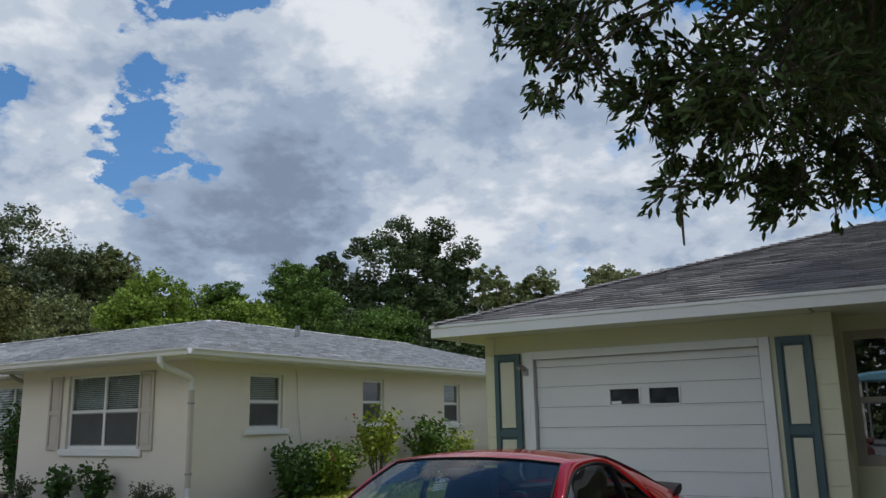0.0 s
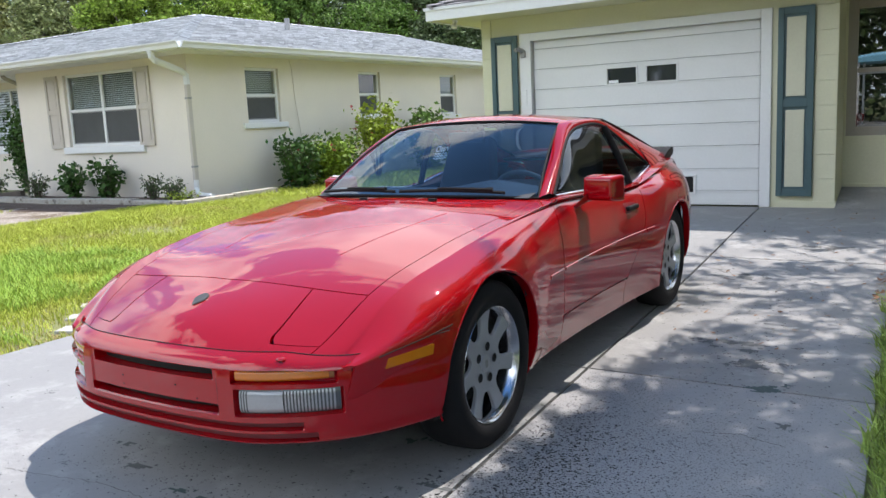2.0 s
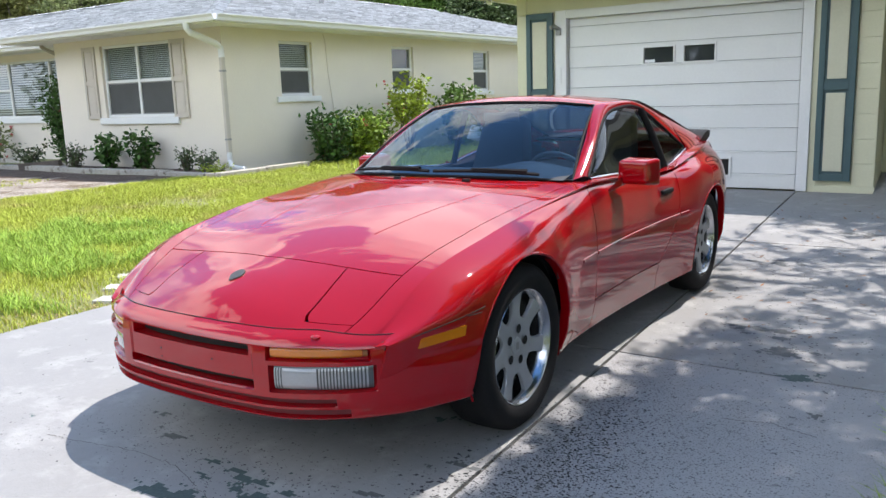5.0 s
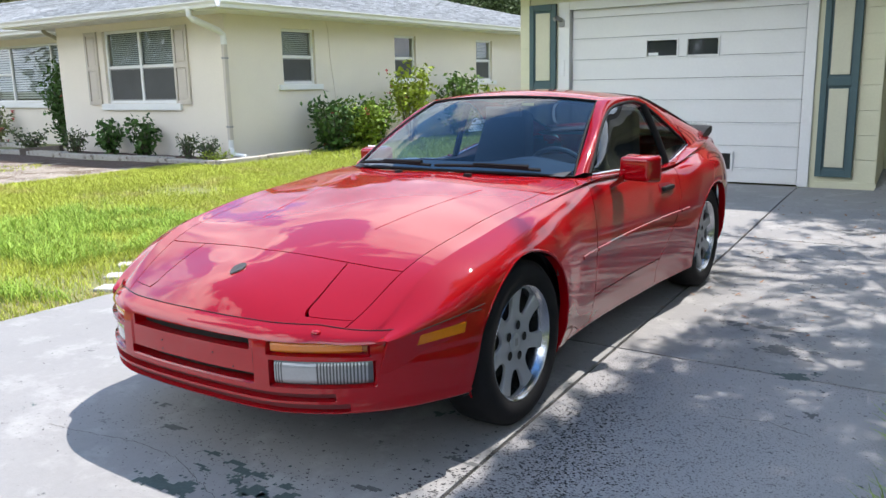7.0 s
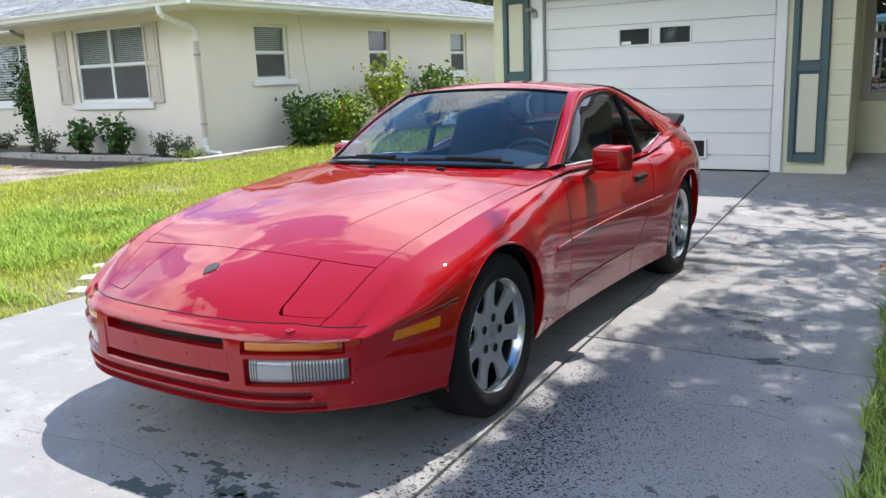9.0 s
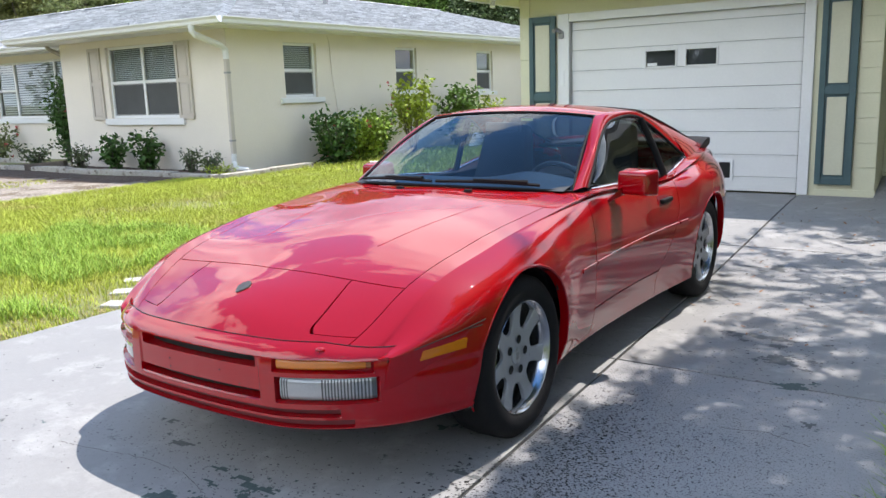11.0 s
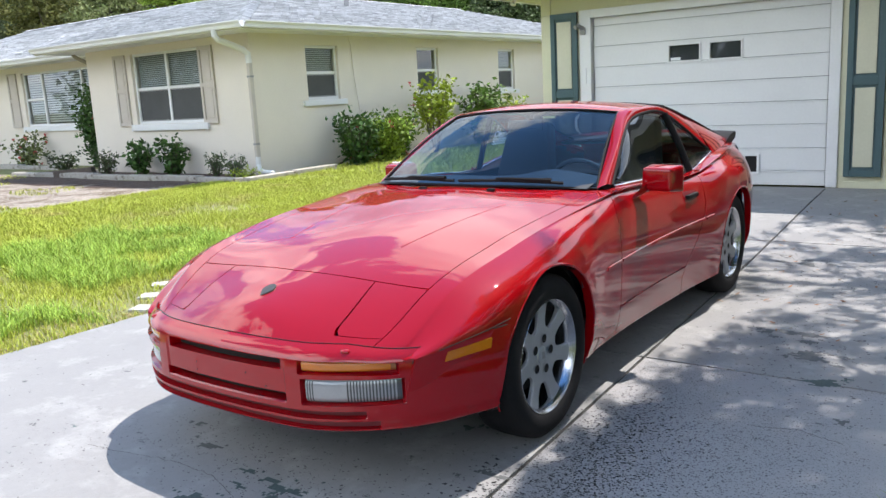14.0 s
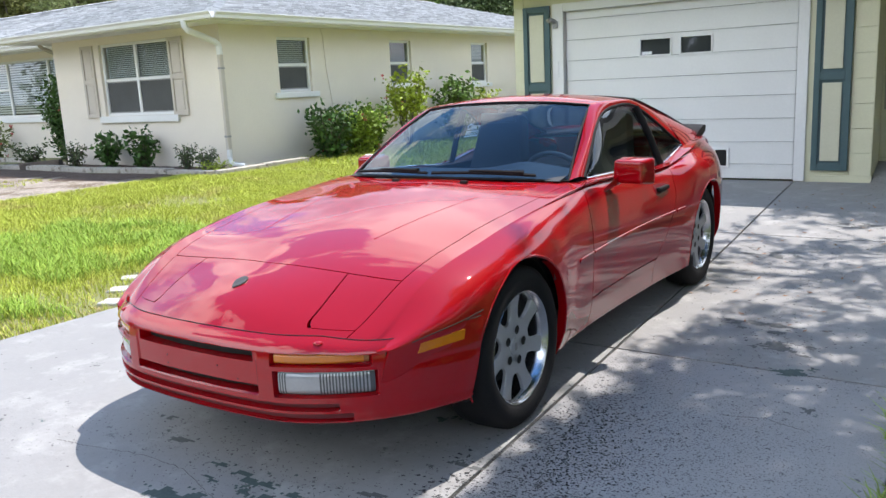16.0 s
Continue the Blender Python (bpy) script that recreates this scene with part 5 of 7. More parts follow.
bm = sheet(bump_place, ss, zs)
mirror_x(bm)
bmesh.ops.recalc_face_normals(bm, faces=bm.faces[:])
if sum(f.normal.y for f in bm.faces) > 0:
    bmesh.ops.reverse_faces(bm, faces=bm.faces[:])
bumper = part("front_bumper", bm, PAINT, car, "red wrap-around front bumper with slots", 32)
# near-black sheets set into the slots: their shade put into colour
for a, b, c, d, e in REC[1:3]:
    bm = sheet(lambda s, z: bump_place(0, 0.4) + Vector((s, 0.030 + 0.33 * s * s, z - 0.4)), np.linspace(-b + 0.004, b - 0.004, 12), (c + 0.002, d - 0.002))
    part("intake", bm, DARK_GAP, bumper, "near-black sheet in the intake slot, standing in for its shade", 30)
# strips in a darker body red: the grooves' shade put into the colour
for a, b, c, d, e in REC[5:]:
    bm = sheet(lambda s, z: Vector((math.copysign(plan(abs(s))[0], s), plan(abs(s))[1] + 0.0225, z)), np.linspace(-arc_of(b) + 0.01, arc_of(b) - 0.01, 40), (c + 0.003, d - 0.003))
    part("groove", bm, mat("groove_shade_red", (0.12, 0.004, 0.008), 0.5, var=0.1), bumper, "dark red strip in the bumper groove, standing in for shade", 30)
line = [bump_place(s, 0.530) + Vector((0, 0, 0.001)) for s in np.linspace(0, 1.15, 60)]
part("bumper_seam", tube([Vector((-p.x, p.y, p.z)) for p in line[:0:-1]] + line, 0.0016, 6), DARK_GAP, bumper)
part("tow_eye", tube([(0.02, -0.80, 0.452), (0.02, -0.80, 0.482)], 0.012, 8), METAL_GREY, bumper)
def side_x(y):
    q = np.linspace(0.6, 1.2, 120)
    return float(np.interp(y, [plan(k)[1] for k in q], [plan(k)[0] for k in q])) + 0.002


for s in (1, -1):
    def lens(name, x0, x1, z0, z1, depth, material, label):
        a, b = arc_of(x0), arc_of(x1)
        bm = bmesh.new()

        def place(u, v):
            x, y = plan(u)
            x2, y2 = plan(u + 0.004)
            n = Vector((-(y - y2), -(x2 - x))).normalized()
            e = depth + 0.006 * (abs(v - (z0 + z1) / 2) * 2 / (z1 - z0)) ** 6
            return Vector((s * (x - n.x * e), y - n.y * e, v))

        sheet(place, np.linspace(a, b, 14), np.linspace(z0, z1, 9), bm, flip=s < 0)
        return part(name, bm, material, bumper, label, 40)

    lens("indicator", 0.371, 0.636, 0.4475, 0.480, 0.010, AMBER, "amber indicator lens")
    lens("indicator_end", 0.637, 0.648, 0.4475, 0.480, 0.010, mat("brown_lens_end", (0.25, 0.09, 0.02), 0.2, var=0.1, coat=1), bumper and "brown lens end")
    lens("fog_lamp", 0.377, 0.660, 0.341, 0.420, 0.016, LENS_DARK, "clear fog lamp in a ribbed lens")
    lens("lamp_glass", 0.408, 0.515, 0.347, 0.414, 0.009, LENS, "pale plain lamp glass")
    for k in range(15):
        x0 = 0.520 + k * 0.0088
        lens("lens_rib", x0, x0 + 0.0045, 0.346, 0.415, 0.008, LENS, "")
    for k in range(3):
        x0 = 0.381 + k * 0.009
        lens("lens_rib", x0, x0 + 0.0045, 0.346, 0.415, 0.009, LENS, "")
    x, y = plan(arc_of(0.50))
    bm = bmesh.new()
    bmesh.ops.create_uvsphere(bm, u_segments=12, v_segments=8, radius=0.016, matrix=Matrix.Translation((s * 0.50, y + 0.035, 0.512)) @ Matrix.Diagonal((1.2, 1, 0.5, 1)))
    part("washer_nozzle", bm, PAINT, bumper, smooth=60)
    # side marker
    bm = bmesh.new()
    pts = [(-0.578, 0.458), (-0.424, 0.472), (-0.418, 0.505), (-0.570, 0.490)]
    ring = [[bm.verts.new((s * (side_x(y) + o), y, z)) for y, z in pts] for o in (0.0, 0.012)]
    bm.faces.new(ring[1] if s > 0 else ring[1][::-1])
    for k in range(4):
        j = (k + 1) % 4
        bm.faces.new((ring[0][k], ring[0][j], ring[1][j], ring[1][k]))
    part("side_marker", bm, AMBER, bumper, "amber side marker")
    joint = curve([(-0.60, 0.500), (-0.564, 0.508), (-0.414, 0.534), (-0.31, 0.546)])
    bm = tube([(s * (max(wing_x(y, joint(y)), side_x(y) - 0.006) + 0.0006), y, joint(y)) for y in np.linspace(-0.60, -0.315, 16)], 0.0017, 6)
    part("bumper_joint", bm, DARK_GAP, bumper)

for x, z in ((-0.13, 0.415), (0.13, 0.415), (-0.13, 0.385), (0.22, 0.38)):
    part("plate_screw", tube([(x, bump_place(abs(x), 0.40).y - 0.002, z), (x, bump_place(abs(x), 0.40).y + 0.004, z)], 0.0028, 6), DARK_GAP, bumper)

# badge: a plain shield
bm = bmesh.new()
ring = [(math.cos(a), math.sin(a)) for a in np.linspace(0, 2 * math.pi, 25)[:-1]]
shape = [(0.027 * c * (1.0 if sn > -0.2 else 1 + 0.5 * sn), 0.036 * sn) for c, sn in ring]
base = body(-0.625, 0)
lay = [[bm.verts.new((x * k, -0.625 + q * k, base.z + 0.33 * q + dz)) for x, q in shape] for dz, k in ((0.001, 1.0), (0.005, 0.94))]
for i in range(24):
    bm.faces.new((lay[0][i], lay[0][(i + 1) % 24], lay[1][(i + 1) % 24], lay[1][i]))
bm.faces.new(lay[1])
part("bonnet_badge", bm, BADGE, car, "small metal shield badge")

# wheels
RIMR = 0.205


def wheel_mesh(root):
    tyre = part("tyre", lathe([(-0.09, 0.215), (-0.098, 0.245), (-0.095, 0.285), (-0.075, 0.310), (-0.03, 0.315), (0.03, 0.315), (0.072, 0.311), (0.094, 0.29), (0.102, 0.262), (0.098, 0.235), (0.086, 0.218), (0.07, 0.214)], 72), TYRE, root, "black low-profile tyre", 50)
    rim = part("rim", lathe([(-0.07, 0.205), (0.0, 0.195), (0.045, 0.198), (0.070, 0.203), (0.076, 0.209), (0.086, 0.212), (0.089, 0.217), (0.084, 0.221), (0.07, 0.222)], 72), POLISHED, root, "polished rim lip", 45)
    hub = bmesh.new()
    lathe([(0.052, 0.0), (0.052, 0.055), (0.056, 0.085), (0.056, 0.1085), (0.044, 0.1085)], 70, hub)
    disc = part("wheel_disc", hub, ALLOY, root, "silver cast wheel disc", 40)
    r0, r1 = 0.108, 0.203
    for k in range(7):
        bm = bmesh.new()
        rows = []
        for r in r0 + (r1 - r0) * np.linspace(0, 1, 20) ** 1.8:
            q = (r - r0) / (r1 - r0)
            cut = 0.057 * q ** 0.48
            half = max(math.pi / 7 - cut / r, 0.02)
            xf = 0.056 + 0.010 * ((r - r0) / (r1 - r0)) ** 1.5
            rows.append([bm.verts.new((x, r * math.cos(a), r * math.sin(a))) for x, a in
                         ((0.044, -half), (xf - 0.004, -half), (xf, -half * 0.86), (xf + 0.001, 0), (xf, half * 0.86), (xf - 0.004, half), (0.044, half))])
        for a, b in zip(rows, rows[1:]):
            for j in range(6):
                bm.faces.new((a[j], b[j], b[j + 1], a[j + 1]))
        bmesh.ops.rotate(bm, verts=bm.verts[:], cent=(0, 0, 0), matrix=Matrix.Rotation(k * 2 * math.pi / 7 + math.pi / 2, 3, "X"))
        bmesh.ops.recalc_face_normals(bm, faces=bm.faces[:])
        part("spoke", bm, ALLOY, root, smooth=40)
    for k in range(5):
        a = k * 2 * math.pi / 5 + 0.09
        part("lug_recess", lathe([(0.0535, 0.0), (0.0575, 0.0155), (0.0585, 0.0175)], 14, axis_at=(0, 0.064 * math.cos(a), 0.064 * math.sin(a))), DARK_GAP, root)
    part("centre_cap", lathe([(0.06, 0.0), (0.06, 0.022), (0.057, 0.032), (0.05, 0.034)], 32), ALLOY, root, "round silver centre cap", 40)
    part("cap_emblem", box(0.0595, 0.0612, -0.010, 0.010, -0.014, 0.014, 0.0005), METAL_GREY, root)
    # plain disc in the cavity black, darkening the space behind the spokes
    part("brake", lathe([(-0.02, 0.0), (-0.02, 0.15), (-0.03, 0.15)], 40), DARK_GAP, root)


for k, (x, y) in enumerate(((0.745, -0.012), (0.72, 2.39), (-0.745, -0.012), (-0.72, 2.39))):
    w = new("wheel")
    w.parent = car
    w.matrix_basis = pose(x, y, 0.316, 35 * k, 0, 0) if x > 0 else pose(x, y, 0.316, 0, 0, 180)
    wheel_mesh(w)

# cabin
ws_base = curve([(-1, -0.642, 0.835, 0.838), (-0.6, -0.40, 0.735, 0.852), (0, 0, 0.685, 0.858), (0.6, 0.40, 0.735, 0.852), (1, 0.642, 0.835, 0.838)])
ws_top = curve([(-1, -0.505, 1.405, 1.163), (-0.6, -0.32, 1.375, 1.182), (0, 0, 1.362, 1.190), (0.6, 0.32, 1.375, 1.182), (1, 0.505, 1.405, 1.163)])


def ws(u, v, out=0.0):
    p = Vector(ws_base(u)) * (1 - v) + Vector(ws_top(u)) * v
    b = math.sin(v * math.pi) * 0.022
    return p + Vector((0, -0.5, 0.86)) * (b + out)


gl = part("windshield", face_out(sheet(ws, np.linspace(-1, 1, 30), np.linspace(0, 1, 12)), (0, -0.5, 0.8)), WINDSHIELD, car, "tinted windshield glass", 60)
# black seal round the glass
bm = bmesh.new()
ring = [(u, 0.0) for u in np.linspace(-1, 1, 20)] + [(1.0, v) for v in np.linspace(0.05, 1, 10)] + [(u, 1.0) for u in np.linspace(0.9, -1, 20)] + [(-1.0, v) for v in np.linspace(0.95, 0.05, 10)]
tube([ws(u, v, 0.003) for u, v in ring] + [ws(-1, 0, 0.003)], 0.0055, 6, bm)
part("windshield_seal", bm, BLACK_TRIM, car, smooth=60)
# dark band along the top and sides inside the glass
belt = curve([(0.845, 0.668, 0.838), (1.02, 0.690, 0.838), (1.4, 0.700, 0.826), (1.9, 0.708, 0.800), (2.12, 0.705, 0.835), (2.34, 0.690, 0.878)])
head = curve([(0.93, 0.676, 0.845), (1.07, 0.646, 0.945), (1.24, 0.606, 1.060), (1.42, 0.572, 1.125), (1.6, 0.562, 1.148), (1.9, 0.570, 1.130), (2.1, 0.605, 1.04), (2.34, 0.685, 0.884)])
rail_in = curve([(0.835, 0.645, 0.842), (1.125, 0.575, 1.004), (1.405, 0.508, 1.168), (1.65, 0.510, 1.182), (2.0, 0.508, 1.166), (2.4, 0.518, 1.082), (3.04, 0.555, 0.905)])


def side_glass(name, y0, y1, lean, out):
    def place(u, v):
        y = y0 + (y1 - y0) * u
        b = belt(min(y + lean * 0, 2.34))
        yt = y + lean * (1 if y > y0 + 0.3 else (y - y0) / 0.3)
        h = head(max(min(yt, 2.34), 0.93))
        p = Vector((b[0], y, b[1])) * (1 - v) + Vector((h[0], yt, h[1])) * v
        return p + Vector((0.012 * math.sin(math.pi * v) + out, 0, 0))
    return sheet(place, np.linspace(0, 1, 24), np.linspace(0.02, 0.98, 8))


for s in (1, -1):
    for name, y0, y1, lean, lab in (("door_glass", 0.945, 1.90, -0.04, "dark tinted side window"), ("quarter_glass", 1.95, 2.325, -0.02, "dark tinted quarter window")):
        bm = side_glass(name, y0, y1, lean, -0.006)
        for v in bm.verts:
            v.co.x *= s
        face_out(bm, (s, 0, 0.3))
        part(name, bm, SIDEGLASS, car, lab, 60)
    # black pillar between them, chrome and rubber lines
    bm = tube([(s * belt(1.925)[0], 1.925, belt(1.925)[1]), (s * 0.655, 1.91, 0.95), (s * 0.575, 1.885, 1.132)], 0.020, 8)
    part("door_pillar", bm, BLACK_TRIM, car, smooth=60)
    bm = tube([(s * (belt(y)[0] + 0.004), y, belt(y)[1]) for y in np.linspace(0.94, 2.34, 24)], 0.007, 6)
    part("belt_moulding", bm, CHROME, car, smooth=60)
    bm = tube([(s * (head(y)[0] + 0.002), y, head(y)[1]) for y in np.linspace(0.93, 2.33, 40)], 0.008, 6)
    part("window_seal", bm, BLACK_TRIM, car, smooth=60)

    def a_rail(u, v):
        y, y2 = 0.835 + (2.34 - 0.835) * u, 0.93 + (2.34 - 0.93) * u
        a, b = rail_in(y), head(y2)
        p = Vector((a[0], y, a[1])) * (1 - v) + Vector((b[0], y2, b[1])) * v
        n = 0.015 * math.sin(math.pi * v)
        return Vector((s * (p.x + n), p.y, p.z + n * 0.8))

    bm = sheet(a_rail, np.linspace(0, 1, 50), np.linspace(0, 1, 8), flip=s > 0)
    part("roof_rail", bm, PAINT, car, "red windshield pillar and roof rail", 60)

    def sail(u, v):
        y = 2.34 + (3.05 - 2.34) * u
        a = rail_in(min(y, 3.04))
        b = body(y, 1.06)
        p = Vector((a[0], y, a[1])) * (1 - v) + Vector((b.x, y, b.z)) * v
        n = 0.015 * math.sin(math.pi * v)
        return Vector((s * (p.x + n), p.y, p.z + n * 0.6))

    part("rear_pillar", sheet(sail, np.linspace(0, 1, 24), np.linspace(0, 1, 10), flip=s > 0), PAINT, car, smooth=60)

    def under_quarter(u, v):
        y = 1.93 + (2.345 - 1.93) * u
        a, b = belt(min(y, 2.34)), body(y, 1.06)
        p = Vector((a[0], y, a[1] - 0.004)) * (1 - v) + Vector((b.x, y, b.z)) * v
        return Vector((s * p.x, p.y, p.z))

    part("belt_panel", sheet(under_quarter, np.linspace(0, 1, 12), (0, 0.5, 1), flip=s > 0), PAINT, car, smooth=60)


def roof(u, v):
    y = 1.405 + (2.05 - 1.405) * v
    a = rail_in(y)
    crown = 0.032 + 0.012 * math.sin(math.pi * v)
    yc = -0.043 * (1 - u * u) * (1 - v)
    return Vector((a[0] * u, y + yc, a[1] + crown * (1 - u * u)))


part("roof", sheet(roof, np.linspace(-1, 1, 25), np.linspace(0, 1, 16), flip=False), PAINT, car, smooth=60)


def hatch(u, v, dz=0.0):
    y = 2.05 + (3.04 - 2.05) * v
    a = rail_in(y)
    crown = 0.033 + 0.045 * math.sin(math.pi * v * 0.9)
    return Vector((a[0] * u, y, a[1] + crown * (1 - u * u) + dz))


part("hatch_glass", face_out(sheet(hatch, np.linspace(-1, 1, 21), np.linspace(0.02, 0.98, 16)), (0, 0, 1)), HATCHGLASS, car, "dark tinted rear hatch glass", 60)
bm = bmesh.new()
for s in (1, -1):
    tube([hatch(s, v, 0.004) for v in np.linspace(0, 1, 16)], 0.008, 6, bm)
tube([hatch(u, 0, 0.004) for u in np.linspace(-1, 1, 16)], 0.012, 6, bm)
part("hatch_seal", bm, BLACK_TRIM, car, smooth=60)


def tail(u, v):
    top = curve([(0, 3.04, 0.93), (0.25, 3.20, 0.885), (0.45, 3.315, 0.80), (0.7, 3.34, 0.60), (0.85, 3.36, 0.45), (1, 3.27, 0.24)])(v)
    wide = curve([(0, 0.55), (0.25, 0.555), (0.45, 0.57), (0.7, 0.62), (0.85, 0.625), (1, 0.59)])(v)
    return Vector((wide * u, top[0] - 0.07 * u * u, top[1] - 0.03 * u * u * (1 - v)))


part("rear_panel", sheet(tail, np.linspace(-1, 1, 21), np.linspace(0, 1, 20)), PAINT, car, smooth=60)
bm = bmesh.new()
sp = [Vector((0.625 * math.sin(a), 3.20 - 0.16 * (1 - math.cos(a)) * 1.2, 0.0)) for a in np.linspace(-1.45, 1.45, 34)]
prof = [(-0.12, 0.895), (-0.03, 0.932), (0.055, 0.950), (0.085, 0.946), (0.094, 0.930), (0.085, 0.905), (0.02, 0.882), (-0.06, 0.872)]
rings = [[bm.verts.new((p.x * (1 + 0.3 * a * 0), p.y + a, z)) for a, z in prof] for p in sp]
for a, b in zip(rings, rings[1:]):
    for k in range(len(prof)):
        bm.faces.new((a[k], a[(k + 1) % len(prof)], b[(k + 1) % len(prof)], b[k]))
bm.faces.new(rings[0])
bm.faces.new(rings[-1][::-1])
bmesh.ops.recalc_face_normals(bm, faces=bm.faces[:])
part("rear_spoiler", bm, BLACK_TRIM, car, "black rubber rear spoiler", 50)

# mirrors
for s in (1, -1):
    mir = new("door_mirror")
    mir.parent = car
    mir["label"] = "red door mirror on a short foot"
    bm = bmesh.new()
    bmesh.ops.create_cube(bm, size=1)
    for v in bm.verts:
        k = 1.0 if v.co.y > 0 else 0.84
        v.co = Vector((v.co.x * 0.185 * k, v.co.y * 0.10, v.co.z * 0.128 * k))
        if v.co.x < 0 and v.co.z < 0:
            v.co.x -= 0.005
    bmesh.ops.bevel(bm, geom=bm.edges[:], offset=0.022, segments=4, profile=0.65, affect="EDGES")
    for v in bm.verts:
        v.co = Matrix.Rotation(radians(-12), 3, "Z") @ v.co + Vector((0.862 if s > 0 else 0.80, 1.08 if s > 0 else 1.20, 0.862 if s > 0 else 0.848))
        v.co.x *= s
    if s < 0:
        bmesh.ops.reverse_faces(bm, faces=bm.faces[:])
    part("mirror_shell", bm, PAINT, mir, smooth=50)
    bm = bmesh.new()
    foot = [((0.735, 0.985, 0.752), (0.735, 1.055, 0.752), (0.745, 1.055, 0.775), (0.745, 0.975, 0.775)),
            ((0.770, 1.00, 0.785), (0.770, 1.075, 0.785), (0.790, 1.085, 0.815), (0.780, 1.0, 0.815)),
            ((0.800, 1.03, 0.800), (0.800, 1.10, 0.800), (0.815, 1.11, 0.840), (0.800, 1.03, 0.840))]
    rings = [[bm.verts.new((s * x, y + (0.0 if s > 0 else 0.08), z)) for x, y, z in f] for f in foot]
    for p, q in zip(rings, rings[1:]):
        for k in range(4):
            bm.faces.new((p[k], p[(k + 1) % 4], q[(k + 1) % 4], q[k]))
    bm.faces.new(rings[0])
    bm.faces.new(rings[-1])
    bmesh.ops.recalc_face_normals(bm, faces=bm.faces[:])
    bmesh.ops.bevel(bm, geom=bm.edges[:], offset=0.004, segments=2, profile=0.6, affect="EDGES")
    part("mirror_foot", bm, PAINT, mir, smooth=60)
    bm = box(0.79 if s > 0 else 0.75, 0.94 if s > 0 else 0.90, 1.132 if s > 0 else 1.252, 1.138 if s > 0 else 1.258, 0.81, 0.915, 0.004)
    for v in bm.verts:
        v.co.x *= s
    part("mirror_glass", bm, CHROME, mir, "mirror glass")

# rubbing strips, handles, wipers, creases
for s in (1, -1):
    def strip(y0, y1, z0, z1, h, proud=0.004):
        bm = bmesh.new()
        rows = []
        for t in np.linspace(0, 1, 16):
            y = y0 + (y1 - y0) * t
            z = z0 + (z1 - z0) * t
            rows.append([bm.verts.new((s * (wing_x(y, zz) + o), y, zz)) for zz, o in ((z - h, -0.002), (z - h * 0.6, proud), (z + h * 0.6, proud), (z + h, -0.002))])
        for a, b in zip(rows, rows[1:]):
            for k in range(3):
                bm.faces.new((a[k], b[k], b[k + 1], a[k + 1]))
        for e in (rows[0], rows[-1]):
            bm.faces.new(e)
        bmesh.ops.recalc_face_normals(bm, faces=bm.faces[:])
        return bm
    part("rubbing_strip", strip(0.715, 1.80, 0.540, 0.556, 0.010), PAINT, car, "red rubbing strip along the door", 50)
    part("rubbing_strip", strip(0.53, 0.695, 0.537, 0.540, 0.010), PAINT, car, smooth=50)
    part("rubbing_strip", strip(1.825, 1.93, 0.556, 0.558, 0.010), PAINT, car, smooth=50)
    hx = wing_x(1.70, 0.70)
    bm = box(hx - 0.01, hx + 0.016, 1.60, 1.76, 0.688, 0.712, 0.008)
    for v in bm.verts:
        v.co.x *= s
    part("door_handle", bm, BLACK_TRIM, car, "black door handle")
    # flush strip in darker red: shade round the handle painted, no hollow modelled
    bm = strip(1.58, 1.78, 0.70, 0.70, 0.032, 0.001)
    part("handle_recess", bm, mat("recess_shade_red", (0.16, 0.004, 0.01), 0.4, var=0.1), car, smooth=50)


def on_bonnet(x, y, up=0.0):
    v = min((abs(body(y, k).x - abs(x)), k) for k in np.linspace(0, 1, 40))[1]
    p = body(y, v)
    return Vector((x, y, p.z + up))


for (x0, y0), (x1, y1) in (((0.50, 0.745), (-0.03, 0.735)), ((-0.06, 0.69), (-0.60, 0.76))):
    wip = new("wiper")
    wip.parent = car
    wip["label"] = "black wiper resting at the foot of the windshield"
    def wz(x, y, up):
        u = x / 0.655
        base = Vector(ws_base(max(-1, min(1, u))))
        return Vector((x, base.y + 0.01, base.z + up))
    part("wiper_blade", tube([wz(x0 + (x1 - x0) * t, 0, 0.022 + 0.006 * math.sin(t * 3)) for t in np.linspace(0, 1, 12)], 0.008, 6), BLACK_TRIM, wip)
    part("wiper_arm", tube([wz(x0 + (x1 - x0) * t, 0, 0.038 - 0.01 * abs(t - 0.5)) for t in np.linspace(0.1, 0.6, 6)] , 0.007, 6, taper=[0.012, 0.009, 0.008, 0.007, 0.006, 0.006]), BLACK_TRIM, wip)
for s in (1, -1):
    bm = tube([on_bonnet(s * (0.30 + 0.10 * t), -0.20 + 0.62 * t, -0.0012) for t in np.linspace(0, 1, 14)], 0.0028, 6)
    part("bonnet_crease", bm, PAINT, car, smooth=60)
    bm = tube([on_bonnet(s * (0.16 + 0.26 * t), 0.60 - 0.03 * math.sin(t * 3), 0.0) for t in np.linspace(0, 1, 10)], 0.004, 6)
    part("bonnet_crease", bm, PAINT, car, smooth=60)
    bm = box(s * 0.20 - 0.02, s * 0.20 + 0.02, 0.615, 0.635, on_bonnet(0.2, 0.62).z - 0.004, on_bonnet(0.2, 0.62).z + 0.014, 0.006)
    part("washer_jet", bm, BLACK_TRIM, car)

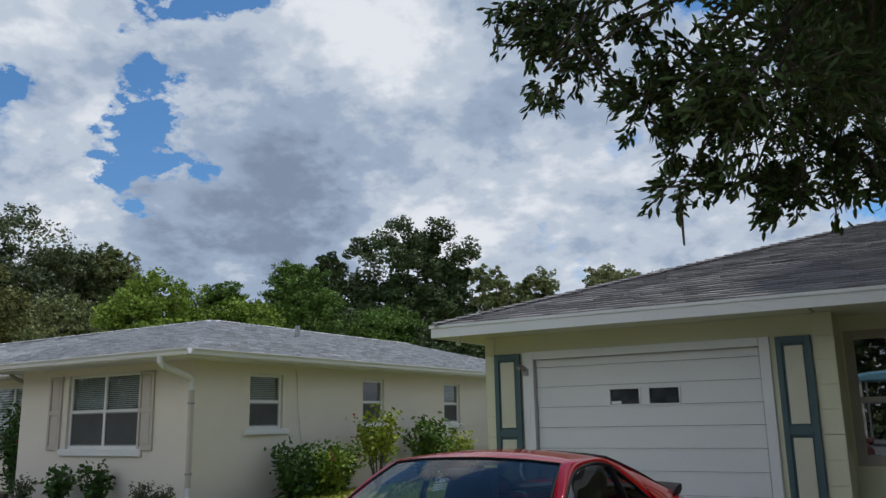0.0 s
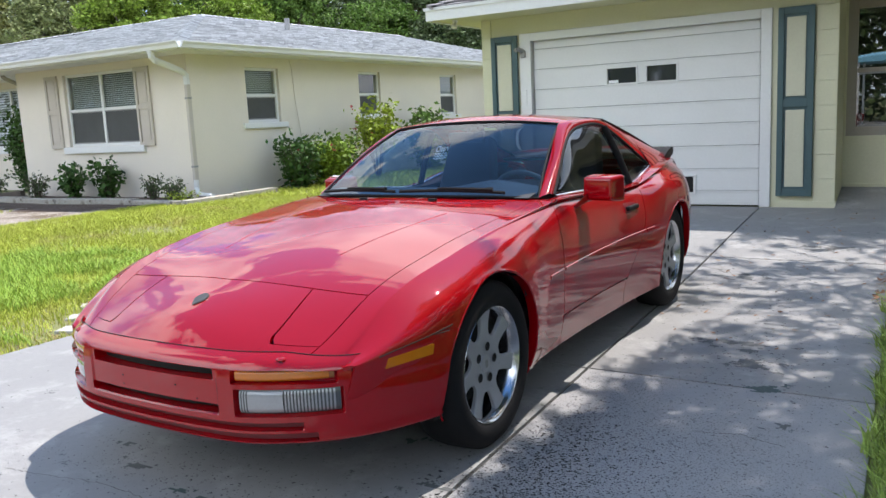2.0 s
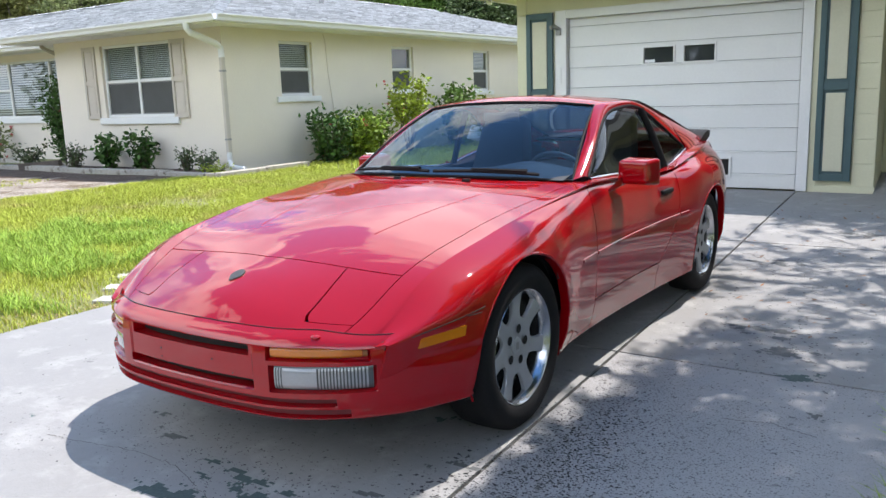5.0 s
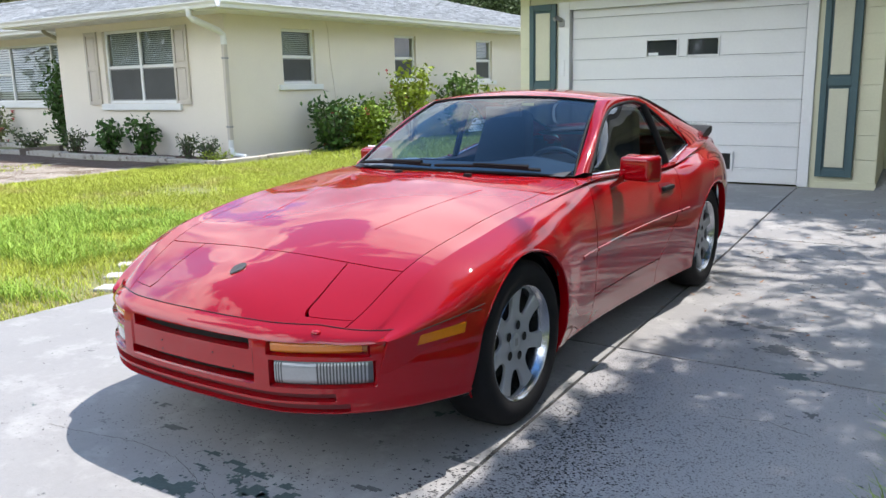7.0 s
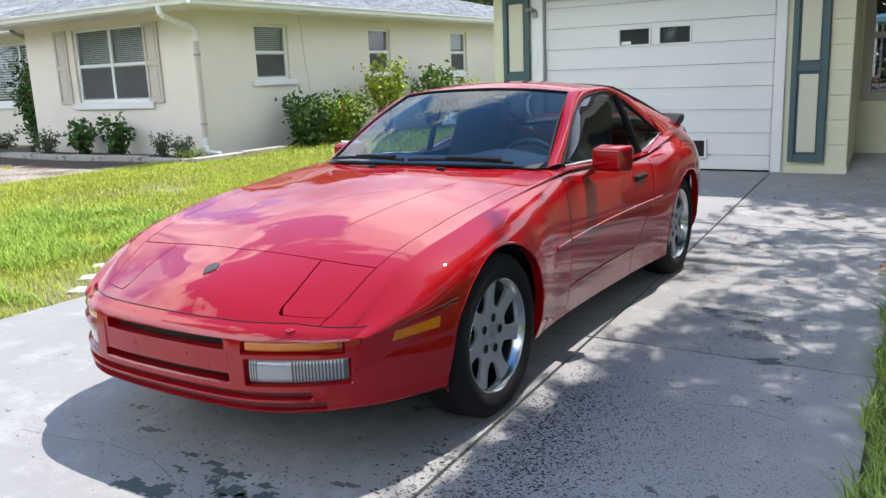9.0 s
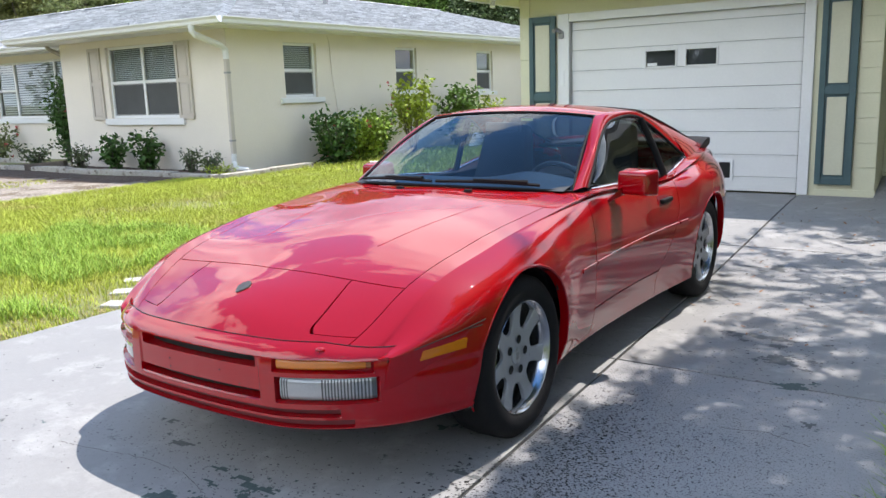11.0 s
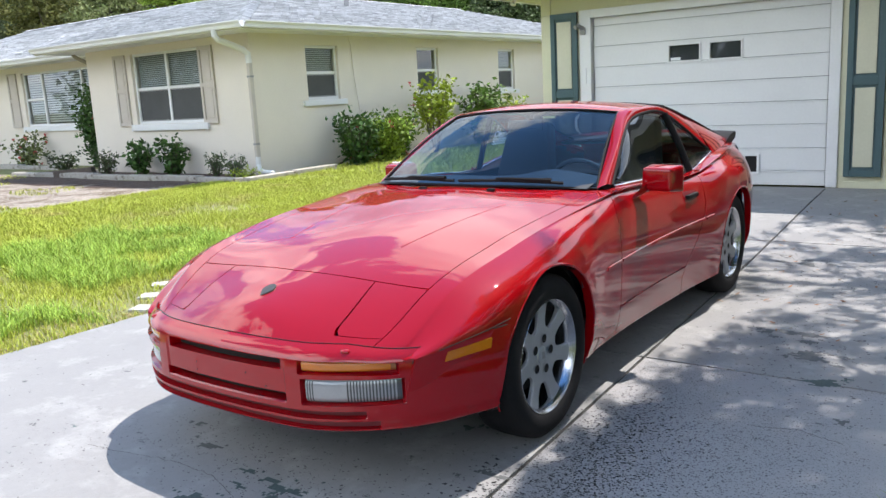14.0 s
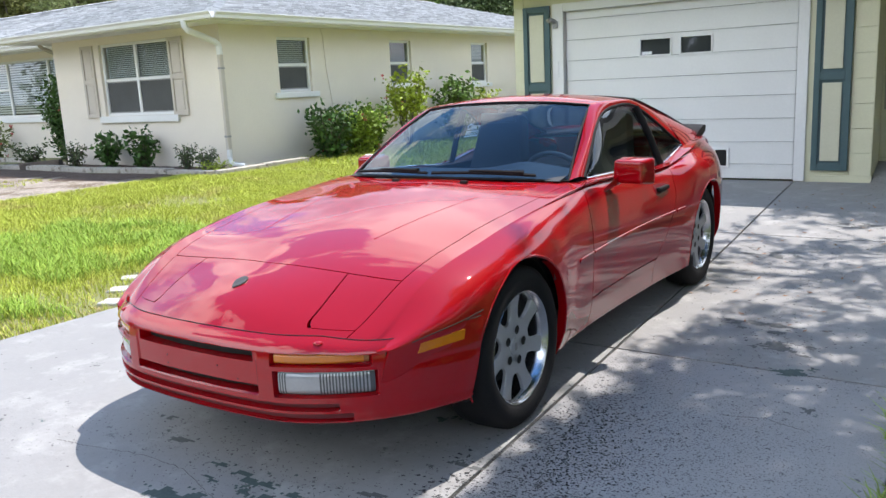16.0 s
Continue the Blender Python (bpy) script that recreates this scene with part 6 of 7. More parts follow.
# inside
dash = sheet(lambda u, v: Vector((u * 0.62, 0.78 + 0.42 * v, 0.845 - 0.02 * v + 0.035 * math.sin(v * 3.0) + (0.04 * math.exp(-((u - 0.55) / 0.28) ** 2) * math.sin(v * 3)))), np.linspace(-1, 1, 24), np.linspace(0, 1, 10))
part("dashboard", dash, CABIN, car, "charcoal dashboard", 60)
part("dash_front", box(-0.62, 0.62, 1.18, 1.24, 0.45, 0.83, 0.02), CABIN, car)
part("cabin_floor", box(-0.66, 0.66, 0.9, 3.0, 0.28, 0.36, 0.02), CABIN, car)
part("luggage_shelf", box(-0.58, 0.58, 2.35, 3.0, 0.36, 0.74, 0.04), CABIN, car)
for s in (1, -1):
    part("door_card", box(s * 0.66 - 0.02, s * 0.66 + 0.02, 0.95, 2.3, 0.36, 0.80, 0.015), CABIN, car)
    seat = new("front_seat")
    seat.parent = car
    x = s * 0.35
    part("seat_base", box(x - 0.24, x + 0.24, 1.38, 1.88, 0.36, 0.54, 0.05), SEAT, seat)
    bm = box(-0.235, 0.235, -0.07, 0.07, 0, 0.66, 0.05)
    for v in bm.verts:
        if v.co.z > 0.45:
            v.co.x *= 0.62 if v.co.z > 0.55 else 0.85
    bmesh.ops.rotate(bm, verts=bm.verts[:], cent=(0, 0, 0), matrix=Matrix.Rotation(radians(-17), 3, "X"))
    bmesh.ops.translate(bm, verts=bm.verts[:], vec=(x, 1.84, 0.46))
    part("seat_back", bm, SEAT, seat, smooth=50)
bm = bmesh.new()
ringp = [Matrix.Translation((0.34, 1.33, 0.755)) @ Matrix.Rotation(radians(-68), 4, "X") @ Vector((0.185 * math.cos(a), 0.185 * math.sin(a), 0)) for a in np.linspace(0, 2 * math.pi, 33)]
tube(ringp, 0.014, 8, bm)
wheel_st = part("steering_wheel", bm, CABIN, car, "dark steering wheel", 60)
part("steering_hub", box(0.24, 0.44, 1.30, 1.36, 0.73, 0.79, 0.02), CABIN, wheel_st)
bm = tube([(0.0, 1.36, 1.165), (0.0, 1.33, 1.13)], 0.01, 6)
part("mirror_stem", bm, CABIN, car)
part("rear_view_mirror", box(-0.11, 0.11, 1.31, 1.335, 1.085, 1.14, 0.012), CABIN, car, "dark rear-view mirror")
part("headliner", sheet(lambda u, v: roof(u * 0.97, v) - Vector((0, 0, 0.02)), np.linspace(-1, 1, 9), np.linspace(0, 1, 5)), SEAT, car)

part("visor_label", box(0.10, 0.17, 1.345, 1.349, 1.145, 1.158), mat("yellow_label", (0.55, 0.50, 0.12), 0.6, var=0.1), car, "small yellow visor label")

# decal inside the far quarter window, lit from outside through its white film
DECAL_FILM = bpy.data.materials.new("white_decal_film")
DECAL_FILM.use_nodes = True
film_n, film_l = DECAL_FILM.node_tree.nodes, DECAL_FILM.node_tree.links
film_t, film_m = film_n.new("ShaderNodeBsdfTranslucent"), film_n.new("ShaderNodeMixShader")
film_t.inputs["Color"].default_value = (0.9, 0.92, 0.94, 1)
film_n["Principled BSDF"].inputs["Base Color"].default_value = (0.85, 0.87, 0.9, 1)
film_m.inputs[0].default_value = 0.7
film_l.new(film_n["Principled BSDF"].outputs[0], film_m.inputs[1])
film_l.new(film_t.outputs[0], film_m.inputs[2])
film_l.new(film_m.outputs[0], film_n["Material Output"].inputs["Surface"])
font = bpy.data.curves.new("decal_letters", "FONT")
font.body = "Clearw"
font.size = 0.062
font.offset = 0.0012
decal = new("decal_text", font)
decal.data.materials.append(DECAL_FILM)
decal.parent = car
decal["label"] = "white lettering on the rear window"
decal.matrix_basis = pose(-0.607, 1.965, 1.005, 116, 0, 90)
bm = bmesh.new()
for k in range(3):
    row = []
    for t in np.linspace(0, 1, 40):
        z = 0.988 - 0.015 * k + 0.004 * math.sin(t * 32)
        row.append([bm.verts.new((-0.607 - 0.49 * (1.005 - z - e), 1.965 + 0.17 * t, z + e)) for e in (0, 0.006)])
    for p, q in zip(row, row[1:]):
        bm.faces.new((p[0], q[0], q[1], p[1]))
part("decal_waves", bm, DECAL_FILM, car, "white wave lines")


# ---- plants ----
def leaf_cloud(centres, size, rnd, flat=0.35, aspect=0.42):
    """A pointed leaf at each centre, turned at random."""
    n = len(centres)
    d = rnd.normal(0, 1, (n, 3))
    d[:, 2] = d[:, 2] * flat - 0.15
    d /= np.linalg.norm(d, axis=1)[:, None]
    o = rnd.normal(0, 1, (n, 3))
    s = np.cross(d, o)
    s /= np.linalg.norm(s, axis=1)[:, None] + 1e-9
    l = size * rnd.uniform(0.6, 1.15, n)[:, None]
    c = np.asarray(centres)
    return np.stack([c - d * l * 0.5, c + s * l * aspect * 0.5 + d * l * 0.05, c + d * l * 0.5, c - s * l * aspect * 0.5 + d * l * 0.05], 1)


def blob(rnd, centre, radii, n, shell=0.55):
    """n places within an egg, denser towards its skin, in lumps."""
    v = rnd.normal(0, 1, (n, 3))
    v /= np.linalg.norm(v, axis=1)[:, None]
    r = rnd.uniform(shell ** 3, 1, n) ** (1 / 3)
    return np.array(centre) + v * r[:, None] * np.array(radii)


def tree(name, at, height, crown_r, tall, leaves, leaf, material, label, seed, airy=False, group="", category="tree"):
    """A trunk that forks into limbs, each ending in boughs made of many small clumps of leaves, with gaps between."""
    rnd = np.random.default_rng(seed)
    root = empty(name, at, label=label, category=category, group=group)
    trunk_r = 0.10 + height * 0.012
    half = min(crown_r * tall, height * 0.46)
    mid = height - half
    fork = max(mid - half * 0.7, height * 0.18)
    bm = bmesh.new()
    tube([(0, 0, -0.2), (0.05 * crown_r, 0, fork * 0.6), (0, 0.04 * crown_r, fork)], trunk_r, 10, bm, taper=[trunk_r * 1.25, trunk_r, trunk_r * 0.85])
    boughs = 60 if airy else 90
    pts = []
    for k in range(boughs):
        v = rnd.normal(0, 1, 3)
        v /= np.linalg.norm(v)
        v *= rnd.uniform(0.25, 1.0) ** 0.5 * rnd.uniform(0.82, 1.0)
        big = rnd.uniform(0.16, 0.30) if airy else rnd.uniform(0.18, 0.36)
        rr = crown_r * big
        c = np.array((v[0] * (crown_r - rr * 0.6), v[1] * (crown_r - rr * 0.6), mid + v[2] * (half - rr * 0.5)))
        if k < 16:
            m = c * (0.45, 0.45, 0.5) + (0, 0, fork * 0.5) + rnd.normal(0, 0.08 * crown_r, 3)
            tube([(0, 0, fork * 0.9), tuple(m), tuple(c)], 0.1, 6, bm, taper=[trunk_r * 0.5, trunk_r * 0.3, trunk_r * 0.08])
        clumps = 9
        n = max(6, int(leaves / boughs / clumps))
        for j in range(clumps):
            w = rnd.normal(0, 1, 3)
            w[2] = abs(w[2]) * 0.9 - 0.25
            w /= np.linalg.norm(w)
            q = c + w * rr * rnd.uniform(0.55, 1.05)
            sub_r = rr * rnd.uniform(0.28, 0.52)
            pts.append(blob(rnd, q, (sub_r, sub_r, sub_r * 0.7), n, 0.3))
    part("trunk", bm, BARK, root, smooth=60)
    quads("crown", leaf_cloud(np.concatenate(pts), leaf, rnd, 0.6, 0.55), material, root)
    return root


# trees behind the houses: place, height, crown radius, crown height by radius, leaves, leaf length
far_trees = [
    ("oak_tree", (-34.3, 18.3), 12.1, 4.43, 2.0, 46000, 0.20, LEAF_GREYGREEN, False, "tall grey-green oak tree behind the neighbouring house"),
    ("oak_tree", (-34.2, 22.2), 11.7, 2.57, 1.6, 26000, 0.20, LEAF_GREYGREEN, False, "grey-green oak tree behind the neighbouring house"),
    ("oak_tree", (-32.5, 22.9), 10.3, 1.54, 1.3, 13000, 0.19, LEAF_OLIVE, False, "slender olive oak behind the neighbouring house"),
    ("laurel_tree", (-29.0, 15.3), 7.5, 2.14, 1.7, 24000, 0.16, LEAF_RUSSET, False, "olive tree tinged with russet behind the shingle roof"),
    ("laurel_tree", (-25.3, 15.7), 6.2, 1.71, 1.0, 16000, 0.14, LEAF_OLIVE, False, "olive tree behind the shingle roof"),
    ("laurel_tree", (-20.8, 16.0), 6.8, 2.19, 1.1, 34000, 0.14, LEAF_BRIGHT, False, "bright green tree behind the shingle roof"),
    ("laurel_tree", (-21.0, 19.4), 7.0, 1.09, 1.3, 14000, 0.13, LEAF_MID, False, "mid green tree behind the shingle roof"),
    ("laurel_tree", (-19.0, 18.7), 6.0, 1.47, 0.9, 18000, 0.13, LEAF_BRIGHT, False, "bright green tree behind the shingle roof"),
    ("oak_tree", (-19.6, 22.2), 8.0, 2.02, 1.2, 36000, 0.14, LEAF_MID, False, "dense mid green tree behind the shingle roof"),
    ("oak_tree", (-22.8, 34.9), 13.0, 5.21, 1.7, 64000, 0.22, LEAF_DARK, True, "large dark green oak tree behind the houses"),
    ("oak_tree", (-25.1, 30.7), 10.8, 1.35, 1.8, 12000, 0.20, LEAF_DARK, True, "dark green oak tree behind the houses"),
    ("laurel_tree", (-16.9, 24.3), 6.1, 1.95, 0.8, 24000, 0.14, LEAF_MID, False, "bright green tree behind the shingle roof"),
    ("oak_tree", (-17.4, 34.6), 9.7, 1.55, 1.8, 15000, 0.19, LEAF_OLIVE, True, "olive tree behind the garage"),
    ("oak_tree", (-15.8, 36.5), 9.3, 1.59, 1.2, 13000, 0.18, LEAF_OLIVE, True, "thin olive tree behind the garage"),
    ("oak_tree", (-12.9, 38.8), 9.5, 1.43, 1.0, 9000, 0.17, LEAF_PALE, True, "thin pale tree behind the garage roof"),
    ("oak_tree", (-11.5, 39.3), 9.1, 0.81, 1.0, 3500, 0.17, LEAF_PALE, True, "thin pale tree behind the garage roof"),
    ("oak_tree", (-10.2, 40.7), 9.3, 1.02, 0.8, 4000, 0.17, LEAF_OLIVE, False, "thin olive tree behind the garage roof"),
    ("oak_tree", (-14.4, 24.8), 5.1, 1.76, 0.8, 22000, 0.16, LEAF_DARK, False, "dark green tree beside the vinyl fence"),
    ("oak_tree", (-13.7, 26.4), 5.0, 1.46, 0.8, 16000, 0.16, LEAF_DARK, False, "dark green tree behind the vinyl fence"),
    ("oak_tree", (-22.4, 29.0), 6.9, 2.07, 0.9, 16000, 0.18, LEAF_DARK, False, "dark green oak behind the bright trees"),
    ("oak_tree", (-26.5, 22.4), 7.1, 2.25, 0.9, 16000, 0.18, LEAF_DARK, False, "dark green oak behind the bright trees"),
    ("oak_tree", (-31.8, 18.5), 6.6, 3.24, 0.9, 18000, 0.18, LEAF_DARK, False, "dark green oak behind the bright trees"),
]
for k, (nm, (x, y), h, r, tall, n, leaf, m, airy, lab) in enumerate(far_trees):
    tree(nm, (x, y, 0), h, r, tall, n, leaf, m, lab, 30 + k, airy, group="trees behind the houses")

# woods out of view, behind the camera and to the right, added for reflections
woods_rnd = np.random.default_rng(77)
pts = []
for k in range(90):
    a = radians(48 + 212 * k / 89)
    R = 34 + 6 * math.sin(k * 2.3)
    c = (R * math.sin(a), R * math.cos(a), 4.5 + 1.5 * math.sin(k * 1.7))
    pts.append(blob(woods_rnd, c, (3.6, 3.6, 5.6), 1300, 0.3))
woods = quads("distant_woods", leaf_cloud(np.concatenate(pts), 0.5, woods_rnd, 0.6, 0.6), LEAF_DARK)
tagged(woods, "unseen dark green line of trees, added to close the horizon and darken reflections", "woods", kind="stuff")

# across the street, out of view: added to give the porch window its blue reflection
canopy = empty("canopy", (1.9, -19.5, 0), label="unseen pale blue canopy on white posts, added for the porch window's reflection", category="canopy")
bm = sheet(lambda u, v: (2.75 * u, 1.5 * v, 2.72 + 0.34 * (1 - 0.5 * u * u - 0.5 * v * v)), np.linspace(-1, 1, 17), np.linspace(-1, 1, 9))
for e in bmesh.ops.extrude_face_region(bm, geom=bm.faces[:])["geom"]:
    if isinstance(e, bmesh.types.BMVert):
        e.co.z -= 0.30 - 0.16 * (e.co.x / 2.75) ** 2
bmesh.ops.recalc_face_normals(bm, faces=bm.faces[:])
part("cover", bm, mat("pale_blue_canvas", (0.22, 0.50, 0.66), 0.6, var=0.12, scale=1.5, fine=40), canopy, smooth=40)
for x in (-2.6, 2.6):
    for y in (-1.4, 1.4):
        part("post", tube([(x, y, -0.05), (x, y, 2.62)], 0.05, 10), WHITE, canopy)

# the tree over the driveway
shade = empty("shade_tree", (5.2, 3.6, 0), label="dark green broadleaf tree overhanging the driveway", category="tree")
rnd = np.random.default_rng(4)
org = np.array((5.2, 3.6, 0.0))
bm = bmesh.new()
tube([(0, 0, -0.2), (0.05, 0.05, 1.2), (-0.1, 0.0, 2.6), (-0.2, 0.1, 3.6)], 0.25, 12, bm, taper=[0.34, 0.26, 0.22, 0.18])
eggs = [((3.7, 3.9, 5.3), (2.2, 2.6, 1.7), 250, 1.1), ((2.20, 0.19, 3.16), (0.58, 0.85, 0.44), 300, 0.6), ((2.6, 3.6, 3.8), (1.0, 1.5, 0.7), 170, 0.8), ((2.6, 6.3, 5.8), (1.6, 1.9, 1.2), 190, 1.3),
        ((1.95, 8.75, 6.0), (1.0, 0.95, 0.40), 420, 1.3), ((4.6, 1.2, 4.8), (2.4, 2.6, 1.7), 190, 1.2), ((1.86, 0.18, 2.46), (0.25, 0.33, 0.15), 70, 0.6), ((1.58, -0.15, 2.86), (0.20, 0.28, 0.16), 50, 0.6),
        # from (3.05, 2.0, 5.4) on: clusters above the view, placed to shade the drive
        ((2.15, 2.6, 3.2), (0.6, 0.8, 0.40), 80, 0.7), ((2.7, 1.8, 3.9), (0.85, 1.2, 0.7), 130, 0.75), ((3.05, 2.0, 5.4), (1.50, 2.6, 0.9), 1100, 0.95), ((1.58, 1.70, 4.5), (0.15, 1.05, 0.2), 300, 1.0), ((1.76, 3.0, 5.0), (0.24, 1.2, 0.25), 90, 1.0), ((2.05, 1.7, 5.0), (0.5, 1.0, 0.3), 260, 1.0),
        # unseen skirts on the garden side, added to darken the car's side reflections
        ((5.6, 2.4, 3.3), (1.7, 3.0, 1.7), 420, 1.7), ((5.4, -1.6, 3.6), (1.8, 2.4, 1.6), 320, 1.7), ((6.6, 5.2, 2.8), (1.8, 1.8, 1.5), 240, 1.7),
        # sprigs hanging from its edge
        ((1.04, 0.05, 2.92), (0.16, 0.16, 0.12), 26, 0.62), ((1.14, 0.06, 2.80), (0.12, 0.14, 0.10), 22, 0.62), ((1.12, 0.02, 2.62), (0.06, 0.08, 0.10), 10, 0.62), ((1.25, 0.2, 2.82), (0.20, 0.2, 0.14), 40, 0.62),
        ((1.40, 0.18, 2.50), (0.10, 0.12, 0.10), 18, 0.62), ((1.53, 0.28, 2.58), (0.16, 0.18, 0.14), 34, 0.62), ((1.50, 0.29, 2.19), (0.10, 0.10, 0.03), 9, 0.62), ((1.58, 0.36, 2.36), (0.12, 0.14, 0.10), 24, 0.62),
        ((1.72, 0.44, 2.22), (0.12, 0.14, 0.07), 20, 0.62), ((1.84, 0.48, 2.15), (0.10, 0.12, 0.06), 16, 0.62), ((1.98, 0.66, 2.28), (0.16, 0.18, 0.10), 26, 0.62), ((2.10, 0.66, 2.26), (0.14, 0.16, 0.08), 22, 0.62)]
tips, leaf_at, leaf_dir, leaf_len, leaf_big = [], [], [], [], []
for c, r, n, big in eggs:
    c = np.array(c)
    if r[0] > 0.21:
        tube([(-0.15, 0.05, 3.3), tuple((c - org) * (0.55, 0.55, 1.02)), tuple(c - org)], 0.1, 8, bm, taper=[0.10, 0.05, 0.02] if r[0] > 0.5 else [0.08, 0.03, 0.006])
    else:
        tube([tuple(np.array((2.2, 0.3, 3.0)) - org), tuple(c * 0.6 + np.array((2.2, 0.3, 3.1)) * 0.4 - org), tuple(c - org)], 0.01, 5, bm, taper=[0.016, 0.009, 0.003])
    p = blob(rnd, c, r, n, 0.35)
    for q in p:
        out = (q - c) / np.array(r)
        d = out * 0.6 + rnd.normal(0, 0.5, 3) + (-0.2, -0.1, -0.25)
        d /= np.linalg.norm(d)
        L = rnd.uniform(0.25, 0.55) if r[0] > 0.75 else rnd.uniform(0.10, 0.22) if r[0] > 0.21 else rnd.uniform(0.04, 0.10)
        e = q + d * L + (0, 0, -0.08 if r[0] > 0.21 else -0.02)
        tips.append((q - org, e - org))
        k = 44 if r[0] > 0.75 else 36 if r[0] > 0.21 else 20
        t = rnd.uniform(0.05, 1.0, k)
        at = q + (e - q) * t[:, None] + rnd.normal(0, 0.03 if r[0] > 0.21 else 0.012, (k, 3))
        leaf_at.append(at)
        leaf_big.append(big)
        dd = d + rnd.normal(0, 0.55, (k, 3))
        leaf_dir.append(dd)
        leaf_len.append(np.full(k, big))
    for q in p[::6]:
        tube([tuple(c - org), tuple((c * 0.45 + q * 0.55) - org + rnd.normal(0, 0.08, 3)), tuple(q - org)], 0.02, 5, bm, taper=[0.02, 0.012, 0.006] if r[0] > 0.3 else [0.006, 0.004, 0.002])
part("trunk", bm, BARK, shade, smooth=60)
bm = bmesh.new()
for a, b in tips:
    tube([tuple(a), tuple(b)], 0.004, 3, bm, taper=[0.006, 0.002])
part("twig", bm, BARK, shade)["kind"] = "stuff"
at, d = np.concatenate(leaf_at) - org, np.concatenate(leaf_dir)
d /= np.linalg.norm(d, axis=1)[:, None]
s = np.cross(d, rnd.normal(0, 1, d.shape))
s /= np.linalg.norm(s, axis=1)[:, None]
n_ = np.cross(d, s)
l = (rnd.uniform(0.055, 0.09, len(d)) * np.concatenate(leaf_len))[:, None]
w = l * 0.16
fold = n_ * l * 0.05
small = np.concatenate([np.full(len(p), b < 0.9) for p, b in zip(leaf_at, leaf_big)])
far_leaf = np.stack([at, at + d * l * 0.5 + s * w + fold, at + d * l, at + d * l * 0.5 - s * w + fold], 1)[~small]
left_half = np.stack([at, at + d * l * 0.35 + s * w + fold, at + d * l * 0.72 + s * w * 0.8 + fold, at + d * l], 1)[small]
right_half = np.stack([at, at + d * l, at + d * l * 0.72 - s * w * 0.8 + fold, at + d * l * 0.35 - s * w + fold], 1)[small]
quads("crown", np.concatenate([far_leaf, left_half, right_half]), LEAF_NEAR, shade)


def shrub(name, at, r, h, n, leaf, material, label, seed, flowers=0, stems=9, aspect=0.55, low=0.12):
    rnd = np.random.default_rng(seed)
    root = empty(name, at, label=label, category="shrub", group="garden shrubs")
    bm = bmesh.new()
    pts = []
    for k in range(stems):
        a = 2 * math.pi * k / stems + rnd.uniform(-0.3, 0.3)
        rr = r * rnd.uniform(0.35, 0.95)
        top = np.array((rr * math.cos(a), rr * math.sin(a), h * rnd.uniform(0.6, 1.0)))
        tube([(0.02 * math.cos(a), 0.02 * math.sin(a), -0.03), tuple(top * (0.45, 0.45, 0.5)), tuple(top)], 0.01, 5, bm, taper=[0.013, 0.009, 0.004])
        t = rnd.uniform(low, 1.05, n // stems)[:, None]
        pts.append(top * np.concatenate([t * 0.9 + 0.1 * t * t] * 2 + [t], 1) + rnd.normal(0, r * 0.17, (n // stems, 3)))
    part("stem", bm, BARK, root)["kind"] = "stuff"
    pts = np.concatenate(pts)
    quads("leaves", leaf_cloud(pts, leaf, rnd, 0.7, aspect), material, root)
    if flowers:
        sel = pts[rnd.choice(len(pts), flowers)] * 1.05
        quads("flower", np.concatenate([leaf_cloud(sel + rnd.normal(0, 0.015, sel.shape), 0.07, rnd, 1.0, 0.9) for _ in range(5)]), PETAL, root, "pink red flowers")["kind"] = "stuff"
    return root


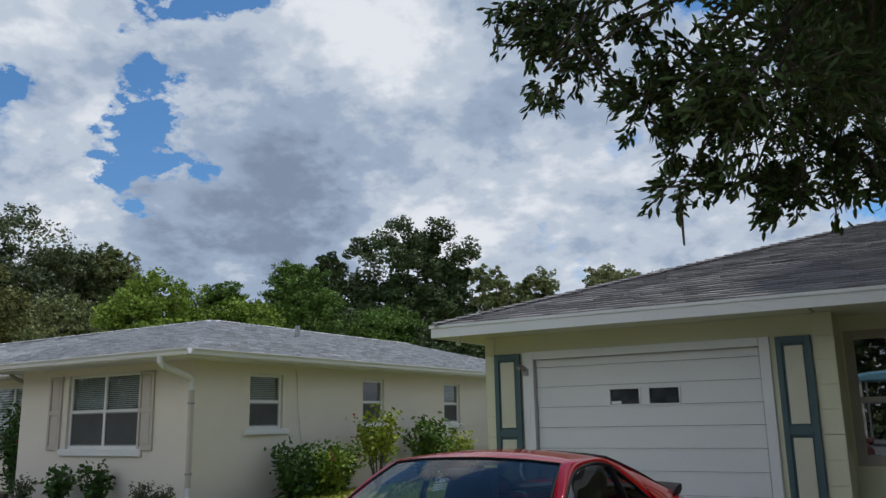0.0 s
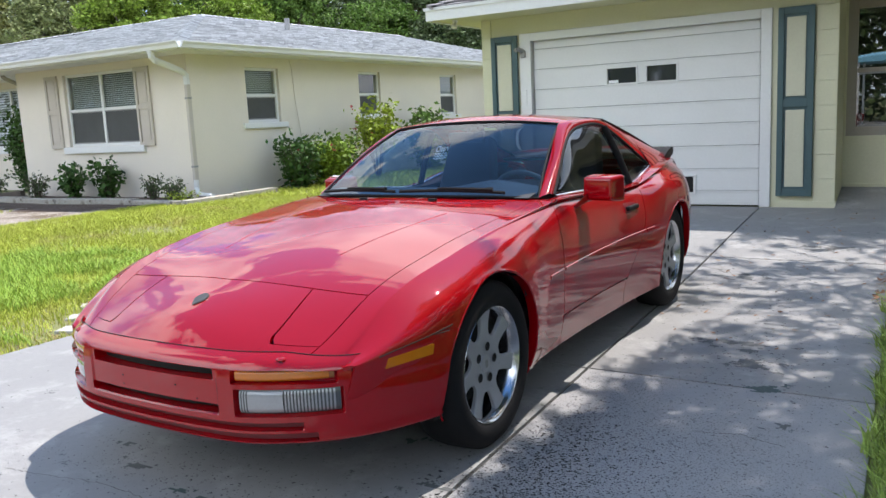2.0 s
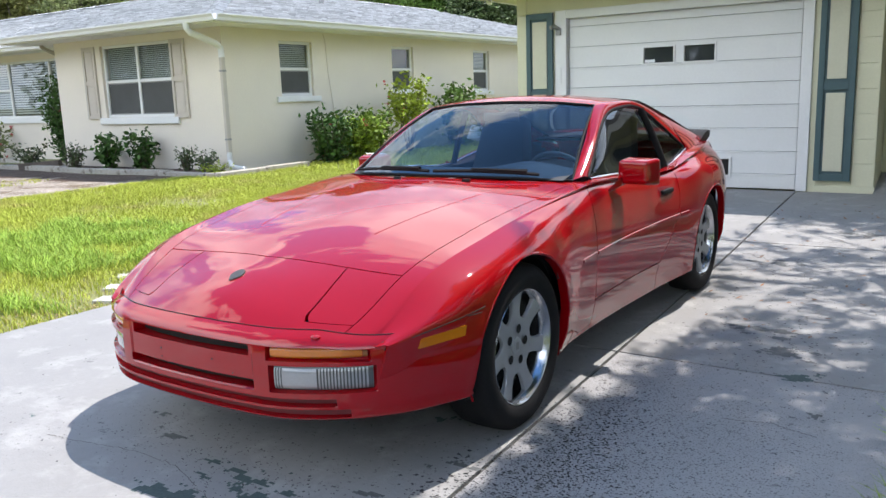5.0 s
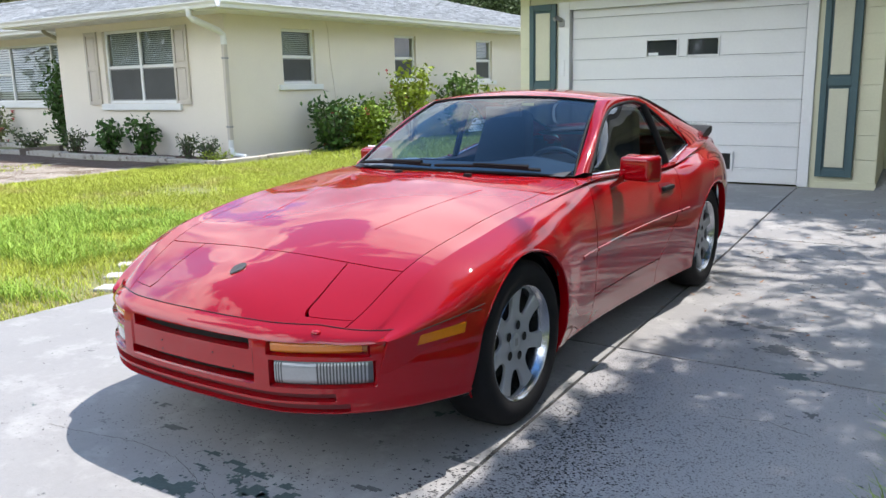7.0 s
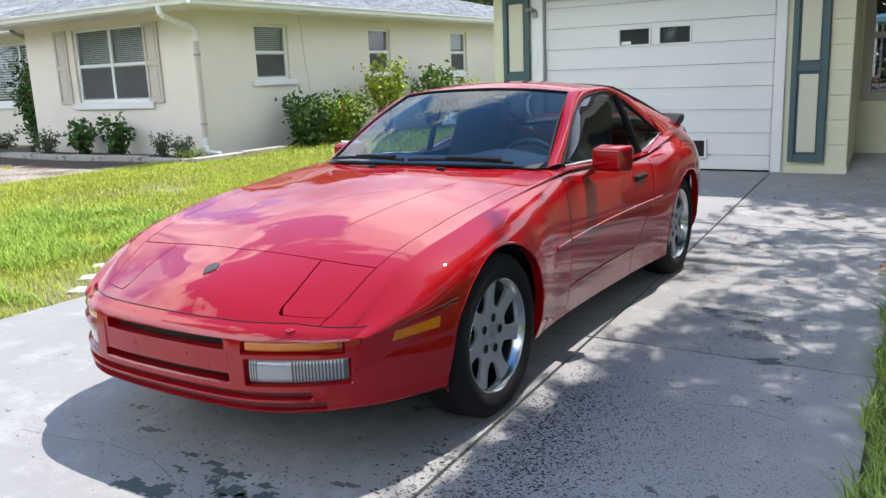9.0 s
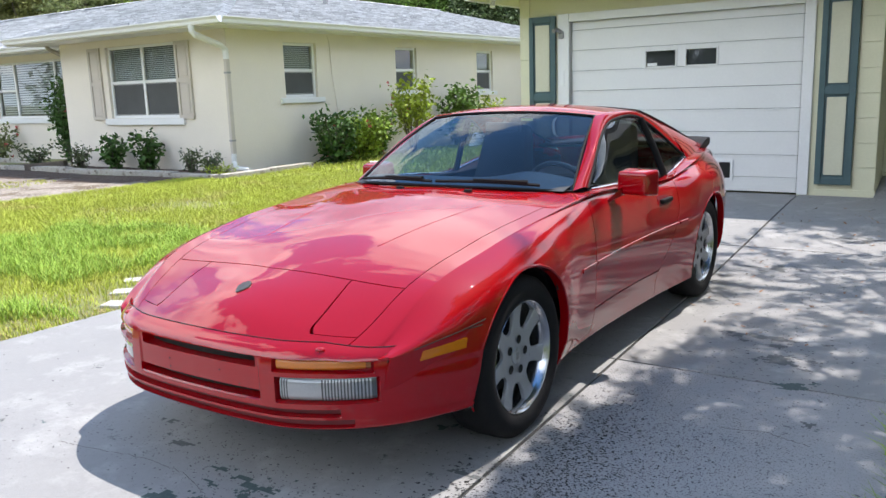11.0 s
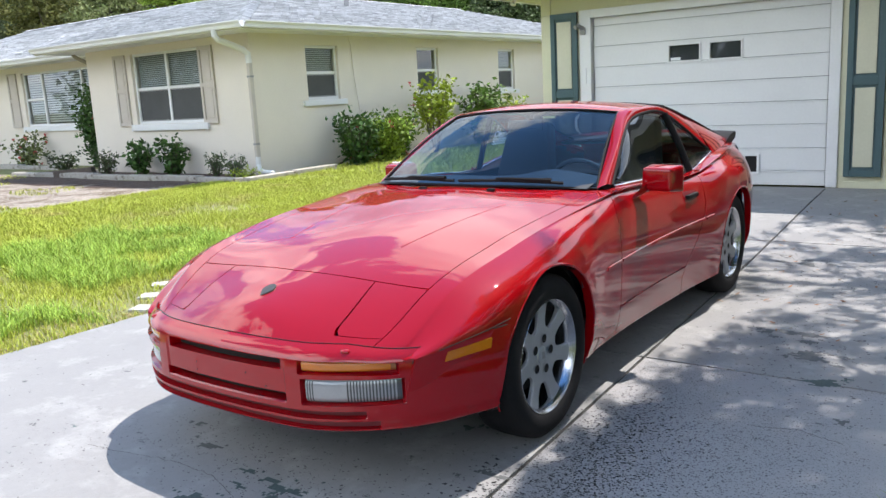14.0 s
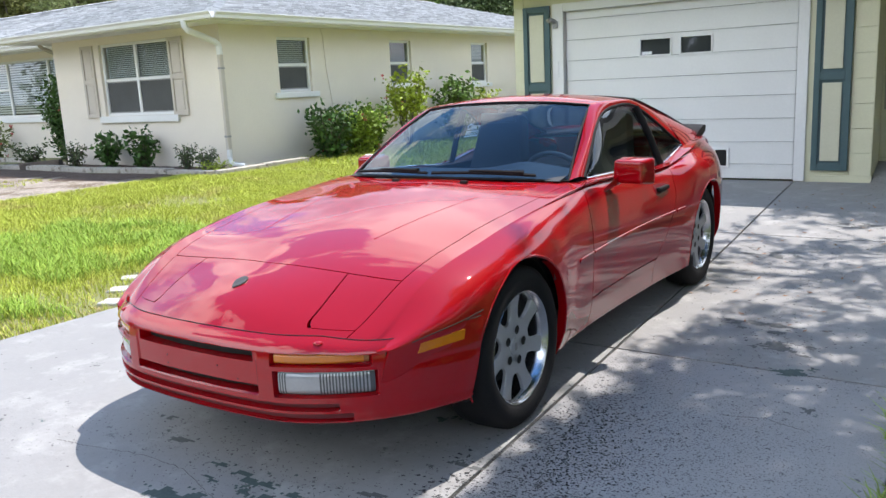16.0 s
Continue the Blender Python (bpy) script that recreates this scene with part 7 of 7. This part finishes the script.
shrub("hydrangea_shrub", (-11.0, 6.35, 0.11), 0.33, 0.64, 430, 0.13, LEAF_SHRUB, "dark green broad-leaved shrub in the flower bed", 1)
shrub("hydrangea_shrub", (-10.0, 6.35, 0.11), 0.35, 0.66, 430, 0.13, LEAF_SHRUB, "dark green broad-leaved shrub in the flower bed", 2)
shrub("small_shrub", (-8.82, 6.3, 0.11), 0.22, 0.42, 420, 0.06, LEAF_GREY, "small grey-green shrub in the flower bed", 3)
shrub("small_shrub", (-8.30, 6.3, 0.11), 0.22, 0.34, 420, 0.06, LEAF_GREY, "small grey-green shrub in the flower bed", 4)
shrub("small_shrub", (-12.0, 6.3, 0.11), 0.32, 0.44, 520, 0.07, LEAF_GREY, "low grey-green shrub in the flower bed", 5)
shrub("small_shrub", (-13.5, 6.3, 0.11), 0.38, 0.42, 520, 0.08, LEAF_GREY, "low grey-green shrub in the flower bed", 6)
shrub("climbing_shrub", (-13.35, 7.0, 0.11), 0.45, 1.85, 3200, 0.10, LEAF_SHRUB, "tall green shrub with red flowers at the wall", 7, flowers=8, stems=16)
shrub("red_leaf_shrub", (-17.0, 7.45, 0.11), 0.5, 0.78, 500, 0.12, LEAF_OLIVE, "reddish green shrub below the wide window", 8, flowers=14)
shrub("rose_bush", (-7.6, 8.5, 0.1), 0.50, 0.90, 1300, 0.12, LEAF_SHRUB, "dark green rose bush along the side wall", 9, flowers=4, stems=18)
shrub("rose_bush", (-7.55, 9.25, 0.1), 0.52, 0.84, 2600, 0.11, LEAF_BRIGHT, "dense bright green rose bush along the side wall", 10, flowers=8, stems=24)
shrub("rose_bush", (-7.7, 9.85, 0.1), 0.40, 0.86, 1100, 0.11, LEAF_MID, "green rose bush along the side wall", 15, flowers=3, stems=18)
shrub("lime_rose", (-7.5, 10.8, 0.1), 0.52, 1.50, 1100, 0.12, LEAF_LIME, "tall lime green rose with thin stems and pink flowers", 11, flowers=6, stems=13, low=0.55)
shrub("rose_bush", (-7.5, 12.7, 0.1), 0.52, 1.32, 1900, 0.13, LEAF_MID, "tall green bush along the side wall", 12, stems=20)
shrub("rose_bush", (-7.4, 13.7, 0.1), 0.48, 1.05, 1600, 0.11, LEAF_LIME, "lime green bush along the side wall", 14, stems=16)
shrub("small_shrub", (-7.95, 6.15, 0.11), 0.30, 0.14, 420, 0.05, LEAF_LIME, "low yellow-green plant at the bed corner", 13)
